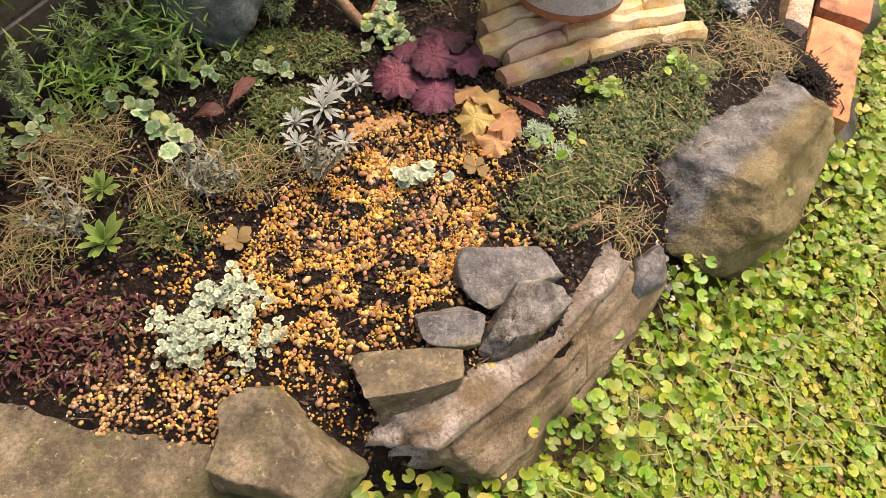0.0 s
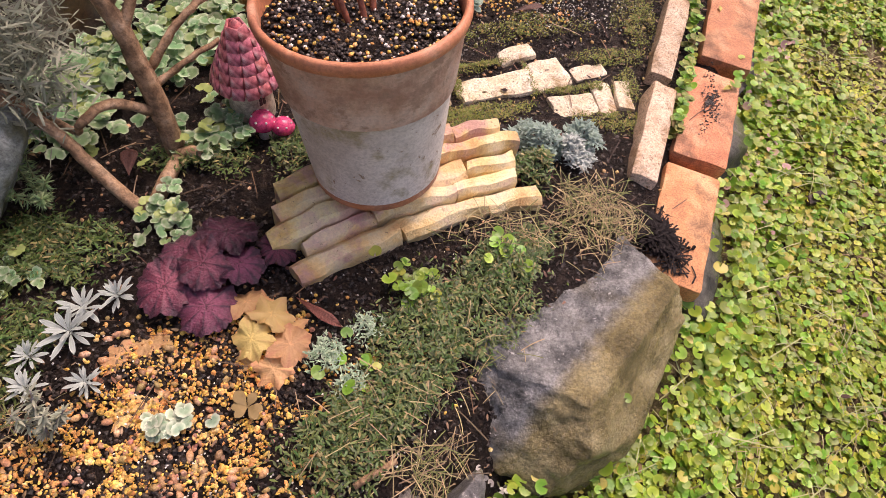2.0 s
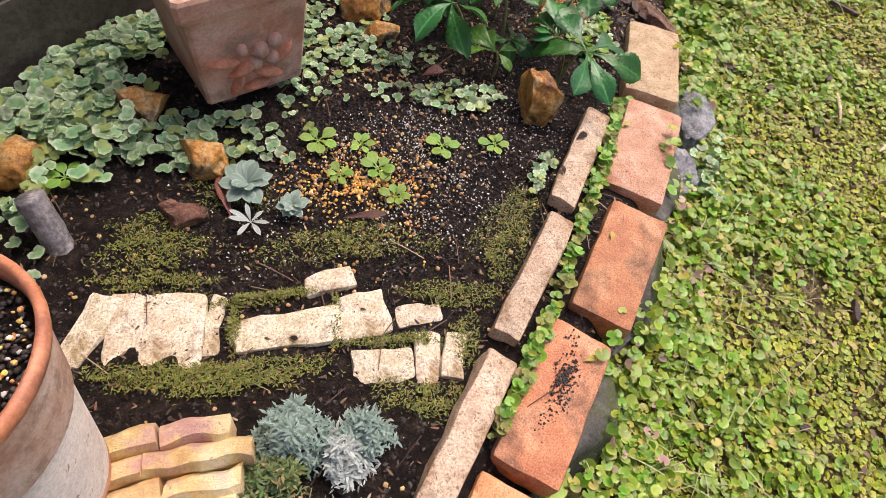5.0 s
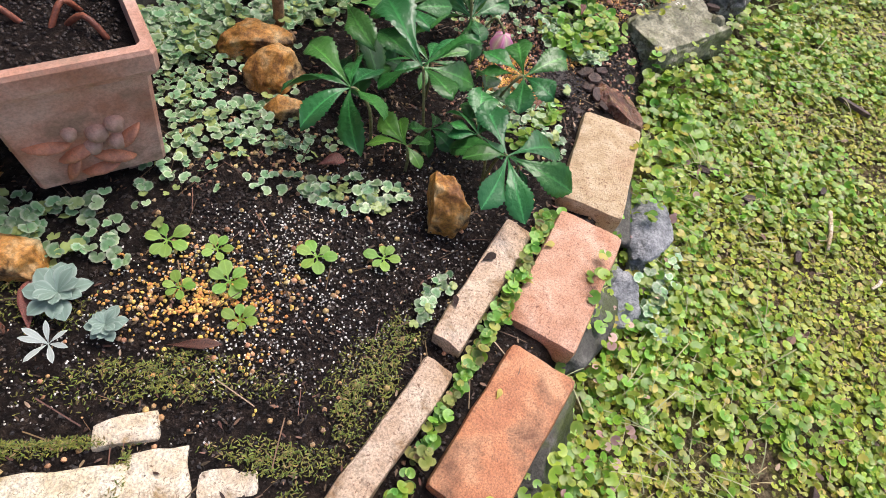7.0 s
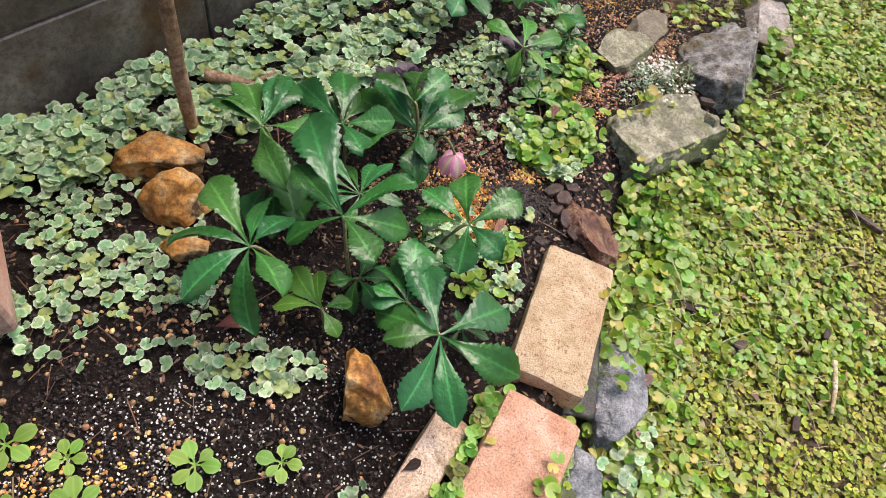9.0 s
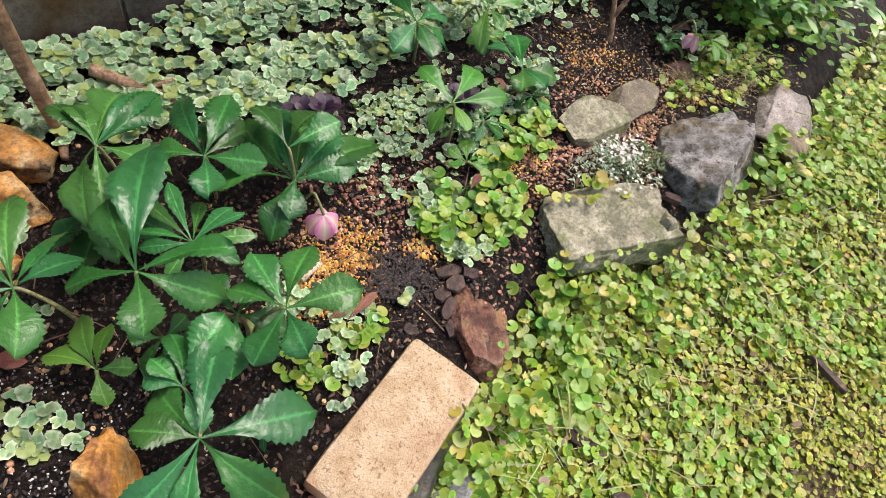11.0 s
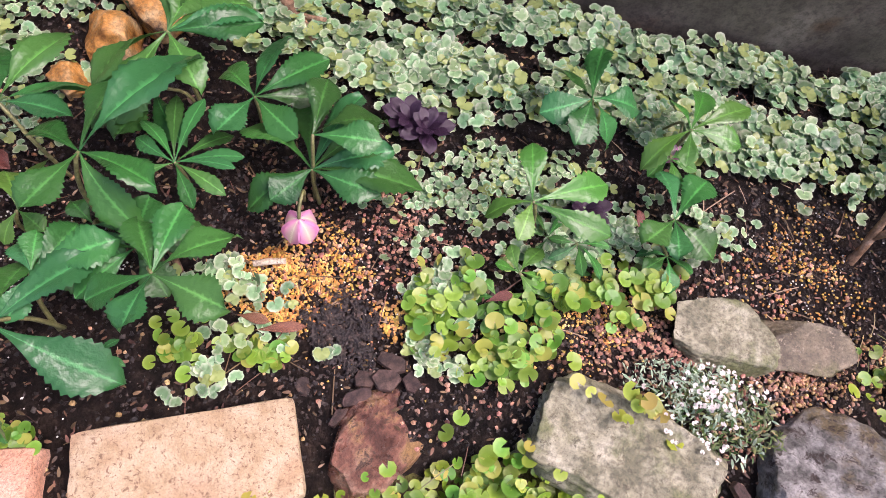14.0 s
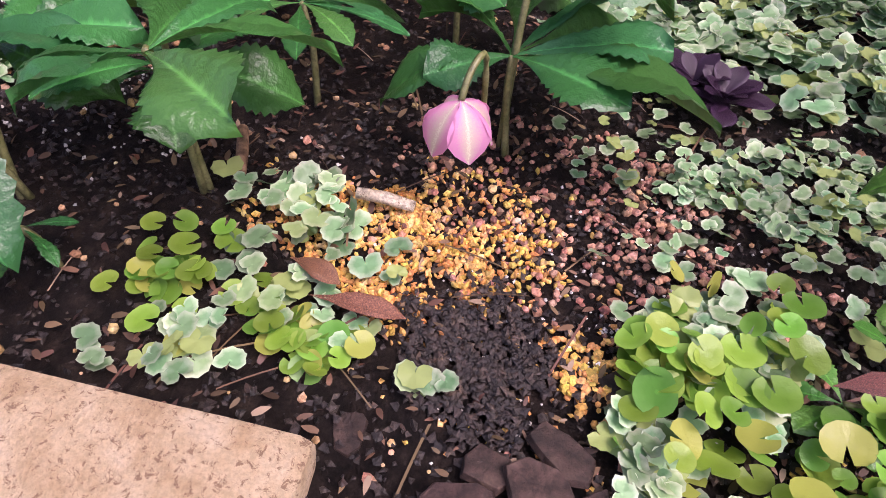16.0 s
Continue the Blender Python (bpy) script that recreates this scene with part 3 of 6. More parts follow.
def smooth_path(points, n=4):
    """More points along a bent line (Catmull-Rom)."""
    P = [Vector(p) for p in points]
    out = []
    for k in range(len(P) - 1):
        a, b, c, d = P[max(k - 1, 0)], P[k], P[k + 1], P[min(k + 2, len(P) - 1)]
        for j in range(n):
            f = j / n
            out.append(0.5 * ((2 * b) + (c - a) * f + (2 * a - 5 * b + 4 * c - d) * f * f + (3 * b - a - 3 * c + d) * f ** 3))
    return out + [P[-1]]


def lathe(profile, sides=48, wobble=0.0):
    """A turned shape from (radius, height) pairs."""
    bm = bmesh.new()
    rings = []
    for r, z in profile:
        rings.append([bm.verts.new((r * math.cos(a) * (1 + wobble * math.sin(3 * a)), r * math.sin(a), z)) for a in (6.28319 * j / sides for j in range(sides))])
    for a, b in zip(rings, rings[1:]):
        for j in range(sides):
            bm.faces.new((a[j], a[(j + 1) % sides], b[(j + 1) % sides], b[j]))
    bmesh.ops.recalc_face_normals(bm, faces=list(bm.faces))
    return bm


def gz(x, y):
    return float(ground(x, y))


# ---- ground and wall ----
def ground_sheet():
    """One sheet: fine under the walk, coarse towards the horizon."""
    def lines(lo, hi, step):
        mid = np.arange(lo, hi + step / 2, step)
        far = np.array([0.1, 0.3, 0.7, 1.5, 4, 10, 30, 100, 300])
        return np.concatenate([lo - far[::-1], mid, hi + far])
    xs, ys = lines(-1.0, 2.3, 0.015), lines(-0.5, 3.7, 0.015)
    X, Y = np.meshgrid(xs, ys)
    nx = len(xs)
    V = np.stack([X, Y, ground(X, Y)], -1).reshape(-1, 3)
    I = (np.arange(len(ys) - 1)[:, None] * nx + np.arange(nx - 1)[None]).ravel()
    F = np.concatenate([np.stack([I, I + 1, I + nx + 1], -1), np.stack([I, I + nx + 1, I + nx], -1)])
    me = tri_mesh("ground", V, F, SOIL)
    me.materials.append(EARTH)
    C = V[F].mean(1)
    me.polygons.foreach_set("material_index", (edge_distance(C[:, 0], C[:, 1]) < 0.03).astype(np.int32))
    return tagged(new("ground", me), "dark wet bed soil meeting a muddy green lawn", "ground", kind="structure")


ground_sheet()


def garden_wall():
    """Rendered block wall behind the bed: courses with raked joints."""
    w = thing("wall_west", (WALL_P[0], WALL_P[1], 0), "dark wet concrete block wall behind the bed", "wall", kind="structure", rz=math.atan2(WALL_D[1], WALL_D[0]))
    bm = bmesh.new()
    bmesh.ops.create_cube(bm, size=1, matrix=Matrix.Translation((1.5, 0.08, 0.8)) @ Matrix.Diagonal((9, 0.147, 1.9, 1)))
    part("core", bm, JOINT, w, smooth=False)
    me = None
    for row in range(7):
        for col in range(-2, 5):
            x = col * 1.2 + (0.6 if row % 2 else 0)
            if me is None:
                bm = bmesh.new()
                bmesh.ops.create_cube(bm, size=1, matrix=Matrix.Diagonal((1.196, 0.03, 0.245, 1)))
                bmesh.ops.bevel(bm, geom=list(bm.edges), offset=0.003, segments=1, affect="EDGES")
                me = put_mesh("block", bm, CONCRETE, False)
            b = part("block", me, CONCRETE, w)
            b.location = (x, 0.016 + 0.001 * ((row * 7 + col * 3) % 3), 0.025 + row * 0.25 + 0.1)
    return w


garden_wall()

# ---- stones along the near edge ----
rock("boulder", (-0.37, 0.135, 0.035), (0.24, 0.105, 0.112), -22, 4, ROCK_OLIVE, "large olive brown boulder with pale lichen spots", cuts=[((0, 0.25, 1), 0.62), ((0, -1, 0.25), 0.7)], soften=1, rough=0.07, sub=6)
rock("boulder", (-0.093, 0.153, 0.085), (0.09, 0.082, 0.09), 15, 12, ROCK_OLIVE, "rough brown stone with a flat top", cuts=[((0, 0.1, 1), 0.66), ((-0.6, -1, 0), 0.7)], chops=5, soften=1, rough=0.07, sub=6)
rock("boulder", (0.058, 0.243, 0.14), (0.074, 0.05, 0.055), 22, 23, ROCK_OLIVE, "small angular brown stone leaning on a boulder", cuts=[((0.2, 0.3, 1), 0.55), ((0, -1, 0.3), 0.6)], soften=1, rough=0.07, sub=6)
rock("boulder", (0.196, 0.312, 0.028), (0.29, 0.145, 0.138), 43, 33, ROCK_PALE, "long weathered boulder with brown streaks, wet sheen painted pale on top",
     cuts=[((0.05, 0.35, 1), 0.55), ((0.05, -0.75, 0.75), 0.56), ((0.1, -1, 0.15), 0.74), ((0.9, 0.1, 0.3), 0.9), ((-0.8, 0, 0.5), 0.9)], bend=0.1, rough=0.09, chops=4, soften=2, sub=6, strata=(0.04, 0.09, 0.75))
rock("boulder", (0.41, 0.43, 0.05), (0.035, 0.075, 0.085), -25, 58, ROCK_GREY, "narrow grey stone wedged between boulders", soften=1)
rock("flat_stone", (0.182, 0.388, 0.158), (0.074, 0.055, 0.032), 12, 8, ROCK_GREY, "blue grey slab lying on the gravel", cuts=[((-0.1, -0.1, 1), 0.55), ((0.3, -1, 0.3), 0.6)], chops=8, soften=1, rough=0.07)
rock("flat_stone", (0.196, 0.318, 0.168), (0.07, 0.046, 0.042), 20, 9, ROCK_STREAK, "flat rusty grey stone on the boulder", cuts=[((0.1, -0.25, 1), 0.5), ((0, -1, 0.3), 0.6), ((-0.8, 0.6, 0.2), 0.6)], chops=8, soften=1, rough=0.08)
rock("flat_stone", (0.102, 0.303, 0.16), (0.047, 0.03, 0.022), 5, 10, ROCK_GREY, "thin dark slab beside the gravel", cuts=[((0, -0.2, 1), 0.5)], chops=8, soften=1, rough=0.07)
rock("boulder", (0.63, 0.653, 0.058), (0.232, 0.135, 0.112), 44, 77, ROCK_TWO, "large wet grey boulder with a green mossy side",
     cuts=[((0.02, 0.16, 1), 0.46), ((0.05, -0.9, 0.75), 0.5), ((0.1, -1, 0.05), 0.72), ((1, -0.1, 0.35), 0.85), ((-0.9, -0.1, 0.5), 0.8), ((0, 1, 0.1), 0.8), ((-0.5, -1, 0.2), 0.82)], chops=2, rough=0.06, soften=1, ry=4, sub=6)
rock("boulder", (-0.3, 0.91, 0.14), (0.12, 0.11, 0.125), 30, 61, ROCK_BLUE, "blue green boulder at the foot of the shrub", cuts=[((0, 0, 1), 0.7)])

# stones of the bank under the bricks
for k, (x, y, a, b, rz) in enumerate([(0.88, 0.86, 0.13, 0.06, 66), (1.0, 1.1, 0.14, 0.062, 66), (1.115, 1.36, 0.14, 0.062, 70), (1.205, 1.65, 0.15, 0.06, 73), (1.24, 1.93, 0.13, 0.07, 83)]):
    rock("bank_stone", (x, y, 0.028), (a, b, 0.042), rz, 130 + k, ROCK_DARK, "dark mossy stone under the brick edging", chops=6, sub=4, group="stones under the bricks")

# ---- brick edging ----
BRICKS = [(0.831, 0.872, 0.118, 66.3, BRICK_RED, "worn orange brick with a heap of black mulch"), (0.944, 1.118, 0.125, 66, BRICK_RED, "worn orange brick stained black"),
          (1.072, 1.378, 0.125, 67.5, BRICK_RED, "worn orange brick with a crack"), (1.148, 1.655, 0.124, 72.5, BRICK_PINK, "pale pink brick with rounded corners"),
          (1.207, 1.942, 0.113, 79.8, BRICK_BUFF, "pitted buff fire brick, newer than the others")]
for k, (x, y, z, rz, mat, label) in enumerate(BRICKS):
    slab("brick", (x, y, z), (0.252 if k < 4 else 0.262, (0.104, 0.106, 0.11, 0.122, 0.124)[k], 0.062), rz, 11 + k, mat, label, "brick", "bricks along the bed edge", wear=0.0025, chamfer=0.011, cut=5,
         ry=(-1, 1, 0, -1, 3)[k])
# narrow cream stones set on edge inside the bricks
for k, (x, y, z, l, w, rz, rx) in enumerate([(0.81, 1.053, 0.152, 0.245, 0.052, 67, 8), (0.915, 1.325, 0.137, 0.262, 0.05, 67, 3), (1.012, 1.606, 0.132, 0.262, 0.053, 70, 2)]):
    slab("edging_stone", (x, y, z), (l, w, 0.075), rz, 31 + k, STONE_EDGING, "narrow cream stone set on edge, spotted with dirt", "edging stone", "cream stones inside the bricks",
         wear=0.005, chamfer=0.008, cut=4, rx=rx)

# ---- cream paving ----
PAVERS = [(0.258, 1.146, 0.045, 0.105, -10), (0.348, 1.156, 0.13, 0.115, 12), (0.427, 1.178, 0.024, 0.095, 5), (0.533, 1.183, 0.152, 0.052, 17),
          (0.642, 1.224, 0.072, 0.074, 19), (0.728, 1.236, 0.07, 0.034, 12), (0.58, 1.273, 0.078, 0.034, 24), (0.683, 1.143, 0.088, 0.05, 12),
          (0.75, 1.166, 0.042, 0.078, 7), (0.788, 1.172, 0.034, 0.07, -3)]
for k, (x, y, l, w, rz) in enumerate(PAVERS):
    slab("paving_stone", (x, y, 0.114 - 0.003 * (k % 3)), (l * 1.06, w * 1.1, 0.035), rz, 51 + k, STONE_CREAM, "worn cream paving stone sunk in moss", "paving stone", "cream paving in the bed",
         wear=0.006, chamfer=0.007, taper=(0.0, 0.1, 0.2, -0.08, 0.05, 0.45, -0.2, 0.3, 0.1, 0.0)[k])


# ---- pot on its stone ----
def fan_stone():
    """Layered yellow stone: five bent courses of blocks."""
    w = thing("layered_stone", (0.35, 0.87, 0), "layered yellow and pink stone slab under a pot", "stone")
    c = Vector((0.838, -0.287))
    r0 = 1.2
    for row in range(5):
        lo, wide = r0 + (0, 0.037, 0.063, 0.097, 0.126)[row], (1.19, 0.84, 1.1, 0.94, 1.0)[row]
        a0 = 122.2 + (0.3, -1.1, 0.4, -0.7, -1.6)[row]
        a1 = 103.0 + (0.0, 1.3, 0.9, 0.4, 1.5)[row]
        cuts = [a0, a0 - (a0 - a1) * (0.33 if row % 2 else 0.42), a1 + (a0 - a1) * (0.3 if row % 2 else 0.22), a1]
        for k in range(3):
            bm = bmesh.new()
            n = 9
            g = 0.06
            top = 0.174 + 0.009 * row - (0.006 if k == 2 else 0) + (0.004, -0.003, 0.0, 0.005)[(row * 2 + k) % 4]
            ring = []
            for j in range(n + 1):
                a = radians(cuts[k] - g + (cuts[k + 1] - cuts[k] + 2 * g) * j / n)
                sec = []
                for rad, z in ((lo + 0.002, 0.11), (lo + 0.001, top - 0.011), (lo + 0.007 * wide, top), (lo + 0.023 * wide, top + 0.002), (lo + 0.03 * wide, top - 0.008), (lo + 0.03 * wide, 0.11)):
                    p = Vector((c.x + rad * math.cos(a) - 0.35, c.y + rad * math.sin(a) - 0.87, z))
                    sec.append(bm.verts.new(p + noise.noise_vector(p * 26 + Vector((row * 3, k * 2, 0))) * 0.0085))
                ring.append(sec)
            for s, t in zip(ring, ring[1:]):
                for i in range(5):
                    bm.faces.new((s[i], s[i + 1], t[i + 1], t[i]))
            bm.faces.new(ring[0][::-1])
            bm.faces.new(ring[-1])
            bmesh.ops.bevel(bm, geom=[e for e in bm.edges if e.calc_length() > 0.004 and len(e.link_faces) == 2 and e.calc_face_angle(0) > 0.9], offset=0.006, segments=2, affect="EDGES")
            bmesh.ops.recalc_face_normals(bm, faces=list(bm.faces))
            part("stone_block", bm, STONE_FAN, w, crisp=28)
    return w


fan_stone()


def crumbs(n, rad, seed, parent, z, sizes, material, name):
    r = np.random.RandomState(seed)
    a, d = r.uniform(0, 6.28, n), rad * np.sqrt(r.uniform(0, 1, n))
    P = np.stack([d * np.cos(a), d * np.sin(a), z + r.uniform(0, 0.004, n)], -1)
    V, F, rim = grain(seed)
    R = turned(r.uniform(0, 6.28, n), r.uniform(0, 0.8, n), r.uniform(0, 6.28, n))
    W = np.einsum("nij,vj->nvi", R, V) * r.uniform(*sizes, n)[:, None, None] + P[:, None]
    FF = (F[None] + (np.arange(n) * len(V))[:, None, None]).reshape(-1, 3)
    ob = new(name, tri_mesh(name, W.reshape(-1, 3), FF, material))
    ob.parent = parent
    ob["kind"] = "stuff"
    return ob


def round_pot(loc):
    p = thing("flower_pot", loc, "tall terracotta pot, lime-whitened below, holding bare red stems", "flower pot")
    part("foot_band", lathe([(0.0, 0.0), (0.088, 0.0), (0.0905, 0.004), (0.0915, 0.016)]), TERRA, p, "bare terracotta foot")
    part("lower_wall", lathe([(0.0915, 0.016), (0.0985, 0.09), (0.1065, 0.172)]), TERRA_LIME, p, "lime-whitened wall")
    ribs = [(0.1065, 0.172)]
    for k in range(18):
        z = 0.175 + 0.0052 * k
        ribs += [(0.111 + 0.0006 * k, z), (0.1098 + 0.0006 * k, z + 0.0034)]
    part("ribbed_band", lathe(ribs), TERRA_DUSTY, p, "finely ribbed dusty band")
    part("rim", lathe([(0.1205, 0.262), (0.1255, 0.265), (0.127, 0.272), (0.126, 0.279), (0.1225, 0.282), (0.1185, 0.28), (0.1165, 0.272), (0.1155, 0.25), (0.112, 0.22)]), TERRA, p, "rounded orange rim")
    soil = lathe([(0.0, 0.258), (0.04, 0.259), (0.08, 0.257), (0.1155, 0.253)], 32)
    for v in soil.verts:
        v.co.z += 0.006 * noise.noise(v.co * 40)
    part("soil", soil, SOIL, p)
    crumbs(1700, 0.111, 3, p, 0.256, (0.0018, 0.005), CLOD, "crumb_layer")
    crumbs(330, 0.111, 4, p, 0.259, (0.0013, 0.0035), GRAVEL, "grit_layer")
    crumbs(190, 0.111, 5, p, 0.259, (0.0012, 0.0038), PERLITE, "perlite_layer")
    r = random.Random(5)
    for k, (dx, dy, lx, ly) in enumerate([(-0.012, -0.02, -0.12, 0.05), (0.004, -0.012, -0.07, 0.1), (-0.02, 0.0, -0.16, 0.08), (0.012, 0.004, -0.0, 0.14), (0.02, 0.022, 0.02, 0.16)]):
        pts = smooth_path([(dx, dy, 0.245), (dx + lx * 0.2, dy + ly * 0.25, 0.33), (dx + lx * 0.55, dy + ly * 0.5, 0.42), (dx + lx, dy + ly, 0.54)], 4)
        part("stem", tube(pts, [0.0042 - 0.0025 * i / len(pts) for i in range(len(pts))]), STEM_RED, p, "bare red-brown stem")
    return p


pot = round_pot((0.303, 0.91, 0.212))
pot.rotation_euler, pot.scale = (radians(-7.5), radians(-5), 0), (1.04, 1.04, 0.98)


def square_planter():
    rz = math.atan2(0.112, 0.143)
    p = thing("square_planter", (0.335, 1.711, 0.1), "square weathered terracotta planter with fruit in relief", "flower pot", rz=rz)
    def shell(levels, closed=True):
        bm = bmesh.new()
        rings = []
        for h, z in levels:
            q = h * 0.94
            rings.append([bm.verts.new((x, y, z)) for x, y in ((-q, -h), (q, -h), (h, -q), (h, q), (q, h), (-q, h), (-h, q), (-h, -q))])
        for a, b in zip(rings, rings[1:]):
            for j in range(8):
                bm.faces.new((a[j], a[(j + 1) % 8], b[(j + 1) % 8], b[j]))
        if closed:
            bm.faces.new(rings[0][::-1])
        bmesh.ops.recalc_face_normals(bm, faces=list(bm.faces))
        return bm
    part("body", shell([(0.088, 0.03), (0.092, 0.034), (0.103, 0.19), (0.106, 0.222)]), TERRA_PINK, p, smooth=False)
    part("rim", shell([(0.106, 0.222), (0.116, 0.226), (0.119, 0.235), (0.12, 0.262), (0.117, 0.268), (0.104, 0.268), (0.102, 0.25), (0.1, 0.21)], False), TERRA_PINK, p, smooth=False)
    part("soil", shell([(0.0, 0.236), (0.03, 0.237), (0.07, 0.235), (0.102, 0.232)], False), SOIL, p)
    for x in (-0.045, 0.045):
        for y in (-0.045, 0.045):
            bm = bmesh.new()
            bmesh.ops.create_cube(bm, size=1, matrix=Matrix.Translation((x, y, 0.013)) @ Matrix.Diagonal((0.035, 0.035, 0.05, 1)))
            bmesh.ops.bevel(bm, geom=list(bm.edges), offset=0.005, segments=2, affect="EDGES")
            part("foot", bm, TERRA_PINK, p)
    def relief(kind, x, z, l, a, fat):
        bm = bmesh.new()
        bmesh.ops.create_uvsphere(bm, u_segments=14, v_segments=8, radius=1)
        for v in bm.verts:
            f = v.co.x
            w = (1 - abs(f) ** 1.6) if kind == "leaf" else 1
            v.co = Vector((f * l, v.co.y * 0.02, v.co.z * fat * (0.4 + 0.6 * w)))
        o = part("relief_" + kind, bm, TERRA if kind == "leaf" else TERRA_PINK, p)
        o.matrix_basis = pose(x, -0.0885 - 0.07 * (z - 0.03), z, 4, -a, 0)
    for x, z, l, a, fat in ((-0.02, 0.10, 0.034, 20, 0.011), (0.022, 0.075, 0.034, -25, 0.011), (-0.035, 0.07, 0.03, 60, 0.009), (0.05, 0.11, 0.03, 45, 0.01), (-0.055, 0.125, 0.032, -10, 0.008), (0.0, 0.055, 0.03, 5, 0.009)):
        relief("leaf", x, z, l, a, fat)
    for x, z, s in ((0.012, 0.13, 0.017), (0.038, 0.142, 0.015), (0.0, 0.105, 0.014), (0.033, 0.105, 0.015), (-0.022, 0.142, 0.011)):
        relief("fruit", x, z, s, 0, s)
    crumbs(700, 0.095, 13, p, 0.234, (0.002, 0.005), CLOD, "crumb_layer")
    for k, (dx, dy, lx, ly) in enumerate([(0.0, 0.0, 0.05, 0.03), (0.02, 0.01, 0.05, -0.05), (-0.02, 0.02, -0.05, 0.02)]):
        pts = smooth_path([(dx, dy, 0.225), (dx + lx * 0.6, dy + ly * 0.6, 0.262), (dx + lx, dy + ly, 0.232)], 4)
        part("stem", tube(pts, [0.0045] * len(pts)), STEM_RED, p, "bent bare stem")
    return p


square_planter()
rock("stone", (0.345, 1.842, 0.376), (0.04, 0.034, 0.036), 40, 226, ROCK_ORANGE, "ochre brown stone lying on the planter's soil", group="", soften=1, rough=0.08)


def fairy_house(loc):
    h = thing("fairy_house", loc, "small ceramic house with a pink shingled pointed roof", "ornament")
    part("wall", lathe([(0.0, 0.0), (0.036, 0.0), (0.038, 0.01), (0.036, 0.05), (0.034, 0.1), (0.0, 0.1)], 24), PLASTER, h)
    part("roof", lathe([(0.05, 0.085), (0.05, 0.09), (0.03, 0.14), (0.012, 0.185), (0.0, 0.2)], 24), ROOF_PINK, h)
    tile = None
    for row in range(6):
        z, r = 0.088 + row * 0.017, 0.0515 - row * 0.0074
        n = 15 - 2 * row
        for k in range(n):
            if tile is None:
                bm = bmesh.new()
                bmesh.ops.create_cube(bm, size=1, matrix=Matrix.Diagonal((0.004, 0.0195, 0.021, 1)))
                bmesh.ops.bevel(bm, geom=list(bm.edges), offset=0.0015, segments=1, affect="EDGES")
                tile = put_mesh("shingle", bm, ROOF_PINK)
            s = part("shingle", tile, ROOF_PINK, h)
            a = 360 * (k + 0.5 * (row % 2)) / n
            s.matrix_basis = pose(0, 0, z, 0, 0, a) @ pose(r, 0, 0.008, 0, -22, 0)
    for a in (-50, 10):
        bm = bmesh.new()
        bmesh.ops.create_cube(bm, size=1, matrix=Matrix.Diagonal((0.004, 0.014, 0.02, 1)))
        bmesh.ops.bevel(bm, geom=list(bm.edges), offset=0.0015, segments=1, affect="EDGES")
        f = part("window", bm, PLASTER, h)
        f.matrix_basis = pose(0, 0, 0.06, 0, 0, a) @ pose(0.0355, 0, 0)
        for y in (-0.0032, 0.0032):
            for z in (-0.0045, 0.0045):
                bm = bmesh.new()
                bmesh.ops.create_cube(bm, size=1, matrix=Matrix.Translation((0.0022, y, z)) @ Matrix.Diagonal((0.002, 0.005, 0.0075, 1)))
                part("pane", bm, DARKPANE, f, smooth=False)
    return h


fairy_house((0.092, 1.085, 0.125))


def toadstool(loc, s):
    t = thing("toadstool", loc, "small shiny pink ceramic toadstool with white dots", "ornament", "pink toadstools")
    part("stalk", lathe([(0.0, 0.0), (0.011 * s, 0.0), (0.009 * s, 0.02 * s), (0.008 * s, 0.034 * s)], 14), MUSH_WHITE, t)
    part("cap", lathe([(0.006 * s, 0.03 * s), (0.021 * s, 0.029 * s), (0.023 * s, 0.034 * s), (0.018 * s, 0.045 * s), (0.009 * s, 0.051 * s), (0.0, 0.053 * s)], 20), MUSH_PINK, t)
    for k in range(6):
        bm = bmesh.new()
        bmesh.ops.create_icosphere(bm, subdivisions=2, radius=0.0022 * s)
        d = part("dot", bm, MUSH_WHITE, t)
        d.location = (0.0165 * s * math.cos(k * 1.05), 0.0165 * s * math.sin(k * 1.05), 0.0462 * s)
    return t


toadstool((0.115, 1.035, 0.125), 1.0)
toadstool((0.148, 1.03, 0.125), 0.85)


# ---- shrubs, stakes ----
def branchy(name, loc, limbs, material, label, category="shrub"):
    s = thing(name, loc, label, category)
    for k, (pts, r0, r1) in enumerate(limbs):
        P = smooth_path([Vector(p) - Vector(loc) for p in pts], 5)
        bm = tube(P, [r0 + (r1 - r0) * i / (len(P) - 1) for i in range(len(P))], 9)
        for v in bm.verts:
            v.co += noise.noise_vector(v.co * 60) * 0.0025
        part("trunk" if k == 0 else "branch", bm, material, s)
    return s


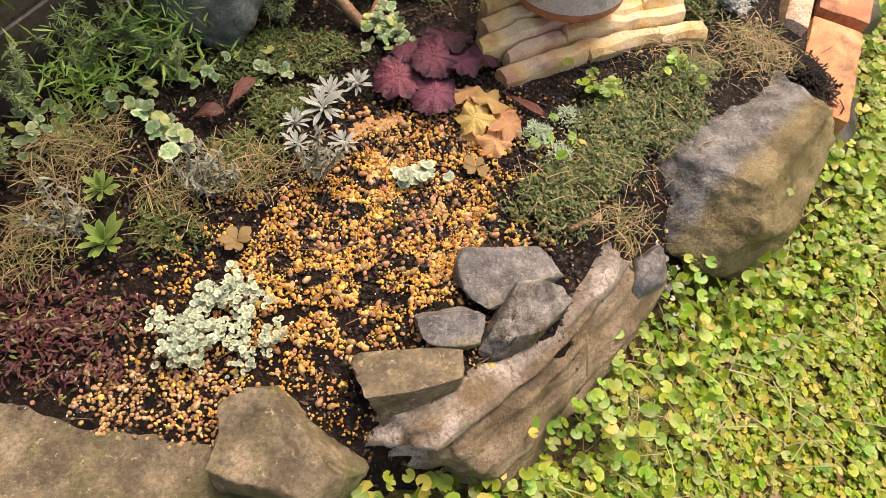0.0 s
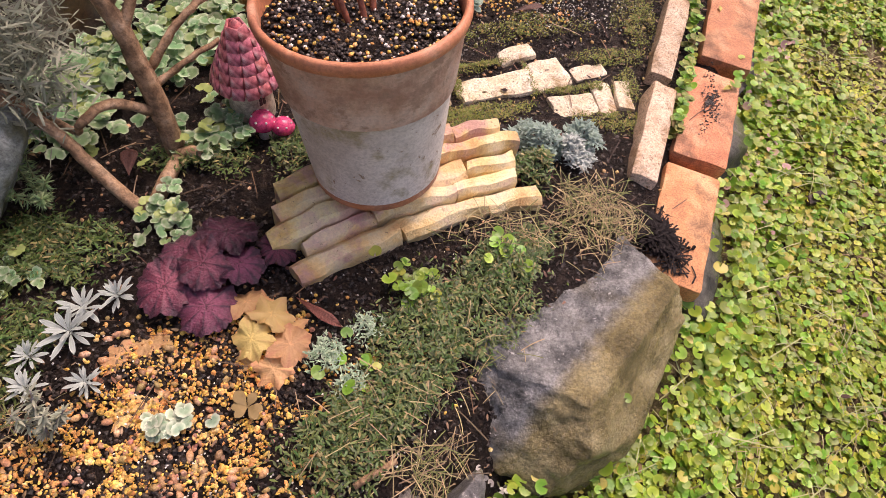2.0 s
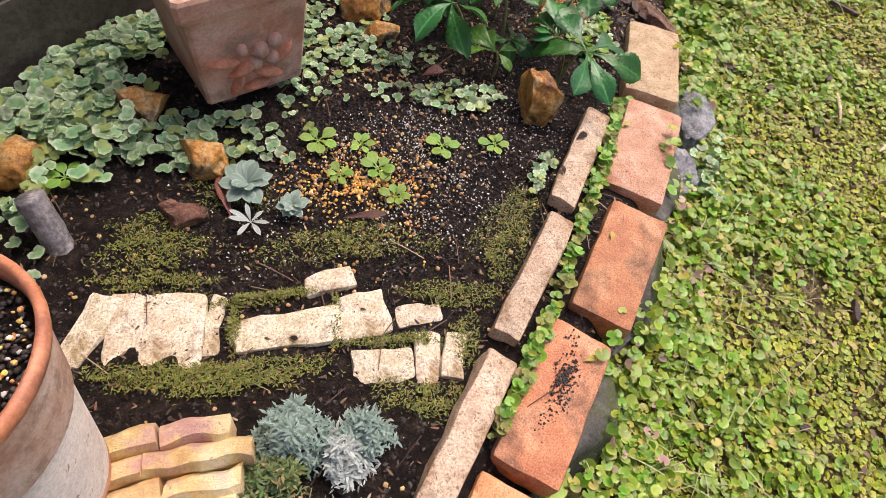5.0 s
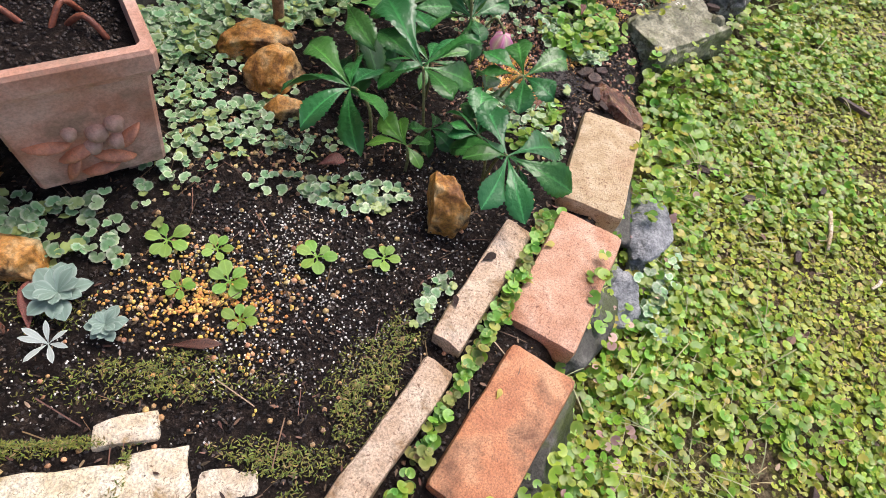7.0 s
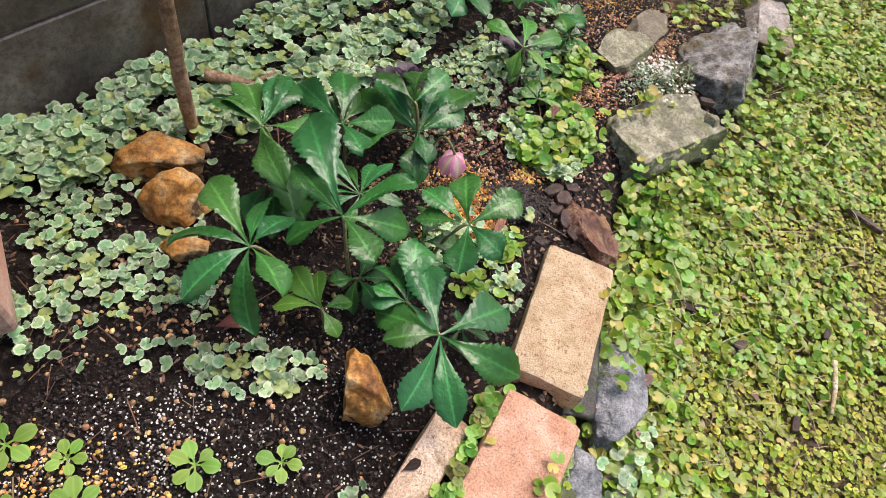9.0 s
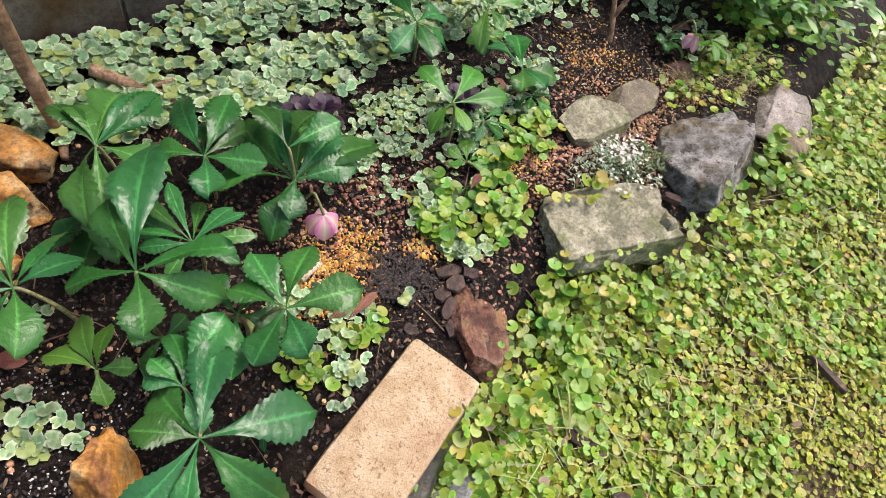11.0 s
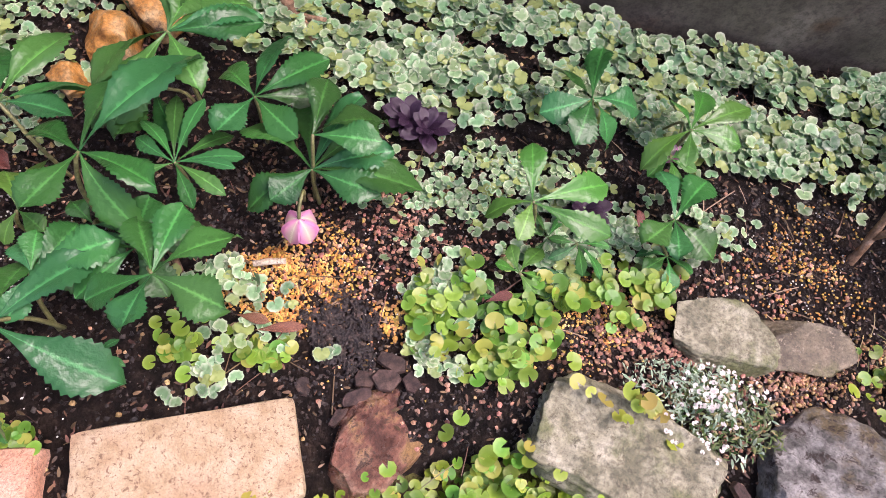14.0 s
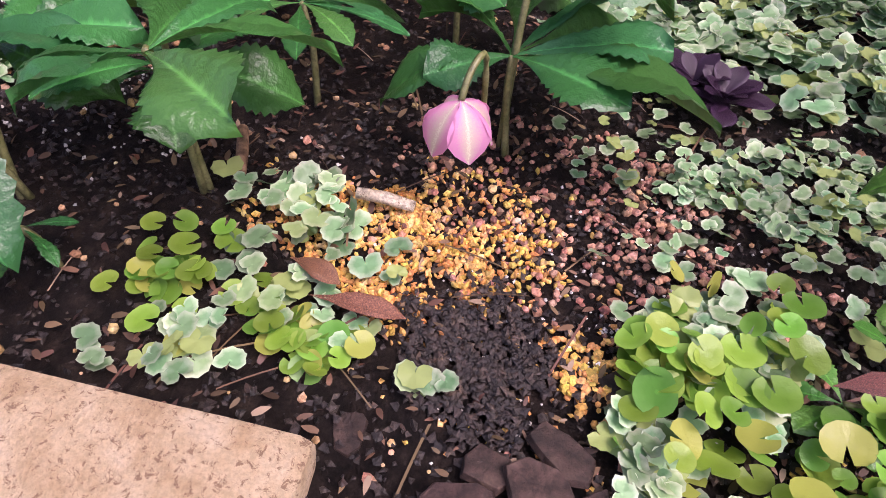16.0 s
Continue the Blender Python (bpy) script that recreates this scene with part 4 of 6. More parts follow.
lav = branchy("lavender_shrub", (-0.02, 0.99, 0.1), [
    ([(-0.02, 0.985, 0.07), (-0.026, 1.005, 0.18), (-0.042, 1.03, 0.28), (-0.062, 1.05, 0.36), (-0.1, 1.06, 0.44), (-0.17, 1.04, 0.54)], 0.018, 0.01),
    ([(-0.015, 0.985, 0.13), (-0.025, 0.93, 0.14), (-0.047, 0.873, 0.14), (-0.11, 0.91, 0.185), (-0.155, 0.945, 0.22), (-0.22, 0.97, 0.28), (-0.29, 0.96, 0.34)], 0.012, 0.008),
    ([(-0.02, 0.985, 0.13), (0.01, 0.975, 0.15), (0.03, 0.965, 0.15)], 0.011, 0.009),
    ([(-0.03, 1.01, 0.2), (-0.08, 0.98, 0.25), (-0.12, 0.95, 0.24), (-0.145, 0.97, 0.2), (-0.19, 0.98, 0.23)], 0.008, 0.005),
    ([(-0.062, 1.05, 0.36), (-0.035, 1.08, 0.42), (-0.03, 1.09, 0.52)], 0.008, 0.005),
    ([(-0.05, 1.04, 0.33), (-0.02, 1.09, 0.4), (0.0, 1.1, 0.5)], 0.008, 0.005),
    ([(-0.035, 1.04, 0.26), (0.0, 1.08, 0.3), (0.035, 1.12, 0.32), (0.07, 1.18, 0.31), (0.12, 1.26, 0.33)], 0.007, 0.004),
    ([(-0.03, 1.03, 0.24), (0.02, 1.07, 0.26), (0.06, 1.1, 0.27)], 0.006, 0.004),
    ([(-0.1, 1.06, 0.44), (-0.12, 0.98, 0.5), (-0.2, 0.93, 0.5)], 0.008, 0.004),
    ([(-0.2, 0.965, 0.265), (-0.27, 0.9, 0.3), (-0.35, 0.86, 0.31)], 0.006, 0.003)], WOOD_TWIG, "old lavender with bare gnarled branches and grey tips")
branchy("cut_sapling", (0.512, 2.13, 0.07), [([(0.512, 2.13, 0.06), (0.514, 2.12, 0.16), (0.522, 2.11, 0.3), (0.536, 2.1, 0.46)], 0.0125, 0.011),
                                             ([(0.512, 2.125, 0.085), (0.54, 2.1, 0.1), (0.555, 2.085, 0.1)], 0.008, 0.006)], WOOD_TWIG, "pruned brown stem of a young tree", "tree stump")
branchy("bare_shrub", (1.267, 2.99, 0.06), [([(1.267, 2.99, 0.05), (1.25, 2.995, 0.11), (1.215, 3.0, 0.2), (1.18, 3.01, 0.32)], 0.008, 0.005),
                                          ([(1.245, 2.997, 0.13), (1.26, 3.02, 0.2), (1.27, 3.05, 0.27)], 0.006, 0.004), ([(1.215, 3.0, 0.2), (1.24, 3.04, 0.27)], 0.005, 0.003)], WOOD_TWIG, "small brown branching shrub in leaf")
branchy("cut_branch", (0.53, 2.24, 0.1), [([(0.49, 2.235, 0.13), (0.56, 2.255, 0.115), (0.62, 2.275, 0.1)], 0.011, 0.008), ([(0.57, 2.258, 0.112), (0.6, 2.3, 0.12)], 0.006, 0.004)], WOOD_TWIG, "sawn dead branch lying on the ivy", "branch")
st = branchy("wood_post", (0.165, 1.285, 0.09), [([(0.175, 1.27, 0.08), (0.155, 1.295, 0.145), (0.142, 1.31, 0.185)], 0.021, 0.021)], WOOD_GREY, "short grey weathered log end in the ground", "log")

# ---- stones inside the bed ----
rock("stone", (0.925, 1.733, 0.12), (0.036, 0.05, 0.07), 25, 201, ROCK_ORANGE, "upright rusty orange stone in the soil", cuts=[((0, 0, 1), 0.8)], group="orange stones in the bed", ry=4, soften=1, rough=0.14, chops=10)
for k, (x, y, z, a, b, c, rz) in enumerate([(0.49, 2.055, 0.1, 0.075, 0.046, 0.042, 12), (0.55, 1.975, 0.1, 0.055, 0.05, 0.058, 50), (0.592, 1.9, 0.09, 0.04, 0.028, 0.03, 20),
                                            (0.2, 1.56, 0.12, 0.05, 0.035, 0.045, 15), (0.33, 1.475, 0.115, 0.05, 0.035, 0.04, -30), (0.07, 1.41, 0.11, 0.05, 0.04, 0.05, 60), (0.33, 1.36, 0.1, 0.04, 0.03, 0.03, 0)]):
    rock("stone", (x, y, z), (a, b, c), rz, 210 + k, ROCK_ORANGE if k != 6 else ROCK_RED, "rough ochre orange stone half sunk in the bed", group="orange stones in the bed", sub=5, soften=0, rough=0.1, chops=9)
rock("mortar_lump", (1.335, 1.875, 0.02), (0.05, 0.095, 0.035), 0, 220, LUMP, "crumbly grey mortar lump beside the bricks", rough=0.12, group="")
rock("mortar_lump", (1.27, 1.7, 0.015), (0.04, 0.06, 0.03), 10, 221, LUMP, "crumbly grey mortar lump beside the bricks", rough=0.12, group="")

# ---- stones at the far end of the bed ----
rock("boulder", (1.248, 2.165, 0.026), (0.102, 0.068, 0.075), 116, 240, ROCK_RED, "reddish brown stone beside the last brick", cuts=[((0, -0.5, 1), 0.6), ((0, -1, 0.35), 0.7), ((-1, 0, 0.3), 0.8)], soften=1, rough=0.08, sub=6)
rock("boulder", (1.402, 2.482, 0.03), (0.15, 0.08, 0.078), 42, 251, ROCK_GREEN, "squared stone pale green with lichen", cuts=[((0, -0.12, 1), 0.55), ((0, -1, 0.3), 0.66), ((-1, -0.1, 0.1), 0.76), ((1, 0, 0.15), 0.85)], chops=4, rough=0.08, soften=1, sub=6)
rock("boulder", (1.497, 2.522, 0.05), (0.055, 0.05, 0.062), 30, 252, ROCK_GREEN, "small lichen-green stone against a larger one", soften=1, rough=0.08)
rock("boulder", (1.54, 2.76, 0.05), (0.135, 0.105, 0.1), 75, 263, ROCK_STREAK, "dark grey brown streaked boulder", cuts=[((-0.1, 0.35, 1), 0.6), ((0, -1, 0.5), 0.62)], chops=6, soften=1, rough=0.09, sub=6)
rock("boulder", (1.7, 3.0, 0.03), (0.11, 0.11, 0.075), 40, 264, ROCK_PALE, "pale stone at the far end of the bed", cuts=[((0.1, -0.3, 1), 0.6)], chops=5, soften=1)
rock("flat_stone", (1.295, 2.695, 0.07), (0.085, 0.055, 0.04), 58, 271, ROCK_GREEN, "flat lichen-green stone lying in the bed", cuts=[((0, -0.1, 1), 0.5), ((0, -1, 0.4), 0.7)], chops=6, soften=1, rough=0.07)
rock("flat_stone", (1.358, 2.81, 0.066), (0.082, 0.042, 0.036), 62, 275, ROCK_OLIVE, "flat tan stone lying in the bed", cuts=[((0, -0.1, 1), 0.5)], chops=6, soften=1, rough=0.07)
rock("stone", (1.437, 2.992, 0.075), (0.042, 0.03, 0.022), 20, 272, ROCK_RED, "small pinkish broken stone", sub=4, group="", soften=1)


# ---- leaves of the lawn ----
rs = np.random.RandomState(21)
DICH = fan(8, 0.2, 0.2)


def lawn(name, n, lo, hi, size, lift, material, label, box, patch=None):
    x, y = rs.uniform(box[0], box[1], n), rs.uniform(box[2], box[3], n)
    d = -edge_distance(x, y)
    keep = (d > lo) & (d < hi)
    if patch:
        keep &= wavy(x, y, patch[0], patch[1]) + 0.35 * wavy(x, y, patch[0] * 4, patch[1] + 1) > patch[2] + rs.uniform(-0.35, 0.35, n)
    x, y, d = x[keep], y[keep], d[keep]
    m = len(x)
    z = ground(x, y) + lift * rs.uniform(0.25, 1, m) * (1 + 0.4 * wavy(x, y, 6, 8))
    return strewn(name, DICH, np.stack([x, y, z], -1), rs.uniform(*size, m), rs.uniform(0, 6.28, m), np.abs(rs.normal(0, 0.38, m)), rs.uniform(0, 6.28, m), material, label, "lawn")


BOX = (-0.6, 2.35, -0.45, 3.65)
lawn("lawn", 175000, 0.04, 9, (0.003, 0.0078), 0.013, L_LAWN, "low lawn of small round yellow green leaves", BOX, (1.6, 5, -1.0))
lawn("lawn_fringe", 46000, -0.035, 0.15, (0.005, 0.0115), 0.042, L_LUSH, "lush fringe of round bright green leaves", BOX, (2.0, 9, -2.5))
DICH = fan(6, 0.16, 0.3)
lawn("lawn", 70000, 0.02, 9, (0.0022, 0.005), 0.008, L_LAWN, "tiny yellow green leaves low in the lawn", BOX)
DICH = fan(9, 0.2, 0.2)
lawn("lawn_fringe", 40000, -0.045, 0.06, (0.006, 0.013), 0.085, L_LUSH, "tall fringe of round leaves against the stones", BOX, (3.0, 19, -0.3))
lawn("lawn_fringe", 20000, 0.03, 0.6, (0.005, 0.01), 0.02, L_LUSH, "low tufts of round bright green leaves", (-0.6, 1.25, -0.45, 1.0), (1.5, 2, -1.0))
lawn("lawn_fringe", 28000, 0.04, 0.55, (0.005, 0.011), 0.024, L_LUSH, "low tufts of round bright green leaves", (1.0, 2.35, 0.9, 3.65), (1.5, 2, -0.3))


def threads(name, n, test, size, lift, material, label, box, bend=(0.1, 0.5), width=0.012, flat=0.25, category="grass", tip=1):
    x, y = rs.uniform(box[0], box[1], n), rs.uniform(box[2], box[3], n)
    keep = test(x, y)
    x, y = x[keep], y[keep]
    m = len(x)
    P = np.stack([x, y, ground(x, y) + lift * rs.uniform(0, 1, m)], -1)
    return strewn(name, blade(width, rs.uniform(*bend), 4, tip), P, rs.uniform(*size, m), rs.uniform(0, 6.28, m), rs.normal(0, flat, m), rs.uniform(0, 6.28, m), material, label, category)


threads("runners", 9000, lambda x, y: (edge_distance(x, y) < 0.03) & (edge_distance(x, y) > -0.35), (0.03, 0.085), 0.03, L_RUNNER, "thin pale runners creeping over the lawn edge", BOX, category="ground cover")
threads("thatch", 16000, lambda x, y: edge_distance(x, y) < -0.1, (0.012, 0.04), 0.01, L_STRAW, "bits of straw and thatch in the lawn", BOX, width=0.02, flat=0.15)

threads("lawn_litter", 3800, lambda x, y: edge_distance(x, y) < -0.03, (0.006, 0.022), 0.016, L_LITTER, "brown dead leaves strewn on the lawn", BOX, bend=(0.05, 0.2), width=0.24, flat=0.3, category="litter", tip=0)

# ---- grit on the bed ----
def grit(name, n, cx, cy, ax, ay, turn, size, material, label, seed, power=0.5, lift=0.0, patch=None, flat=0.7):
    x, y, d = ellipse_points(rs, n, cx, cy, ax, ay, turn, power)
    keep = (edge_distance(x, y) > 0.05) & (wall_distance(x, y) > 0.0)
    if patch:
        keep &= wavy(x, y, patch[0], patch[1]) > patch[2]
    x, y = x[keep], y[keep]
    m = len(x)
    P = np.stack([x, y, ground(x, y) + lift + rs.uniform(0, 0.004, m)], -1)
    return strewn(name, (crumb if material in (CLOD, PERLITE) or size[1] < 0.004 else grain)(seed, flat), P, rs.uniform(*size, m) ** 1.0, rs.uniform(0, 6.28, m), np.abs(rs.normal(0, 0.4, m)), rs.uniform(0, 6.28, m), material, label, "gravel", smooth=material is GRAVEL_TAN)


for k, n, size in ((1, 6000, (0.0014, 0.0034)), (2, 3300, (0.0025, 0.0048)), (3, 800, (0.004, 0.0068))):
    grit("gravel", n, -0.02, 0.43, 0.33, 0.21, 32, size, GRAVEL, "bright orange crushed gravel over black soil", k, patch=(14, 2, -0.45 + 0.1 * k), flat=0.6, lift=0.0015)
grit("red_grit", 240, 0.0, 0.43, 0.32, 0.22, 32, (0.002, 0.0055), GRAVEL_RED, "pinkish brown grit among the gravel", 19, 0.6, lift=0.002)
grit("pebbles", 330, 0.0, 0.43, 0.3, 0.2, 32, (0.0035, 0.0105), GRAVEL_TAN, "tan rounded pebbles among gravel", 2)
grit("gravel", 500, 0.1, 0.64, 0.14, 0.1, 30, (0.002, 0.005), GRAVEL, "orange gravel under the apricot leaves", 3)
grit("gravel", 900, -0.27, 0.22, 0.16, 0.09, -10, (0.002, 0.005), GRAVEL_TAN, "reddish gravel between the stones", 3)
grit("soil_crumbs", 7000, 0.1, 0.55, 0.65, 0.45, 20, (0.0012, 0.0042), CLOD, "black soil crumbs", 4, 0.6)
grit("soil_crumbs", 6000, 0.7, 1.55, 0.42, 0.42, 50, (0.0012, 0.0045), CLOD, "black soil crumbs", 5, 0.6)
grit("soil_crumbs", 6000, 1.1, 2.45, 0.36, 0.75, -20, (0.0012, 0.0048), CLOD, "black soil crumbs", 6, 0.6)
grit("perlite", 2300, 0.72, 1.55, 0.38, 0.26, 45, (0.0011, 0.0027), PERLITE, "white perlite grains in black soil", 7, 0.6)
grit("perlite", 1100, 0.05, 0.48, 0.5, 0.3, 30, (0.001, 0.0025), PERLITE, "white perlite grains in black soil", 7, 0.6)
grit("perlite", 500, 1.3, 2.85, 0.25, 0.25, 0, (0.001, 0.0024), PERLITE, "white perlite grains in black soil", 7, 0.6)
grit("perlite", 420, 1.08, 2.25, 0.14, 0.18, 0, (0.001, 0.0022), PERLITE, "white perlite grains in black soil", 7, 0.6)
grit("gravel", 520, 0.6, 1.48, 0.2, 0.12, 10, (0.0018, 0.0045), GRAVEL, "orange grit around the seedlings", 8, 0.7)
grit("pebbles", 130, 0.62, 1.8, 0.2, 0.12, 20, (0.002, 0.0062), GRAVEL_TAN, "tan rounded pebbles under the hellebores", 12, 0.6)
grit("pebbles", 150, 0.65, 1.52, 0.36, 0.22, 20, (0.002, 0.0075), GRAVEL_TAN, "tan rounded pebbles on the soil", 9, 0.6)
grit("gravel", 1700, 1.0, 2.13, 0.075, 0.14, -24, (0.0018, 0.0046), GRAVEL, "orange crushed gravel in the far bed", 10, 0.6)
grit("gravel", 130, 1.13, 2.2, 0.09, 0.1, -24, (0.0015, 0.0036), GRAVEL, "orange crushed gravel in the far bed", 11, 0.6)
grit("gravel", 600, 1.2, 2.5, 0.08, 0.14, -20, (0.0015, 0.0038), GRAVEL, "orange crushed gravel in the far bed", 12, 0.6)
grit("gravel", 550, 1.25, 2.9, 0.14, 0.16, 0, (0.0015, 0.004), GRAVEL, "orange crushed gravel in the far bed", 13, 0.7)
grit("gravel", 420, 1.46, 2.95, 0.1, 0.1, 0, (0.002, 0.005), GRAVEL_TAN, "tan grit beside the stones", 14, 0.7)
grit("gravel", 350, 1.055, 2.1, 0.03, 0.055, -30, (0.0018, 0.0044), GRAVEL, "orange crushed gravel beside the dark soil", 10, 0.7, lift=0.001)
grit("gravel", 220, 1.115, 2.245, 0.035, 0.05, -30, (0.0018, 0.0044), GRAVEL, "orange crushed gravel beside the dark soil", 11, 0.7)
grit("gravel", 350, 1.4, 2.78, 0.07, 0.09, 0, (0.002, 0.005), GRAVEL_TAN, "tan grit beside the stones", 14, 0.7)
grit("soil_crumbs", 1700, 1.105, 2.165, 0.05, 0.075, -50, (0.002, 0.005), CLOD, "black soil crumbs", 6, 0.6, lift=0.003)

# crumbs, flakes and bits all over the bed
IN_BED = (-0.75, 1.75, 0.05, 3.4)
x, y = rs.uniform(IN_BED[0], IN_BED[1], 90000), rs.uniform(IN_BED[2], IN_BED[3], 90000)
keep = (edge_distance(x, y) > 0.04) & (wall_distance(x, y) > 0.005)
x, y = x[keep][:48000], y[keep][:48000]
m = len(x)
strewn("soil_crumbs", crumb(15, 0.8), np.stack([x, y, ground(x, y)], -1), rs.uniform(0.03, 0.078, m) ** 2, rs.uniform(0, 6.28, m), rs.uniform(0, 0.8, m), rs.uniform(0, 6.28, m), CLOD, "black soil crumbs", "soil", smooth=False)
threads("litter", 11000, lambda x, y: (edge_distance(x, y) > 0.05) & (wall_distance(x, y) > 0.01), (0.004, 0.013), 0.006, L_LITTER, "brown flakes and bits of twig on the soil", IN_BED, bend=(0.05, 0.15), width=0.16, flat=0.25, category="litter", tip=0)
threads("litter", 3600, lambda x, y: (edge_distance(x, y) > 0.06) & (wall_distance(x, y) > 0.02), (0.005, 0.013), 0.008, L_LITTER, "pale brown leaf litter under the hellebores", (0.35, 1.5, 1.75, 3.1), bend=(0.05, 0.2), width=0.2, flat=0.35, category="litter", tip=0)
threads("twig_litter", 2000, lambda x, y: (edge_distance(x, y) > 0.05) & (wall_distance(x, y) > 0.01), (0.02, 0.07), 0.008, L_LITTER, "thin dead stems lying on the soil", IN_BED, bend=(0.05, 0.2), width=0.014, flat=0.15, category="litter")
x, y = rs.uniform(IN_BED[0], IN_BED[1], 4000), rs.uniform(IN_BED[2], IN_BED[3], 4000)
keep = (edge_distance(x, y) > 0.05) & (wall_distance(x, y) > 0.01)
x, y = x[keep], y[keep]
m = len(x)
strewn("pebbles", grain(16, 0.7), np.stack([x, y, ground(x, y) + 0.002], -1), rs.uniform(0.0012, 0.0055, m) ** 1.0, rs.uniform(0, 6.28, m), rs.uniform(0, 0.8, m), rs.uniform(0, 6.28, m), GRAVEL_TAN, "scattered tan grit", "gravel", smooth=False)

# ---- creeping plants ----
CREEP_LEAF = fan(15, 0.16, 0.15, 0.0, 2, 0.04)
CREN = fan(20, 0.07, 0.7, 0.095, 2, 0.08)


def ground_ivy(n, cx, cy, ax, ay, turn, size, lift, label="mat of round scalloped leaves with cream edges", power=0.75, material=None, template=None, lean=0.36, mound=0.0, name="ground_ivy", holes=-0.55):
    x, y, d = ellipse_points(rs, n, cx, cy, ax, ay, turn, power)
    ok = (wall_distance(x, y) > 0.012)
    ok &= wavy(x, y, 5, 11) + 0.6 * wavy(x, y, 16, 12) + rs.uniform(-0.3, 0.3, n) > holes
    x, y, d = x[ok], y[ok], d[ok]
    m = len(x)
    z = ground(x, y) + 0.004 + lift * rs.uniform(0.15, 1, m) + mound * (1 - d * d)
    return strewn(name, template or CREN, np.stack([x, y, z], -1), rs.uniform(*size, m), rs.uniform(0, 6.28, m), np.abs(rs.normal(0, lean, m)), rs.uniform(0, 6.28, m), material or L_GROUND, label, "ground cover")


# dense mat along the wall, from the planter to the far end
for k in range(9):
    y = 1.2 + 0.26 * k
    ground_ivy(330, WALL_P[0] + 0.583 * (y - WALL_P[1]) + 0.075, y, 0.075, 0.19, -30, (0.008, 0.0155), 0.03, power=0.55, mound=0.01, holes=-1.5)
ground_ivy(1000, 0.72, 2.45, 0.1, 0.42, -28, (0.008, 0.0155), 0.032, power=0.55, holes=-0.9)
ground_ivy(300, 0.53, 2.19, 0.06, 0.2, -30, (0.008, 0.0155), 0.035, power=0.5)
ground_ivy(420, 0.33, 2.0, 0.09, 0.17, -35, (0.008, 0.0155), 0.045, power=0.5)
ground_ivy(560, 0.95, 2.87, 0.1, 0.26, -28, (0.008, 0.0155), 0.03, power=0.55, holes=-0.9)
ground_ivy(190, 0.5, 1.87, 0.13, 0.11, 20, (0.006, 0.012), 0.02)
ground_ivy(190, 0.41, 1.92, 0.1, 0.12, 30, (0.004, 0.009), 0.016, holes=-0.8)
ground_ivy(110, 0.47, 1.72, 0.1, 0.08, 30, (0.006, 0.011), 0.016)
ground_ivy(520, 0.1, 1.5, 0.12, 0.16, -35, (0.011, 0.018), 0.05)
ground_ivy(230, 0.33, 1.52, 0.16, 0.08, 30, (0.009, 0.014), 0.025)
ground_ivy(80, 0.69, 1.72, 0.16, 0.05, 15, (0.008, 0.0125), 0.014)
ground_ivy(30, 0.82, 1.73, 0.1, 0.05, 10, (0.007, 0.0115), 0.012)
ground_ivy(40, 0.935, 1.56, 0.02, 0.09, -22, (0.007, 0.011), 0.014)
ground_ivy(56, 0.99, 2.05, 0.05, 0.1, -25, (0.007, 0.0125), 0.02)
ground_ivy(40, 1.05, 1.97, 0.06, 0.05, -25, (0.007, 0.012), 0.02, "round green leaves on the soil", material=L_CREEP, template=CREEP_LEAF, name="creeping_leaves")
ground_ivy(30, 1.1, 1.99, 0.05, 0.06, 0, (0.007, 0.0115), 0.02)
ground_ivy(16, 1.135, 2.135, 0.018, 0.022, 0, (0.008, 0.011), 0.016)
ground_ivy(130, 1.1, 2.33, 0.05, 0.06, 20, (0.008, 0.013), 0.02)
ground_ivy(260, 0.95, 2.36, 0.13, 0.15, -30, (0.0045, 0.0095), 0.018)
ground_ivy(160, 1.1, 2.52, 0.06, 0.09, 0, (0.009, 0.014), 0.025)
ground_ivy(160, -0.1, 1.2, 0.12, 0.12, 0, (0.011, 0.017), 0.045)
ground_ivy(200, 0.04, 1.06, 0.1, 0.08, 40, (0.01, 0.016), 0.04)
ground_ivy(90, -0.01, 0.86, 0.05, 0.05, 0, (0.008, 0.012), 0.025)
ground_ivy(60, -0.24, 0.74, 0.1, 0.06, 20, (0.007, 0.012), 0.025)
ground_ivy(30, -0.36, 0.62, 0.08, 0.05, 0, (0.01, 0.016), 0.03)
ground_ivy(60, 0.03, 0.535, 0.045, 0.022, 10, (0.007, 0.011), 0.02, material=L_PALE)
ground_ivy(40, -0.21, 0.09, 0.03, 0.05, 10, (0.008, 0.012), 0.03)
ground_ivy(90, 1.34, 1.72, 0.04, 0.12, -12, (0.008, 0.013), 0.04)
ground_ivy(30, 1.06, 2.04, 0.05, 0.07, -20, (0.007, 0.0125), 0.016, holes=-9)
ground_ivy(40, 1.1, 2.06, 0.03, 0.05, -20, (0.007, 0.011), 0.012, "round green leaves on the soil", material=L_CREEP, template=CREEP_LEAF, name="creeping_leaves", holes=-9)
ground_ivy(60, 1.17, 2.27, 0.05, 0.04, 0, (0.007, 0.012), 0.016, holes=-9)
# growth between the lavender and the wall
ground_ivy(70, -0.42, 0.74, 0.12, 0.12, 20, (0.007, 0.013), 0.03)
ground_ivy(40, -0.48, 0.6, 0.1, 0.08, 0, (0.008, 0.015), 0.03)
ground_ivy(150, 0.0, 1.28, 0.13, 0.12, 0, (0.01, 0.017), 0.05)
ground_ivy(160, -0.2, 1.08, 0.1, 0.1, 0, (0.01, 0.017), 0.06)
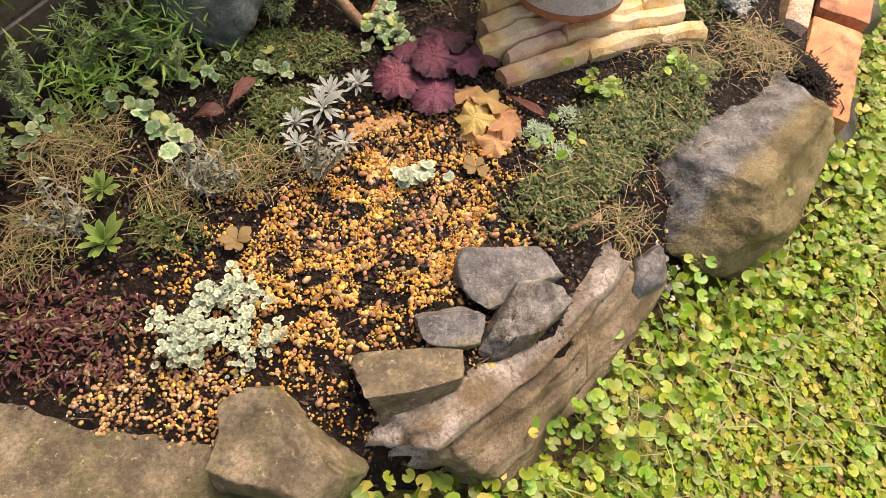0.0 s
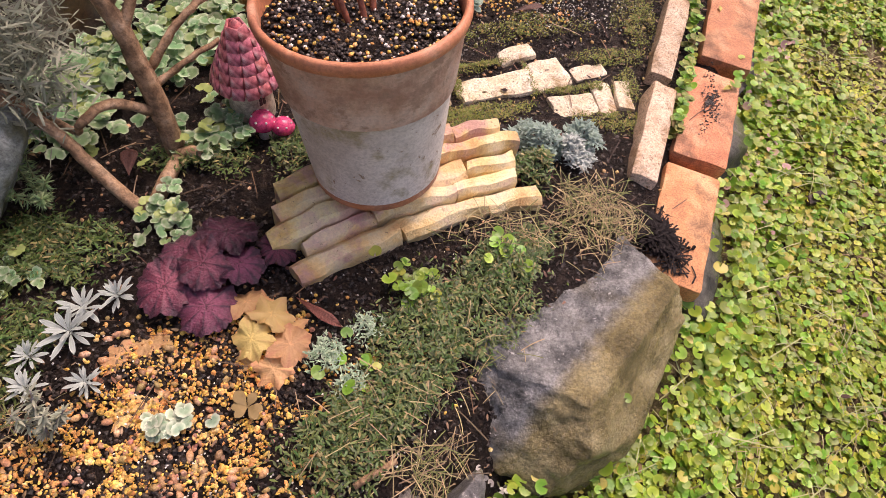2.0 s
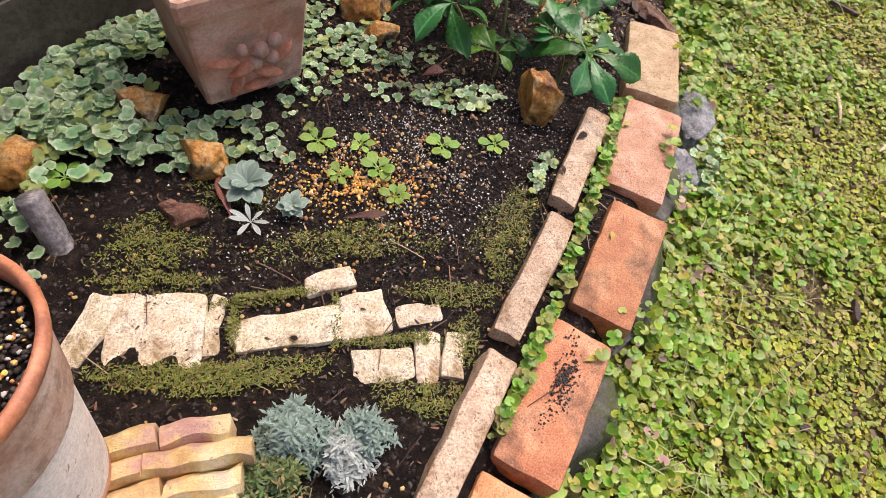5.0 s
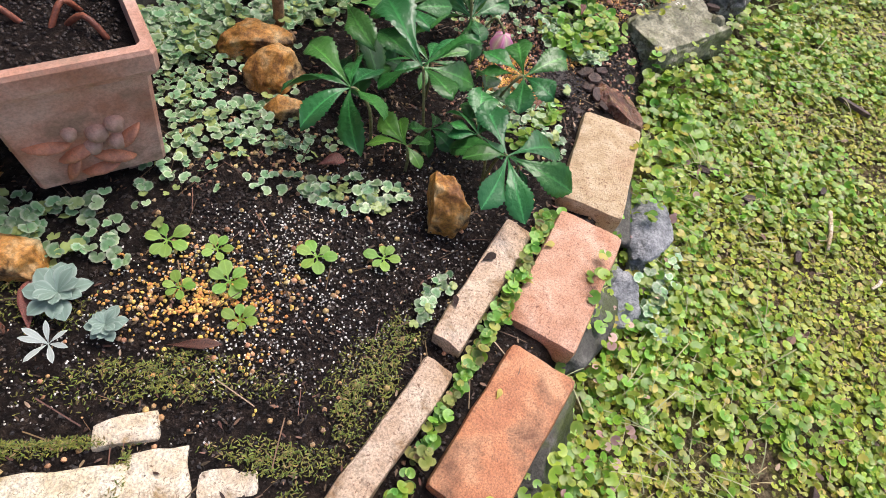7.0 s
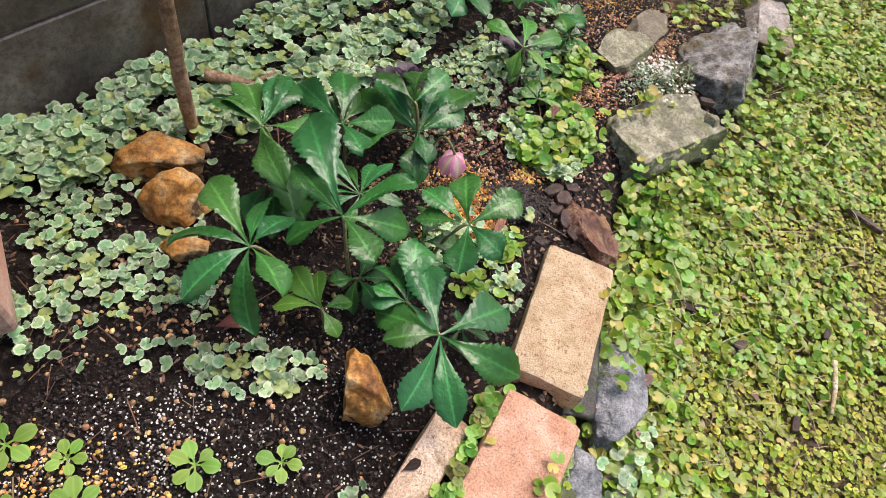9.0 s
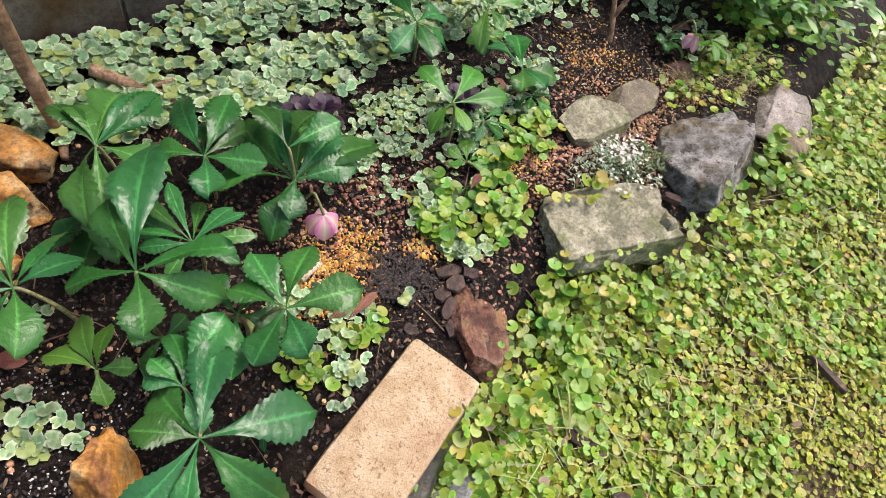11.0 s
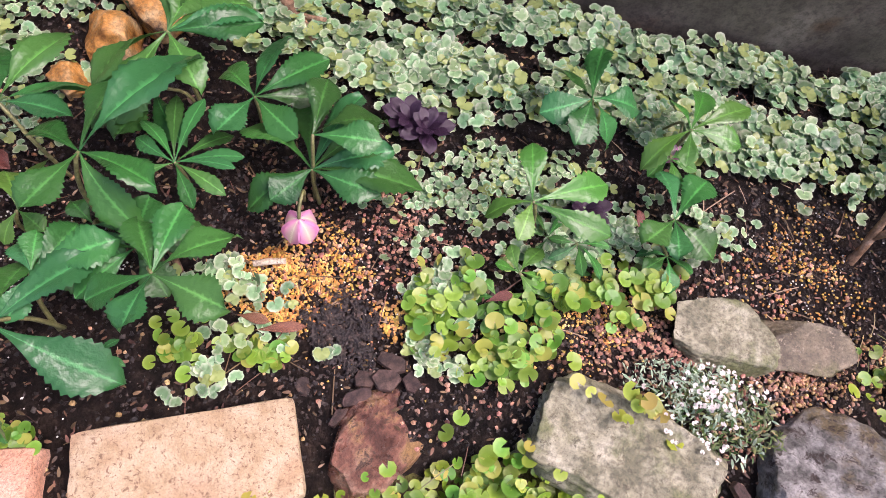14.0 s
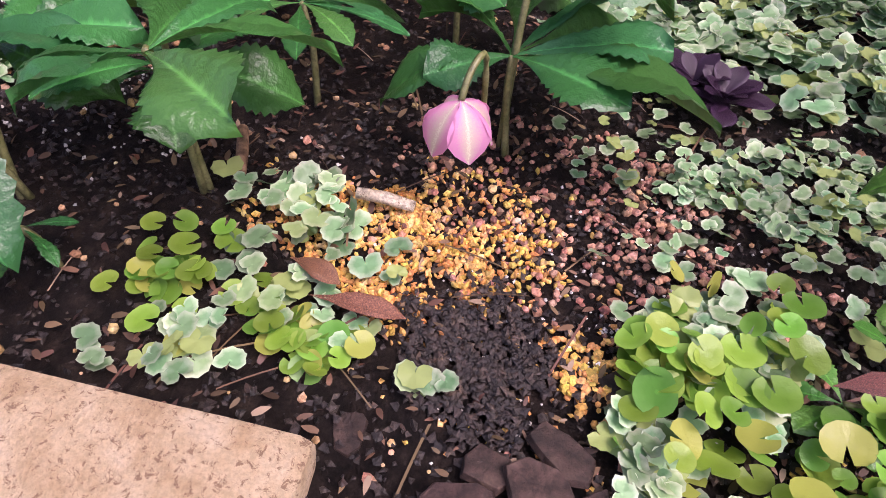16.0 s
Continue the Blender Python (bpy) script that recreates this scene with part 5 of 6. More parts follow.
# greenery round the far hellebores
ground_ivy(330, 0.96, 2.5, 0.1, 0.16, -25, (0.0045, 0.0095), 0.016, holes=-1)
ground_ivy(150, 1.1, 2.62, 0.08, 0.1, -25, (0.006, 0.012), 0.025, holes=-1)
ground_ivy(120, 1.13, 2.74, 0.07, 0.08, -25, (0.006, 0.012), 0.02, holes=-0.6)
ground_ivy(600, 1.6, 3.36, 0.26, 0.2, 20, (0.008, 0.016), 0.07, "mixed green leaves under the shrub", material=L_CREEP, template=CREEP_LEAF, name="creeping_leaves", holes=-1)
ground_ivy(90, 0.62, 1.83, 0.1, 0.07, 20, (0.005, 0.01), 0.012)
ground_ivy(70, 1.17, 2.52, 0.06, 0.09, -20, (0.008, 0.014), 0.04, "round green leaves among the hellebores", material=L_CREEP, template=CREEP_LEAF, name="creeping_leaves", holes=-9)
ground_ivy(60, 1.02, 2.56, 0.06, 0.08, -20, (0.008, 0.014), 0.03, holes=-9)
ground_ivy(40, 1.2, 2.62, 0.05, 0.06, 0, (0.009, 0.015), 0.035, "round green leaves among the hellebores", material=L_CREEP, template=CREEP_LEAF, name="creeping_leaves", holes=-9)
# far corner
ground_ivy(420, 1.55, 3.06, 0.13, 0.2, -30, (0.006, 0.012), 0.03, "mixed small leaves at the bed's far corner", material=L_LUSH, template=DICH, name="creeping_leaves")
ground_ivy(200, 1.35, 3.2, 0.2, 0.15, 0, (0.008, 0.014), 0.05)
# bright round leaves that climb into the bed
ground_ivy(125, 1.21, 2.37, 0.08, 0.12, 30, (0.006, 0.0135), 0.035, "round bright green leaves spilling over the edge", material=L_CREEP, template=CREEP_LEAF, name="creeping_leaves")
ground_ivy(75, 1.12, 2.3, 0.08, 0.09, 0, (0.008, 0.014), 0.035, "round bright green leaves spilling over the edge", material=L_CREEP, template=CREEP_LEAF, name="creeping_leaves")
ground_ivy(150, 1.395, 2.26, 0.06, 0.1, 30, (0.008, 0.015), 0.055, "round bright green leaves spilling over the edge", material=L_CREEP, template=CREEP_LEAF, name="creeping_leaves")
ground_ivy(60, 1.68, 2.83, 0.04, 0.08, -25, (0.01, 0.017), 0.09, "round bright green leaves spilling over the edge", material=L_CREEP, template=CREEP_LEAF, name="creeping_leaves")
for cx, cy, n in ((0.932, 1.24, 34), (1.012, 1.46, 40), (1.05, 1.57, 40), (1.1, 1.74, 25), (0.89, 1.13, 14), (0.36, 0.72, 40), (0.28, 0.62, 16), (0.5, 0.78, 20)):
    ground_ivy(n, cx, cy, 0.016 if n > 22 and cy > 1 else 0.06, 0.06, -22, (0.006, 0.011), 0.03, "small green leaves growing in the joints", material=L_CREEP, template=CREEP_LEAF, name="creeping_leaves")

FROND = blade(0.16, 0.25, 2)


def tufted(name, n, cx, cy, ax, ay, turn, size, lift, mound, material, label, lean=0.9, power=0.55, template=None):
    x, y, d = ellipse_points(rs, n, cx, cy, ax, ay, turn, power)
    m = n
    z = ground(x, y) + lift * rs.uniform(0, 1, m) + mound * (1 - d * d) * (1 + 0.35 * wavy(x, y, 12, 7))
    return strewn(name, template or FROND, np.stack([x, y, z], -1), rs.uniform(*size, m), rs.uniform(0, 6.28, m), rs.uniform(-lean, 0.35, m), rs.uniform(0, 6.28, m), material, label, "ground cover")


MOSS_TXT = "mat of fine dark green creeping thyme"
for cx, cy, ax, ay, turn, n in ((0.4, 0.66, 0.15, 0.1, 45, 5200), (0.29, 0.53, 0.12, 0.07, 30, 3200), (0.5, 0.77, 0.1, 0.06, 20, 2300), (-0.19, 0.8, 0.12, 0.09, 0, 3600),
                                (-0.22, 0.57, 0.06, 0.06, 0, 1000), (-0.17, 0.66, 0.07, 0.07, 0, 1100), (-0.3, 0.45, 0.06, 0.06, 0, 600), (0.02, 0.98, 0.09, 0.06, 0, 1100), (0.17, 1.0, 0.05, 0.06, 0, 700)):
    tufted("creeping_thyme", n, cx, cy, ax, ay, turn, (0.005, 0.012), 0.014, 0.014, L_MOSS, MOSS_TXT)
for cx, cy, ax, ay, turn, n in ((0.47, 1.1, 0.14, 0.035, 12, 2600), (0.6, 1.35, 0.16, 0.05, 12, 1500), (0.87, 1.42, 0.05, 0.14, -22, 1700), (0.3, 1.3, 0.1, 0.06, 0, 1400), (0.33, 1.235, 0.12, 0.02, 10, 700),
                                (0.78, 1.28, 0.09, 0.03, 10, 800), (0.75, 1.1, 0.08, 0.04, 0, 900), (0.8, 1.2, 0.03, 0.06, 0, 500), (0.4, 1.42, 0.09, 0.05, 0, 500), (0.9, 1.15, 0.012, 0.1, -22, 500)):
    tufted("moss", n, cx, cy, ax, ay, turn, (0.003, 0.0075), 0.006, 0.007, L_MOSSY, "yellow green moss between the stones")
# dry tangled grass
for cx, cy, ax, ay, turn, n in ((0.66, 0.86, 0.075, 0.09, 30, 900), (0.3, 0.55, 0.13, 0.07, 30, 170), (0.44, 0.62, 0.12, 0.07, 40, 110), (0.52, 0.83, 0.12, 0.05, 0, 300), (0.36, 0.48, 0.07, 0.04, 20, 260), (0.41, 0.24, 0.06, 0.16, -35, 420), (1.56, 3.08, 0.12, 0.14, 0, 700), (1.47, 2.95, 0.08, 0.06, 30, 200), (-0.46, 0.57, 0.08, 0.08, 0, 1100), (-0.47, 0.42, 0.08, 0.08, 0, 700), (-0.2, 0.55, 0.07, 0.06, 0, 500), (-0.3, 0.5, 0.08, 0.06, 0, 400)):
    tufted("dry_grass", n * 2 // 3, cx, cy, ax, ay, turn, (0.014, 0.042), 0.02, 0.012, L_STRAW, "tangle of dry brown grass", template=blade(0.016, 0.35, 4, 1), lean=0.6)
# blue-grey and silver foliage
for cx, cy, ax, ay, n, h, mat in ((0.575, 1.02, 0.055, 0.055, 1500, 0.05, L_BLUE), (0.65, 1.0, 0.035, 0.05, 900, 0.04, L_SILVER), (0.665, 1.03, 0.045, 0.04, 700, 0.045, L_BLUE), (0.56, 0.96, 0.05, 0.045, 900, 0.04, L_MOSS)):
    tufted("artemisia", n, cx, cy, ax, ay, 0, (0.006, 0.014), 0.012, h, mat, "mound of finely cut blue grey foliage")
for cx, cy, n in ((0.235, 0.62, 360), (0.27, 0.58, 240), (0.29, 0.66, 200)):
    tufted("silver_thyme", n, cx, cy, 0.03, 0.03, 0, (0.005, 0.009), 0.01, 0.02, L_PALE, "small silvery creeping sprigs")
for cx, cy, n in ((-0.24, 0.29, 620), (-0.2, 0.35, 420), (-0.155, 0.29, 420)):
    ground_ivy(n * 3 // 5, cx, cy, 0.055, 0.05, 0, (0.0026, 0.0058), 0.022, "clump of pale blue green succulent leaves", material=L_PALE, template=DICH, name="stonecrop", mound=0.012)
tufted("wine_sedum", 1300, -0.42, 0.3, 0.14, 0.08, -10, (0.007, 0.014), 0.012, 0.015, L_WINE, "low wine red creeping foliage")
tufted("wine_sedum", 260, -0.3, 0.03, 0.1, 0.03, 0, (0.007, 0.014), 0.02, 0.03, L_WINE, "low wine red creeping foliage")
tufted("stonecrop_bloom", 700, 1.36, 2.6, 0.1, 0.06, 48, (0.004, 0.008), 0.012, 0.03, L_PALE, "sprigs of tiny white blooms over a stone")
ground_ivy(150, 1.38, 2.6, 0.13, 0.075, 48, (0.0022, 0.0045), 0.03, "tiny white blooms over a stone", material=WHITE_BLOOM, template=fan(6, 0.2, 0), name="white_blooms", mound=0.045)
ground_ivy(36, 0.47, 0.44, 0.05, 0.08, 20, (0.004, 0.0075), 0.03, "tiny pale pink blooms at the lawn edge", material=WHITE_BLOOM, template=fan(6, 0.2, 0), name="pink_blooms")

# grey needle foliage of the lavender
for cx, cy, cz, ax, n, mat in ((-0.17, 1.0, 0.35, 0.07, 700, L_SAGE), (-0.19, 0.99, 0.26, 0.06, 520, L_SAGE), (-0.3, 0.94, 0.4, 0.12, 900, L_SAGE), (-0.4, 0.86, 0.32, 0.1, 700, L_SAGE), (-0.2, 0.98, 0.5, 0.1, 500, L_SAGE), (-0.36, 0.77, 0.19, 0.08, 420, L_SHRUB), (-0.46, 0.68, 0.18, 0.09, 400, L_SHRUB)):
    v = rs.normal(0, 0.5, (n, 3)) * np.array([ax, ax, ax * 0.8]) + np.array([cx, cy, cz])
    ob = strewn("needle_foliage", blade(0.07, 0.1, 2), v, rs.uniform(0.014, 0.032, n), rs.uniform(0, 6.28, n), rs.uniform(-1.3, 0.2, n), rs.uniform(0, 6.28, n), mat, "grey green needle leaves of lavender", "foliage")
# leafy shrub at the far end
for cx, cy, cz, ax, n in ((1.36, 3.27, 0.24, 0.13, 330), (1.52, 3.3, 0.22, 0.14, 330), (1.18, 3.26, 0.22, 0.09, 90), (1.7, 3.46, 0.2, 0.18, 240)):
    v = rs.normal(0, 0.5, (n, 3)) * np.array([ax, ax, ax * 0.6]) + np.array([cx, cy, cz])
    strewn("shrub_leaves", blade(0.2, 0.2, 6), v, rs.uniform(0.03, 0.06, n), rs.uniform(0, 6.28, n), rs.uniform(-0.4, 0.5, n), rs.uniform(0, 6.28, n), L_BUSH, "glossy green pointed leaves of a shrub", "foliage")


# ---- plants that can be counted ----
def leaflet_mesh(name, material, width, seed, teeth=0.08, droop=0.35, fold=0.25, seg=10, spoon=False, veins=0.0):
    """A toothed leaflet of length 1 along +x, folded on its midrib, quilted between side veins."""
    r = random.Random(seed)
    V, F, rim = [], [], []
    sway = r.uniform(-0.08, 0.08)
    for k in range(seg + 1):
        f = k / seg
        w = width * (math.sin(math.pi * min(1, f ** (2.1 if veins else 1.7))) ** (0.95 if veins else 0.8) + 0.045)
        if spoon:
            w = width * (0.14 if f < 0.35 else 0.14 + math.sqrt(max(0.0, 1 - ((f - 0.68) / 0.33) ** 2)))
        plain = w
        other = w
        if f > 0.42:
            w *= 1 + teeth * (1 if k % 2 else -1) * r.uniform(0.5, 1.4)
            other *= 1 + teeth * (-1 if k % 2 else 1) * r.uniform(0.5, 1.4)
        z = 0.12 * f - droop * f * f
        wob = (0.003 if veins else 0.02) * r.uniform(-1, 1)
        swell = veins * (math.cos(k * 2.0944) * 0.14 + r.uniform(-0.12, 0.12)) * min(1, 3 * f) * (1 - f * 0.5)
        wave = veins * 1.5 * math.sin(f * 8 + seed) * f
        c = sway * f * f
        V += [(f, c - w, z + fold * plain * 0.5 + wob + wave), (f, c - plain * 0.55, z + fold * plain * 0.72 + swell + 0.4 * wave), (f, c, z), (f, c + plain * 0.55, z + fold * plain * 0.72 + swell - 0.4 * wave), (f, c + other, z + fold * plain * 0.5 - wob - wave)]
        on = 0.3 if veins and k % 3 == 0 else 0.5
        rim += [1.0, on, 0.0, on, 1.0]
    for k in range(seg):
        for j in range(4):
            a = 5 * k + j
            F += [(a, a + 5, a + 6), (a, a + 6, a + 1)]
    return tri_mesh(name, V, F, material, rim)


HEL = [leaflet_mesh("leaflet", L_HELLE, 0.235, s, droop=d, seg=30, fold=0.5, teeth=0.075, veins=0.05) for s, d in ((1, 0.3), (2, 0.42), (3, 0.2), (6, 0.5), (11, 0.34))]
HELY = [leaflet_mesh("leaflet", L_HELLE_Y, 0.2, s, droop=d, seg=24, fold=0.4, veins=0.025) for s, d in ((1, 0.25), (2, 0.4))]
HELN = [leaflet_mesh("leaflet", L_HELLE, 0.12, s, droop=d, seg=20, fold=0.4, veins=0.012) for s, d in ((4, 0.3), (5, 0.4))]


def hellebore(base, leaves, label, meshes=HEL, seed=0, broad=1.0):
    """base: where it roots; leaves: (x, y, z, fingers), each finger a (bearing, length) from the leaf's middle."""
    r = random.Random(seed)
    bz = gz(*base)
    p = thing("hellebore", (base[0], base[1], bz), label, "plant", "hellebores")
    for x, y, z, fingers in leaves:
        tip = Vector((x - base[0], y - base[1], z - bz))
        pts = smooth_path([(r.uniform(-0.008, 0.008), r.uniform(-0.008, 0.008), -0.01), (tip.x * 0.25, tip.y * 0.25, tip.z * 0.6), (tip.x * 0.75, tip.y * 0.75, tip.z * 0.95), tip], 3)
        stalk = part("leaf_stalk", tube(pts, [0.0034 - 0.0012 * i / len(pts) for i in range(len(pts))], 6), STALK, p, "pale green stalk")
        for bearing, length in fingers:
            o = part("leaflet", r.choice(meshes), None, stalk)
            w = length * broad * r.uniform(0.92, 1.12) * min(1.25, max(0.85, 0.1 / length))
            o.matrix_basis = pose(tip.x, tip.y, tip.z, 0, 0, bearing) @ pose(0, 0, 0, r.uniform(-34, 34), r.uniform(-16, 8), 0) @ Matrix.Diagonal((length, w, length * r.uniform(0.7, 1.3), 1))
    return p


def hand(n, length, face=0.0, spread=290, seed=0):
    """Fingers spread evenly about the bearing face, shorter towards the stalk."""
    r = random.Random(seed)
    return [(face + (k - (n - 1) / 2) * spread / n + r.uniform(-7, 7), length * r.uniform(0.85, 1.05) * (1 - 0.3 * abs(2 * k / (n - 1) - 1))) for k in range(n)]


HL = "dark glossy green hellebore with hand-shaped toothed leaves"
hellebore((0.77, 1.87), [(0.728, 1.848, 0.232, [(138, 0.138), (102, 0.112), (74, 0.082), (-36, 0.095), (-83, 0.11), (-130, 0.1), (170, 0.108)])], HL + ", wet", seed=1)
hellebore((0.852, 1.9), [(0.833, 1.929, 0.241, [(126, 0.19), (45, 0.118), (10, 0.106), (-44, 0.095), (-143, 0.085), (149, 0.11)]),
                         (0.87, 1.9, 0.13, hand(5, 0.065, -40))], HL + ", wet", seed=2)
hellebore((0.985, 1.83), [(1.005, 1.8, 0.211, [(117, 0.122), (163, 0.108), (-161, 0.075), (-98, 0.11), (-69, 0.12), (-13, 0.125), (43, 0.145)]),
                          (0.951, 1.843, 0.2, [(123, 0.074), (168, 0.055), (63, 0.076), (96, 0.1), (-170, 0.05), (-30, 0.06)])], HL + " beside the bricks", seed=3)
hellebore((0.965, 1.96), [(1.011, 1.975, 0.235, [(108, 0.098), (45, 0.1), (-36, 0.072), (-88, 0.078), (-176, 0.085), (150, 0.095)]),
                          (0.95, 1.955, 0.19, [(90, 0.09), (20, 0.07), (-60, 0.085), (-110, 0.08), (160, 0.075)])], HL + " by the gravel", seed=4)
hellebore((0.69, 2.07), [(0.667, 2.062, 0.23, [(121, 0.15), (91, 0.125), (160, 0.1), (139, 0.085), (-67, 0.125), (-50, 0.14), (74, 0.12), (10, 0.1)]),
                         (0.7, 2.02, 0.16, [(-75, 0.1), (-40, 0.095), (-110, 0.09), (0, 0.085)])], HL + " by the pruned stem", seed=5)
hellebore((0.9, 2.19), [(0.897, 2.19, 0.175, [(166, 0.14), (136, 0.14), (112, 0.12), (84, 0.115), (64, 0.155), (40, 0.1), (-158, 0.125), (-87, 0.1), (-60, 0.07)]),
                        (0.88, 2.2, 0.23, [(150, 0.095), (100, 0.1), (60, 0.09)])], HL + " with a pink bud", seed=6)
hellebore((0.78, 2.15), [(0.771, 2.147, 0.19, [(123, 0.117), (146, 0.125), (100, 0.118), (78, 0.105), (-159, 0.075), (-47, 0.085), (20, 0.09)])], "dark glossy hellebore in the thick of the clump", seed=16)
hellebore((0.845, 2.03), [(0.837, 2.022, 0.178, [(168, 0.108), (146, 0.1), (118, 0.1), (92, 0.09), (70, 0.08), (38, 0.086), (8, 0.07), (-169, 0.085), (-140, 0.07), (-94, 0.06)])], "dark green hellebore with narrow fingered leaves", HELN, seed=7)
hellebore((0.845, 1.81), [(0.836, 1.823, 0.155, [(148, 0.075), (120, 0.062), (38, 0.045), (-46, 0.045), (178, 0.068)])], "small young hellebore with bright leaves", HELY, seed=8, broad=1.1)
hellebore((1.045, 1.88), [(1.042, 1.866, 0.12, hand(5, 0.05))], "small hellebore among ground ivy", HELN, seed=9)
hellebore((1.06, 2.47), [(1.048, 2.452, 0.205, [(91, 0.135), (160, 0.088), (43, 0.12), (-43, 0.06), (-110, 0.065)])], "mid green hellebore among ground ivy", HELY, seed=10)
hellebore((1.14, 2.44), [(1.14, 2.43, 0.1, hand(5, 0.055, 20)), (1.11, 2.43, 0.11, hand(5, 0.055, 120)), (1.13, 2.39, 0.09, hand(5, 0.05, -60))], "young hellebore with bright narrow leaves", HELY, seed=11)
hellebore((1.1, 2.52), [(1.1, 2.53, 0.12, hand(6, 0.065, 0, seed=3)), (1.13, 2.5, 0.1, hand(5, 0.06, -50, seed=4)), (1.07, 2.5, 0.1, hand(5, 0.055, 180, seed=5))], "young hellebore with narrow leaves among ground ivy", HELN, seed=19)
hellebore((0.91, 2.64), [(0.9, 2.635, 0.175, [(148, 0.1), (69, 0.09), (-45, 0.085), (-89, 0.085), (13, 0.075), (-161, 0.08)])], HL + " near the wall", seed=12)
hellebore((1.0, 2.76), [(1.005, 2.75, 0.19, [(132, 0.11), (95, 0.11), (-84, 0.09), (-31, 0.06), (162, 0.065), (60, 0.085)]), (1.02, 2.73, 0.14, hand(5, 0.06, -20))], "light green hellebore with bracts near the wall", HELY, seed=13)
hellebore((1.12, 2.67), [(1.12, 2.675, 0.15, [(120, 0.1), (22, 0.08), (162, 0.085), (-71, 0.075), (-27, 0.07)]), (1.16, 2.66, 0.11, hand(5, 0.06, -20))], HL + " at the back", seed=14)
hellebore((1.47, 3.06), [(1.465, 3.04, 0.15, hand(6, 0.065, -40)), (1.5, 3.06, 0.12, hand(5, 0.05, 60))], "small hellebore under the shrub", HELY, seed=15)
hellebore((1.4, 3.07), [(1.39, 3.05, 0.1, hand(6, 0.06, -60))], "dark low hellebore beside the pinkish stone", seed=18)


def hellebore_flower(loc, s, label):
    f = thing("hellebore_flower", loc, label, "flower")
    P = [leaflet_mesh("petal", PETAL, 0.36, 40 + k, 0.0, 0.75, 0.45, 8) for k in range(2)]
    for k in range(5):
        o = part("petal", P[k % 2], None, f)
        o.matrix_basis = pose(0, 0, 0, 0, 0, 72 * k + 20) @ pose(0, 0, 0, 0, 26, 0) @ Matrix.Diagonal((s, s * 1.15, s, 1))
    pts = smooth_path([(0, 0, 0), (-0.012, 0.006, 0.016), (-0.03, 0.016, 0.014), (-0.06, 0.02, -0.07)], 4)
    part("stalk", tube(pts, [0.0024] * len(pts), 6), STALK, f)
    return f


hellebore_flower((0.968, 2.152, 0.183), 0.037, "nodding pink and cream hellebore bud")
hellebore_flower((1.43, 3.03, 0.15), 0.032, "small pink nodding hellebore bud")
hellebore_flower((1.0, 2.755, 0.14), 0.03, "small pink nodding hellebore bud")


def ruffled_mesh(name, material, seed, lobes=7, frill=1.0):
    """A round lobed leaf of radius 1, quilted between its veins."""
    r = random.Random(seed)
    n, rings = lobes * 6, 5
    V, F, rim = [(0, 0, 0)], [], [0.0]
    ph = r.uniform(0, 6)
    for k in range(1, rings + 1):
        f = k / rings
        for j in range(n):
            a = 6.28319 * j / n
            lobe = 1 + (0.06 if frill < 1.1 else 0.15) * f * math.cos(lobes * a) + 0.035 * f * math.cos(3 * lobes * a) - 0.3 * f * max(0, math.cos(a - math.pi) - 0.75) * 4 * f
            z = frill * 0.11 * f ** 2.5 * math.sin(lobes * a + ph) + frill * 0.025 * f * math.cos(2 * lobes * a) + 0.16 * f * f * math.sin(2 * a + ph) - 0.18 * f * f
            V.append((f * lobe * math.cos(a), f * lobe * math.sin(a), z))
            vein = 1 - max(0, math.cos(lobes * a)) ** 6
            rim.append(f * 0.45 + 0.3 * (1 - vein))
    for j in range(n):
        F.append((0, 1 + j, 1 + (j + 1) % n))
        for k in range(1, rings):
            a, b = 1 + (k - 1) * n, 1 + k * n
            i = (j + 1) % n
            F += [(a + j, b + j, b + i), (a + j, b + i, a + i)]
    return tri_mesh(name, V, F, material, rim)


def heuchera(base, leaves, meshes, label):
    r = random.Random(len(leaves))
    bz = gz(*base)
    p = thing("heuchera", (base[0], base[1], bz), label, "plant")
    for k, (x, y, z, s) in enumerate(leaves):
        tip = Vector((x - base[0], y - base[1], z - bz))
        pts = [Vector((0, 0, -0.008)), Vector((tip.x * 0.4, tip.y * 0.4, tip.z * 0.7)), tip - Vector((0, 0, 0.002))]
        part("leaf_stalk", tube(pts, [0.0016] * 3, 5), STEM_RED, p)
        o = part("leaf", meshes[k % len(meshes)], None, p)
        away = math.degrees(math.atan2(tip.y, tip.x))
        o.matrix_basis = pose(*tip, 0, 0, away) @ pose(0, 0, 0, r.uniform(-10, 10), r.uniform(6, 22), 0) @ Matrix.Scale(s * 1.14, 4)
    return p


PUR = [ruffled_mesh("leaf", L_PURPLE, k, 8, 0.9) for k in range(3)]
ORA = [ruffled_mesh("leaf", L_ORANGE, k, 6, 1.7) for k in range(3)]
heuchera((0.075, 0.745), [(0.017, 0.72, 0.185, 0.038), (0.074, 0.69, 0.185, 0.036), (0.035, 0.775, 0.19, 0.03), (0.092, 0.797, 0.2, 0.038), (0.07, 0.742, 0.21, 0.033), (0.115, 0.747, 0.2, 0.029), (0.16, 0.782, 0.18, 0.026)],
         PUR, "dark purple heuchera with ruffled veined leaves")
heuchera((0.15, 0.655), [(0.125, 0.698, 0.18, 0.022), (0.162, 0.676, 0.19, 0.025), (0.138, 0.642, 0.185, 0.026), (0.188, 0.634, 0.185, 0.026), (0.168, 0.603, 0.18, 0.022)], ORA, "apricot heuchera with ruffled leaves")
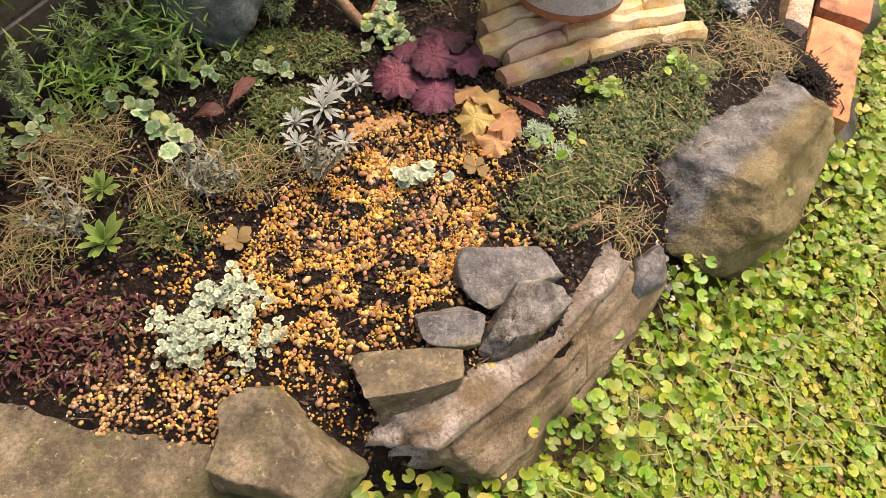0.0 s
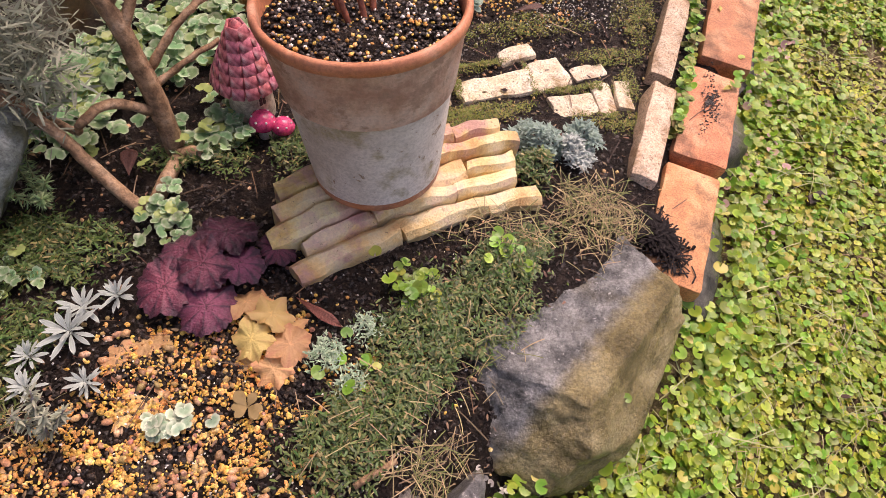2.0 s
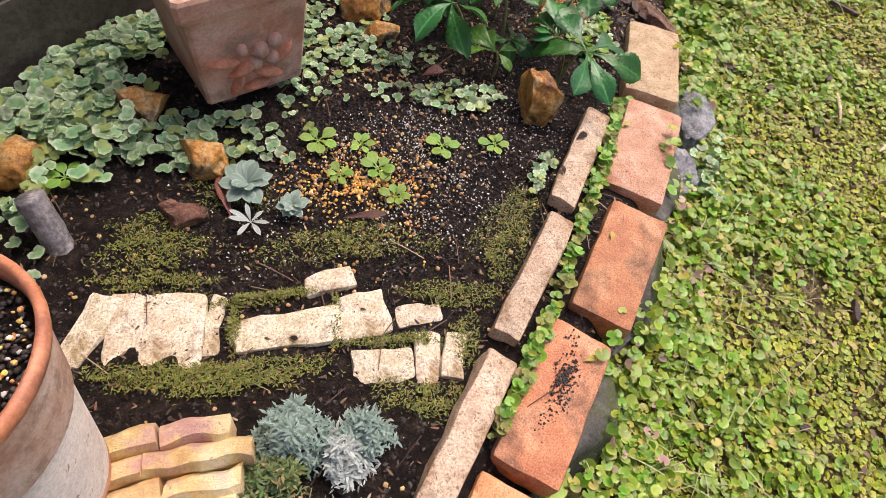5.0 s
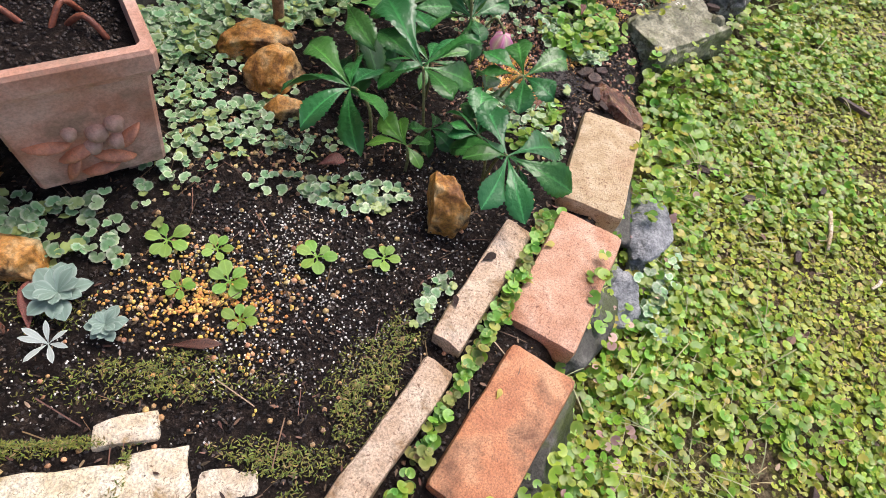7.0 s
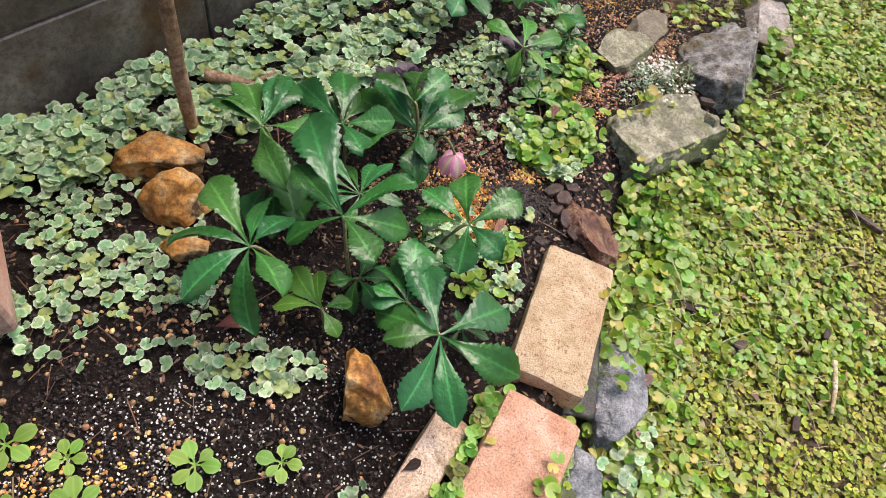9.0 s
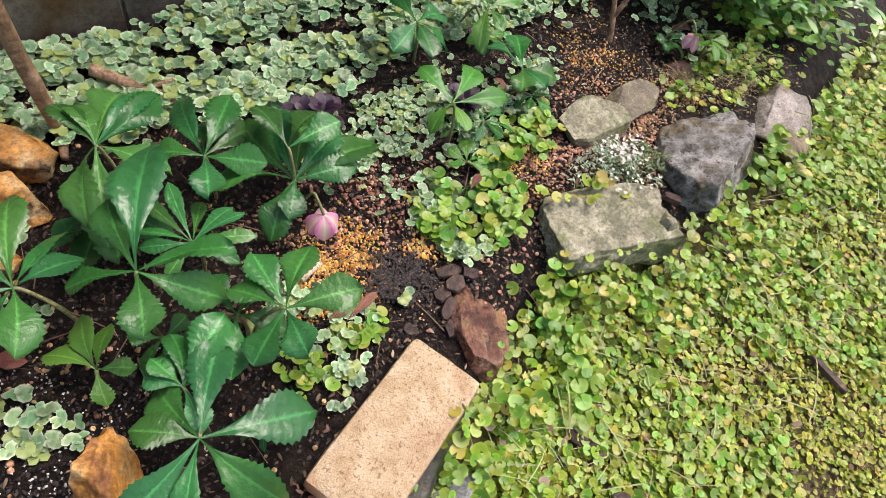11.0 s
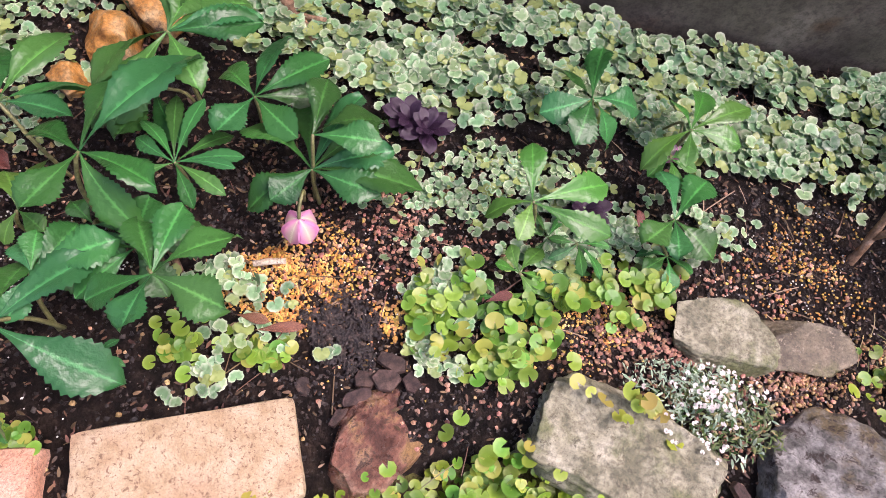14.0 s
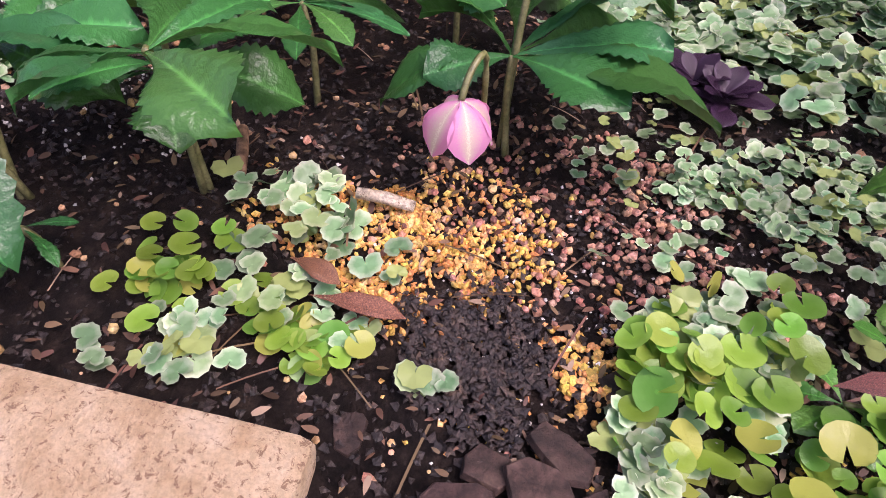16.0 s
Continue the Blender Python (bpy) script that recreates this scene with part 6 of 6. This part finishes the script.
heuchera((0.17, 0.66), [(0.145, 0.675, 0.165, 0.022), (0.185, 0.655, 0.17, 0.024), (0.2, 0.61, 0.165, 0.022), (0.14, 0.615, 0.165, 0.022), (0.15, 0.705, 0.165, 0.018)], ORA, "apricot heuchera leaves lying low")
heuchera((0.0, 0.63), [(-0.005, 0.65, 0.155, 0.026), (0.035, 0.655, 0.155, 0.022), (-0.035, 0.63, 0.155, 0.022)], ORA, "small tan heuchera over gravel")
heuchera((0.01, 0.565), [(0.012, 0.57, 0.16, 0.026), (0.04, 0.575, 0.16, 0.02), (-0.015, 0.56, 0.158, 0.022)], ORA, "small tan heuchera over gravel")


def rosette(name, loc, n, size, width, material, label, category="plant", lift=0.3, group="", layers=1, droop=0.3, spoon=False):
    p = thing(name, loc, label, category, group)
    me = [leaflet_mesh("leaf", material, width, 60 + k, 0.0, droop, 0.2, 8, spoon) for k in range(2)]
    r = random.Random(int(loc[0] * 1000) + n)
    for l in range(layers):
        for k in range(n):
            o = part("leaf", me[k % 2], None, p)
            a = 360 * (k + 0.5 * l) / n + r.uniform(-14, 14)
            o.matrix_basis = pose(0, 0, 0.004 + 0.006 * l, 0, 0, a) @ pose(0, 0, 0, r.uniform(-12, 12), -math.degrees(lift) * (1 + 0.8 * l) + r.uniform(-10, 10), 0) @ Matrix.Scale(size * r.uniform(0.75, 1.1) * (1 - 0.25 * l), 4)
    return p


for x, y, s in ((0.516, 1.56, 0.036), (0.743, 1.588, 0.034), (0.845, 1.617, 0.031), (0.594, 1.56, 0.024), (0.566, 1.485, 0.026), (0.63, 1.512, 0.034), (0.667, 1.455, 0.027), (0.135, 1.4, 0.034)):
    rosette("seedling", (x, y, gz(x, y) + 0.006), 6, s, 0.26, L_SEED, "young seedling with round light green leaves", lift=0.25, group="seedlings in the soil", droop=0.2, spoon=True)
for x, y, s in ((-0.1, 0.665, 0.05), (-0.05, 0.716, 0.036), (-0.14, 0.63, 0.034), (-0.13, 0.588, 0.034), (-0.06, 0.592, 0.03), (-0.092, 0.7, 0.04)):
    rosette("silver_plant", (x, y, gz(x, y) + 0.012), 11, s * 0.85, 0.085, L_SILVER, "silver felted plant with narrow leaves", lift=0.5, group="silver plants", layers=2)
for x, y, s in ((-0.375, 0.417, 0.045), (-0.4, 0.5, 0.035), (-0.47, 0.7, 0.05)):
    rosette("green_rosette", (x, y, gz(x, y) + 0.01), 9, s, 0.13, L_SHRUB, "upright rosette of narrow green leaves", lift=0.7, layers=2)
for x, y, n in ((-0.28, 0.51, 5), (-0.24, 0.505, 4), (-0.1, 0.53, 5), (-0.43, 0.43, 4)):
    p = thing("sage_sprig", (x, y, gz(x, y)), "upright sprig of grey sage foliage", "plant", "grey sage sprigs")
    r = random.Random(n)
    for k in range(n):
        top = Vector((r.uniform(-0.05, 0.05), r.uniform(-0.02, 0.05), r.uniform(0.06, 0.1)))
        part("stem", tube([(0, 0, -0.01), tuple(top * 0.5), tuple(top)], [0.0018, 0.0015, 0.001], 5), WOOD_GREY, p)
        m = 60
        f = np.array([r.uniform(0.25, 1) for _ in range(m)])
        P = np.array(top)[None] * f[:, None]
        V, F, rim = blade(0.12, 0.1, 2)
        R = turned(rs.uniform(0, 6.28, m), rs.uniform(-1.1, -0.3, m), rs.uniform(0, 6.28, m))
        W = np.einsum("nij,vj->nvi", R, V) * rs.uniform(0.008, 0.016, m)[:, None, None] + P[:, None]
        FF = (F[None] + (np.arange(m) * len(V))[:, None, None]).reshape(-1, 3)
        part("foliage", tri_mesh("foliage", W.reshape(-1, 3), FF, L_SAGE, np.tile(rim, m)), None, p)
for x, y, h, n in ((-0.48, 0.73, 0.14, 7), (-0.4, 0.78, 0.13, 6), (-0.36, 0.73, 0.1, 5), (-0.54, 0.63, 0.12, 6), (-0.56, 0.53, 0.1, 5), (-0.21, 0.9, 0.1, 5)):
    p = thing("rosemary_sprig", (x, y, gz(x, y)), "upright feathery green sprigs of rosemary", "plant", "rosemary sprigs")
    r = random.Random(int(x * -1000))
    for k in range(n):
        top = Vector((r.uniform(-0.06, 0.06), r.uniform(-0.05, 0.05), h * r.uniform(0.7, 1.05)))
        part("stem", tube([(0, 0, -0.01), tuple(top * 0.5), tuple(top)], [0.0018, 0.0015, 0.001], 5), STALK, p)
        m = 110
        f = np.array([r.uniform(0.25, 1) for _ in range(m)])
        V, F, rim = blade(0.075, 0.12, 2)
        R = turned(rs.uniform(0, 6.28, m), rs.uniform(-1.0, -0.2, m), rs.uniform(0, 6.28, m))
        W = np.einsum("nij,vj->nvi", R, V) * rs.uniform(0.009, 0.018, m)[:, None, None] + (np.array(top)[None] * f[:, None])[:, None]
        FF = (F[None] + (np.arange(m) * len(V))[:, None, None]).reshape(-1, 3)
        part("foliage", tri_mesh("foliage", W.reshape(-1, 3), FF, L_ROSE, np.tile(rim, m)), None, p)
for x, y in ((0.815, 2.37), (1.045, 2.575), (0.84, 2.39)):
    rosette("purple_plant", (x, y, gz(x, y) + 0.02), 9, 0.045, 0.25, L_DARKP, "low plant with blackish purple leaves", lift=0.4, group="blackish purple plants", layers=2)
for x, y, s in ((0.42, 1.43, 0.05), (0.5, 1.4, 0.03)):
    rosette("green_plant", (x, y, gz(x, y) + 0.015), 9, s, 0.28, L_BLUE, "low plant with soft blue green leaves", lift=0.35, layers=2)
rosette("green_plant", (0.44, 1.36, gz(0.44, 1.36) + 0.01), 7, 0.035, 0.12, L_SILVER, "small silver leaved plant", lift=0.5)
for x, y in ((-0.2, 0.43), (0.14, 0.555), (-0.24, 0.57)):
    rosette("yellow_leaf_tuft", (x, y, gz(x, y) + 0.012), 6, 0.026, 0.3, L_MOSSY, "small tuft of yellow green leaves", lift=0.4)


# ---- litter ----
def curled(name, loc, l, w, rz, label, material=DEADLEAF, curl=0.5, category="leaf", lift=0.0):
    me = leaflet_mesh(name, material, 0.62 * w / l, int(l * 9999), 0.03, 0.12, curl, 8)
    ob = new(name, me)
    ob.matrix_basis = pose(loc[0], loc[1], loc[2], 8, -4, rz) @ Matrix.Scale(l, 4)
    tagged(ob, label, category, "dead leaves")
    return ob


for x, y, l, w, rz, up in ((0.405, 1.37, 0.085, 0.02, 120, 0.01), (0.585, 1.395, 0.075, 0.012, 10, 0.008), (0.66, 0.535, 0.06, 0.014, 35, 0.02), (1.065, 2.055, 0.07, 0.012, 75, 0.012), (1.04, 2.04, 0.045, 0.012, 60, 0.015),
                           (0.19, 0.71, 0.08, 0.012, -40, 0.01), (-0.25, 0.66, 0.07, 0.018, 60, 0.02), (-0.08, 0.93, 0.05, 0.02, 100, 0.02), (0.69, 1.78, 0.05, 0.02, 30, 0.01), (1.38, 3.1, 0.06, 0.02, 40, 0.02),
                           (1.14, 2.36, 0.04, 0.012, 90, 0.05), (1.12, 2.63, 0.045, 0.012, 160, 0.04), (1.45, 2.36, 0.03, 0.008, 0, 0.04), (-0.3, 0.64, 0.05, 0.02, 20, 0.02)):
    curled("dead_leaf", (x, y, gz(x, y) + up), l, w, rz, "curled red brown dead leaf", curl=1.3)


def chip(loc, size, rz, label="flat dark brown bark chip", seed=0, name="bark_chip", group="bark chips"):
    """An angular splinter of bark: an uneven polygon with thickness."""
    r = random.Random(300 + seed)
    n = r.choice((5, 6, 7))
    bm = bmesh.new()
    rim = []
    for k in range(n):
        a = 6.2832 * (k + r.uniform(-0.25, 0.25)) / n
        q = r.uniform(0.85, 1.15)
        rim.append((size[0] / 2 * q * math.copysign(abs(math.cos(a)) ** 0.7, math.cos(a)), size[1] / 2 * q * math.copysign(abs(math.sin(a)) ** 0.7, math.sin(a)), r.uniform(-0.1, 0.1) * size[2]))
    low = [bm.verts.new((x, y, z - size[2] / 2)) for x, y, z in rim]
    top = [bm.verts.new((x * 0.93, y * 0.9, z + size[2] / 2)) for x, y, z in rim]
    bm.faces.new(low[::-1])
    bm.faces.new(top)
    for k in range(n):
        bm.faces.new((low[k], low[(k + 1) % n], top[(k + 1) % n], top[k]))
    bmesh.ops.bevel(bm, geom=list(bm.edges), offset=size[2] * 0.09, segments=1, affect="EDGES")
    bmesh.ops.triangulate(bm, faces=list(bm.faces))
    bmesh.ops.subdivide_edges(bm, edges=list(bm.edges), cuts=2, use_grid_fill=True)
    for v in bm.verts:
        v.co += noise.noise_vector(v.co * 90 + Vector((seed, 0, 0))) * 0.0008
    ob = new(name, put_mesh(name, bm, BARK, False))
    ob.matrix_basis = pose(*loc, (seed % 3 - 1) * 9, (seed % 2) * 8 - 4, rz)
    return tagged(ob, label, "bark", group)


for k, (x, y, z, l, w, rz) in enumerate([(1.15, 2.19, 0.098, 0.04, 0.024, 40), (1.172, 2.175, 0.1, 0.038, 0.026, 70), (1.178, 2.13, 0.095, 0.044, 0.02, 100), (1.195, 2.1, 0.094, 0.034, 0.016, 120), (1.185, 2.205, 0.1, 0.03, 0.022, 10),
                                         (1.108, 2.23, 0.092, 0.03, 0.02, 30), (1.16, 2.15, 0.095, 0.03, 0.022, 60), (1.14, 2.07, 0.09, 0.026, 0.018, 0)]):
    chip((x + 0.018, y + 0.024, z - 0.006), (l * 1.05, w * 1.1, 0.0055), rz, seed=k)
for k, (x, y, l, w, rz) in enumerate([(1.494, 2.085, 0.09, 0.024, -5), (1.896, 2.428, 0.1, 0.018, -25), (1.669, 2.594, 0.07, 0.02, -50), (1.603, 1.404, 0.06, 0.016, 70), (1.55, 2.56, 0.08, 0.02, 110), (1.57, 2.03, 0.035, 0.02, 30),
                                      (1.2, 1.0, 0.05, 0.03, 20), (1.42, 1.15, 0.03, 0.02, 0), (1.75, 2.1, 0.03, 0.014, 60), (1.35, 0.75, 0.06, 0.02, 140), (1.66, 1.9, 0.035, 0.014, 80), (1.5, 2.6, 0.04, 0.02, 10)]):
    chip((x, y, gz(x, y) + 0.016), (l, w, 0.01), rz, "dark wet bark piece lying on the lawn", 20 + k, "bark_piece", "bark on the lawn")
for k, (x, y, z, l, rz) in enumerate([(0.98, 2.1, 0.1, 0.045, 80), (0.93, 1.98, 0.1, 0.05, 10), (0.3, 0.47, 0.17, 0.06, 30)]):
    bm = tube([(-l / 2, 0, 0), (0, 0.001, 0.001), (l / 2, 0, 0)], [0.0045, 0.005, 0.0045], 8)
    ob = new("twig", put_mesh("twig", bm, WOOD_TWIG if k else STONE_CREAM))
    ob.matrix_basis = pose(x, y, z, 0, 6, rz)
    tagged(ob, "short cut piece of dry pale twig", "twig")

# black fibrous mulch on the first brick and stains of it on the second
n = 900
x, y, d = ellipse_points(rs, n, 0.77, 0.84, 0.04, 0.058, 25, 0.6)
strewn("black_mulch", blade(0.07, 0.15, 3, 1), np.stack([x, y, 0.119 + 0.02 * np.clip(1 - d * d, 0, 1) * rs.uniform(0.1, 1, n)], -1), rs.uniform(0.008, 0.024, n), rs.uniform(0, 6.28, n), rs.uniform(-0.4, 0.3, n), rs.uniform(0, 6.28, n), BLACKFIBRE,
       "heap of black fibrous mulch on a brick", "mulch")
n = 420
x, y, d = ellipse_points(rs, n, 0.77, 0.84, 0.034, 0.05, 25, 0.6)
strewn("black_mulch", grain(9), np.stack([x, y, 0.119 + 0.012 * np.clip(1 - d * d, 0, 1) * rs.uniform(0, 1, n)], -1), rs.uniform(0.002, 0.006, n), rs.uniform(0, 6.28, n), rs.uniform(0, 1, n), rs.uniform(0, 6.28, n), BLACKFIBRE,
       "heap of black fibrous mulch on a brick", "mulch", smooth=False)
n = 380
x, y, d = ellipse_points(rs, n, 0.955, 1.15, 0.028, 0.085, -20, 0.9)
strewn("soil_specks", grain(3, 0.4), np.stack([x, y, np.full(n, 0.1262)], -1), rs.uniform(0.0008, 0.003, n), rs.uniform(0, 6.28, n), np.zeros(n), np.zeros(n), CLOD, "specks of black soil on a brick", "soil")

tufted("white_stonecrop", 300, 1.38, 2.61, 0.13, 0.07, 48, (0.006, 0.014), 0.012, 0.035, L_PALE, "low grey green foliage under tiny white blooms")
ground_ivy(15, 1.34, 2.5, 0.1, 0.05, 45, (0.008, 0.014), 0.04, "yellowing round leaves beside the stones", material=L_LAWN, template=DICH, name="creeping_leaves", mound=0.03)
ground_ivy(420, 1.08, 3.06, 0.1, 0.2, -28, (0.008, 0.0155), 0.03, power=0.55, holes=-1.2, mound=0.01)
grit("red_grit", 1500, 1.3, 2.62, 0.2, 0.36, -24, (0.0018, 0.0055), GRAVEL_RED, "pinkish brown crushed grit in the far bed", 17, 0.65)
grit("red_grit", 900, 0.98, 2.3, 0.16, 0.24, -24, (0.0018, 0.005), GRAVEL_RED, "pinkish brown crushed grit in the far bed", 18, 0.65)
tufted("creeping_thyme", 900, 1.39, 2.62, 0.13, 0.065, 48, (0.006, 0.014), 0.012, 0.03, L_MOSS, "fine green foliage among tiny white blooms")
# pale sticks and small leaves
for (ax, ay), (bx, by), rad in (((1.73, 1.935), (1.756, 2.044), 0.005), ((1.81, 1.86), (1.84, 1.89), 0.004)):
    za, zb = gz(ax, ay) + 0.018, gz(bx, by) + 0.016
    ob = new("stick", put_mesh("stick", tube(smooth_path([(ax, ay, za), ((ax + bx) / 2 + 0.003, (ay + by) / 2, (za + zb) / 2 + 0.002), (bx, by, zb)], 4), [rad * (0.7 + 0.05 * i) for i in range(9)], 8), STONE_CREAM))
    tagged(ob, "pale dry stick lying on the lawn", "stick")
for x, y, z, l, w, rz, mat in ((1.0, 1.636, 0.136, 0.028, 0.011, 40, BARK), (0.972, 1.541, 0.136, 0.022, 0.008, 100, BARK), (0.538, 1.168, 0.117, 0.014, 0.006, 0, BARK), (0.988, 1.181, 0.128, 0.022, 0.008, 20, L_LUSH),
                               (1.052, 1.415, 0.128, 0.018, 0.007, 70, L_LUSH), (1.09, 1.62, 0.128, 0.022, 0.009, 160, L_LUSH), (1.1, 1.7, 0.129, 0.02, 0.009, 20, L_LUSH)):
    curled("fallen_leaf", (x, y, z), l, w, rz, "small dark wet leaf stuck on the stone" if mat == BARK else "small pale green leaf lying on a brick", mat, 0.3)
# pinkish dead leaves where the lawn meets the bricks
n = 260
x, y = rs.uniform(0.95, 1.45, n), rs.uniform(0.85, 2.1, n)
d = edge_distance(x, y)
keep = (d < -0.005) & (d > -0.13)
x, y = x[keep], y[keep]
m = len(x)
strewn("pink_litter", fan(8, 0.12, 0.1), np.stack([x, y, ground(x, y) + rs.uniform(0.02, 0.045, m)], -1), rs.uniform(0.004, 0.0095, m), rs.uniform(0, 6.28, m), rs.uniform(0, 0.9, m), rs.uniform(0, 6.28, m), L_PINKISH, "pinkish dead petals and leaves at the lawn edge", "litter")
# green growth in the joint between bricks and edging stones
for k in range(26):
    f = k / 25
    if 0.3 < f < 0.36:
        continue
    cy = 1.06 + 0.7 * f
    cx = float(np.interp(cy, [1.04, 1.306, 1.591, 1.76], [0.846, 0.961, 1.057, 1.104]))
    ground_ivy(15, cx - 0.004, cy, 0.013, 0.022, -20, (0.0045, 0.0095), 0.044, "small green leaves growing in the joints", material=L_CREEP if k % 3 else L_MOSSY, template=CREEP_LEAF, name="creeping_leaves", holes=-9)
for cx, cy, ax, ay, turn, n in ((0.5, 1.235, 0.12, 0.012, 17, 900), (0.69, 1.185, 0.1, 0.012, 12, 700), (0.455, 1.18, 0.012, 0.05, 10, 350), (0.6, 1.21, 0.012, 0.05, 10, 350), (0.36, 1.09, 0.12, 0.02, 10, 700)):
    tufted("moss", n, cx, cy, ax, ay, turn, (0.003, 0.0075), 0.006, 0.008, L_MOSSY, "yellow green moss between the stones")
grit("perlite", 300, 0.7, 1.6, 0.3, 0.16, 30, (0.0012, 0.003), PERLITE, "white perlite grains in black soil", 7, 0.6, lift=0.002)
grit("gravel", 260, 0.61, 1.48, 0.13, 0.07, 10, (0.0018, 0.0045), GRAVEL, "orange grit around the seedlings", 8, 0.7, lift=0.002)
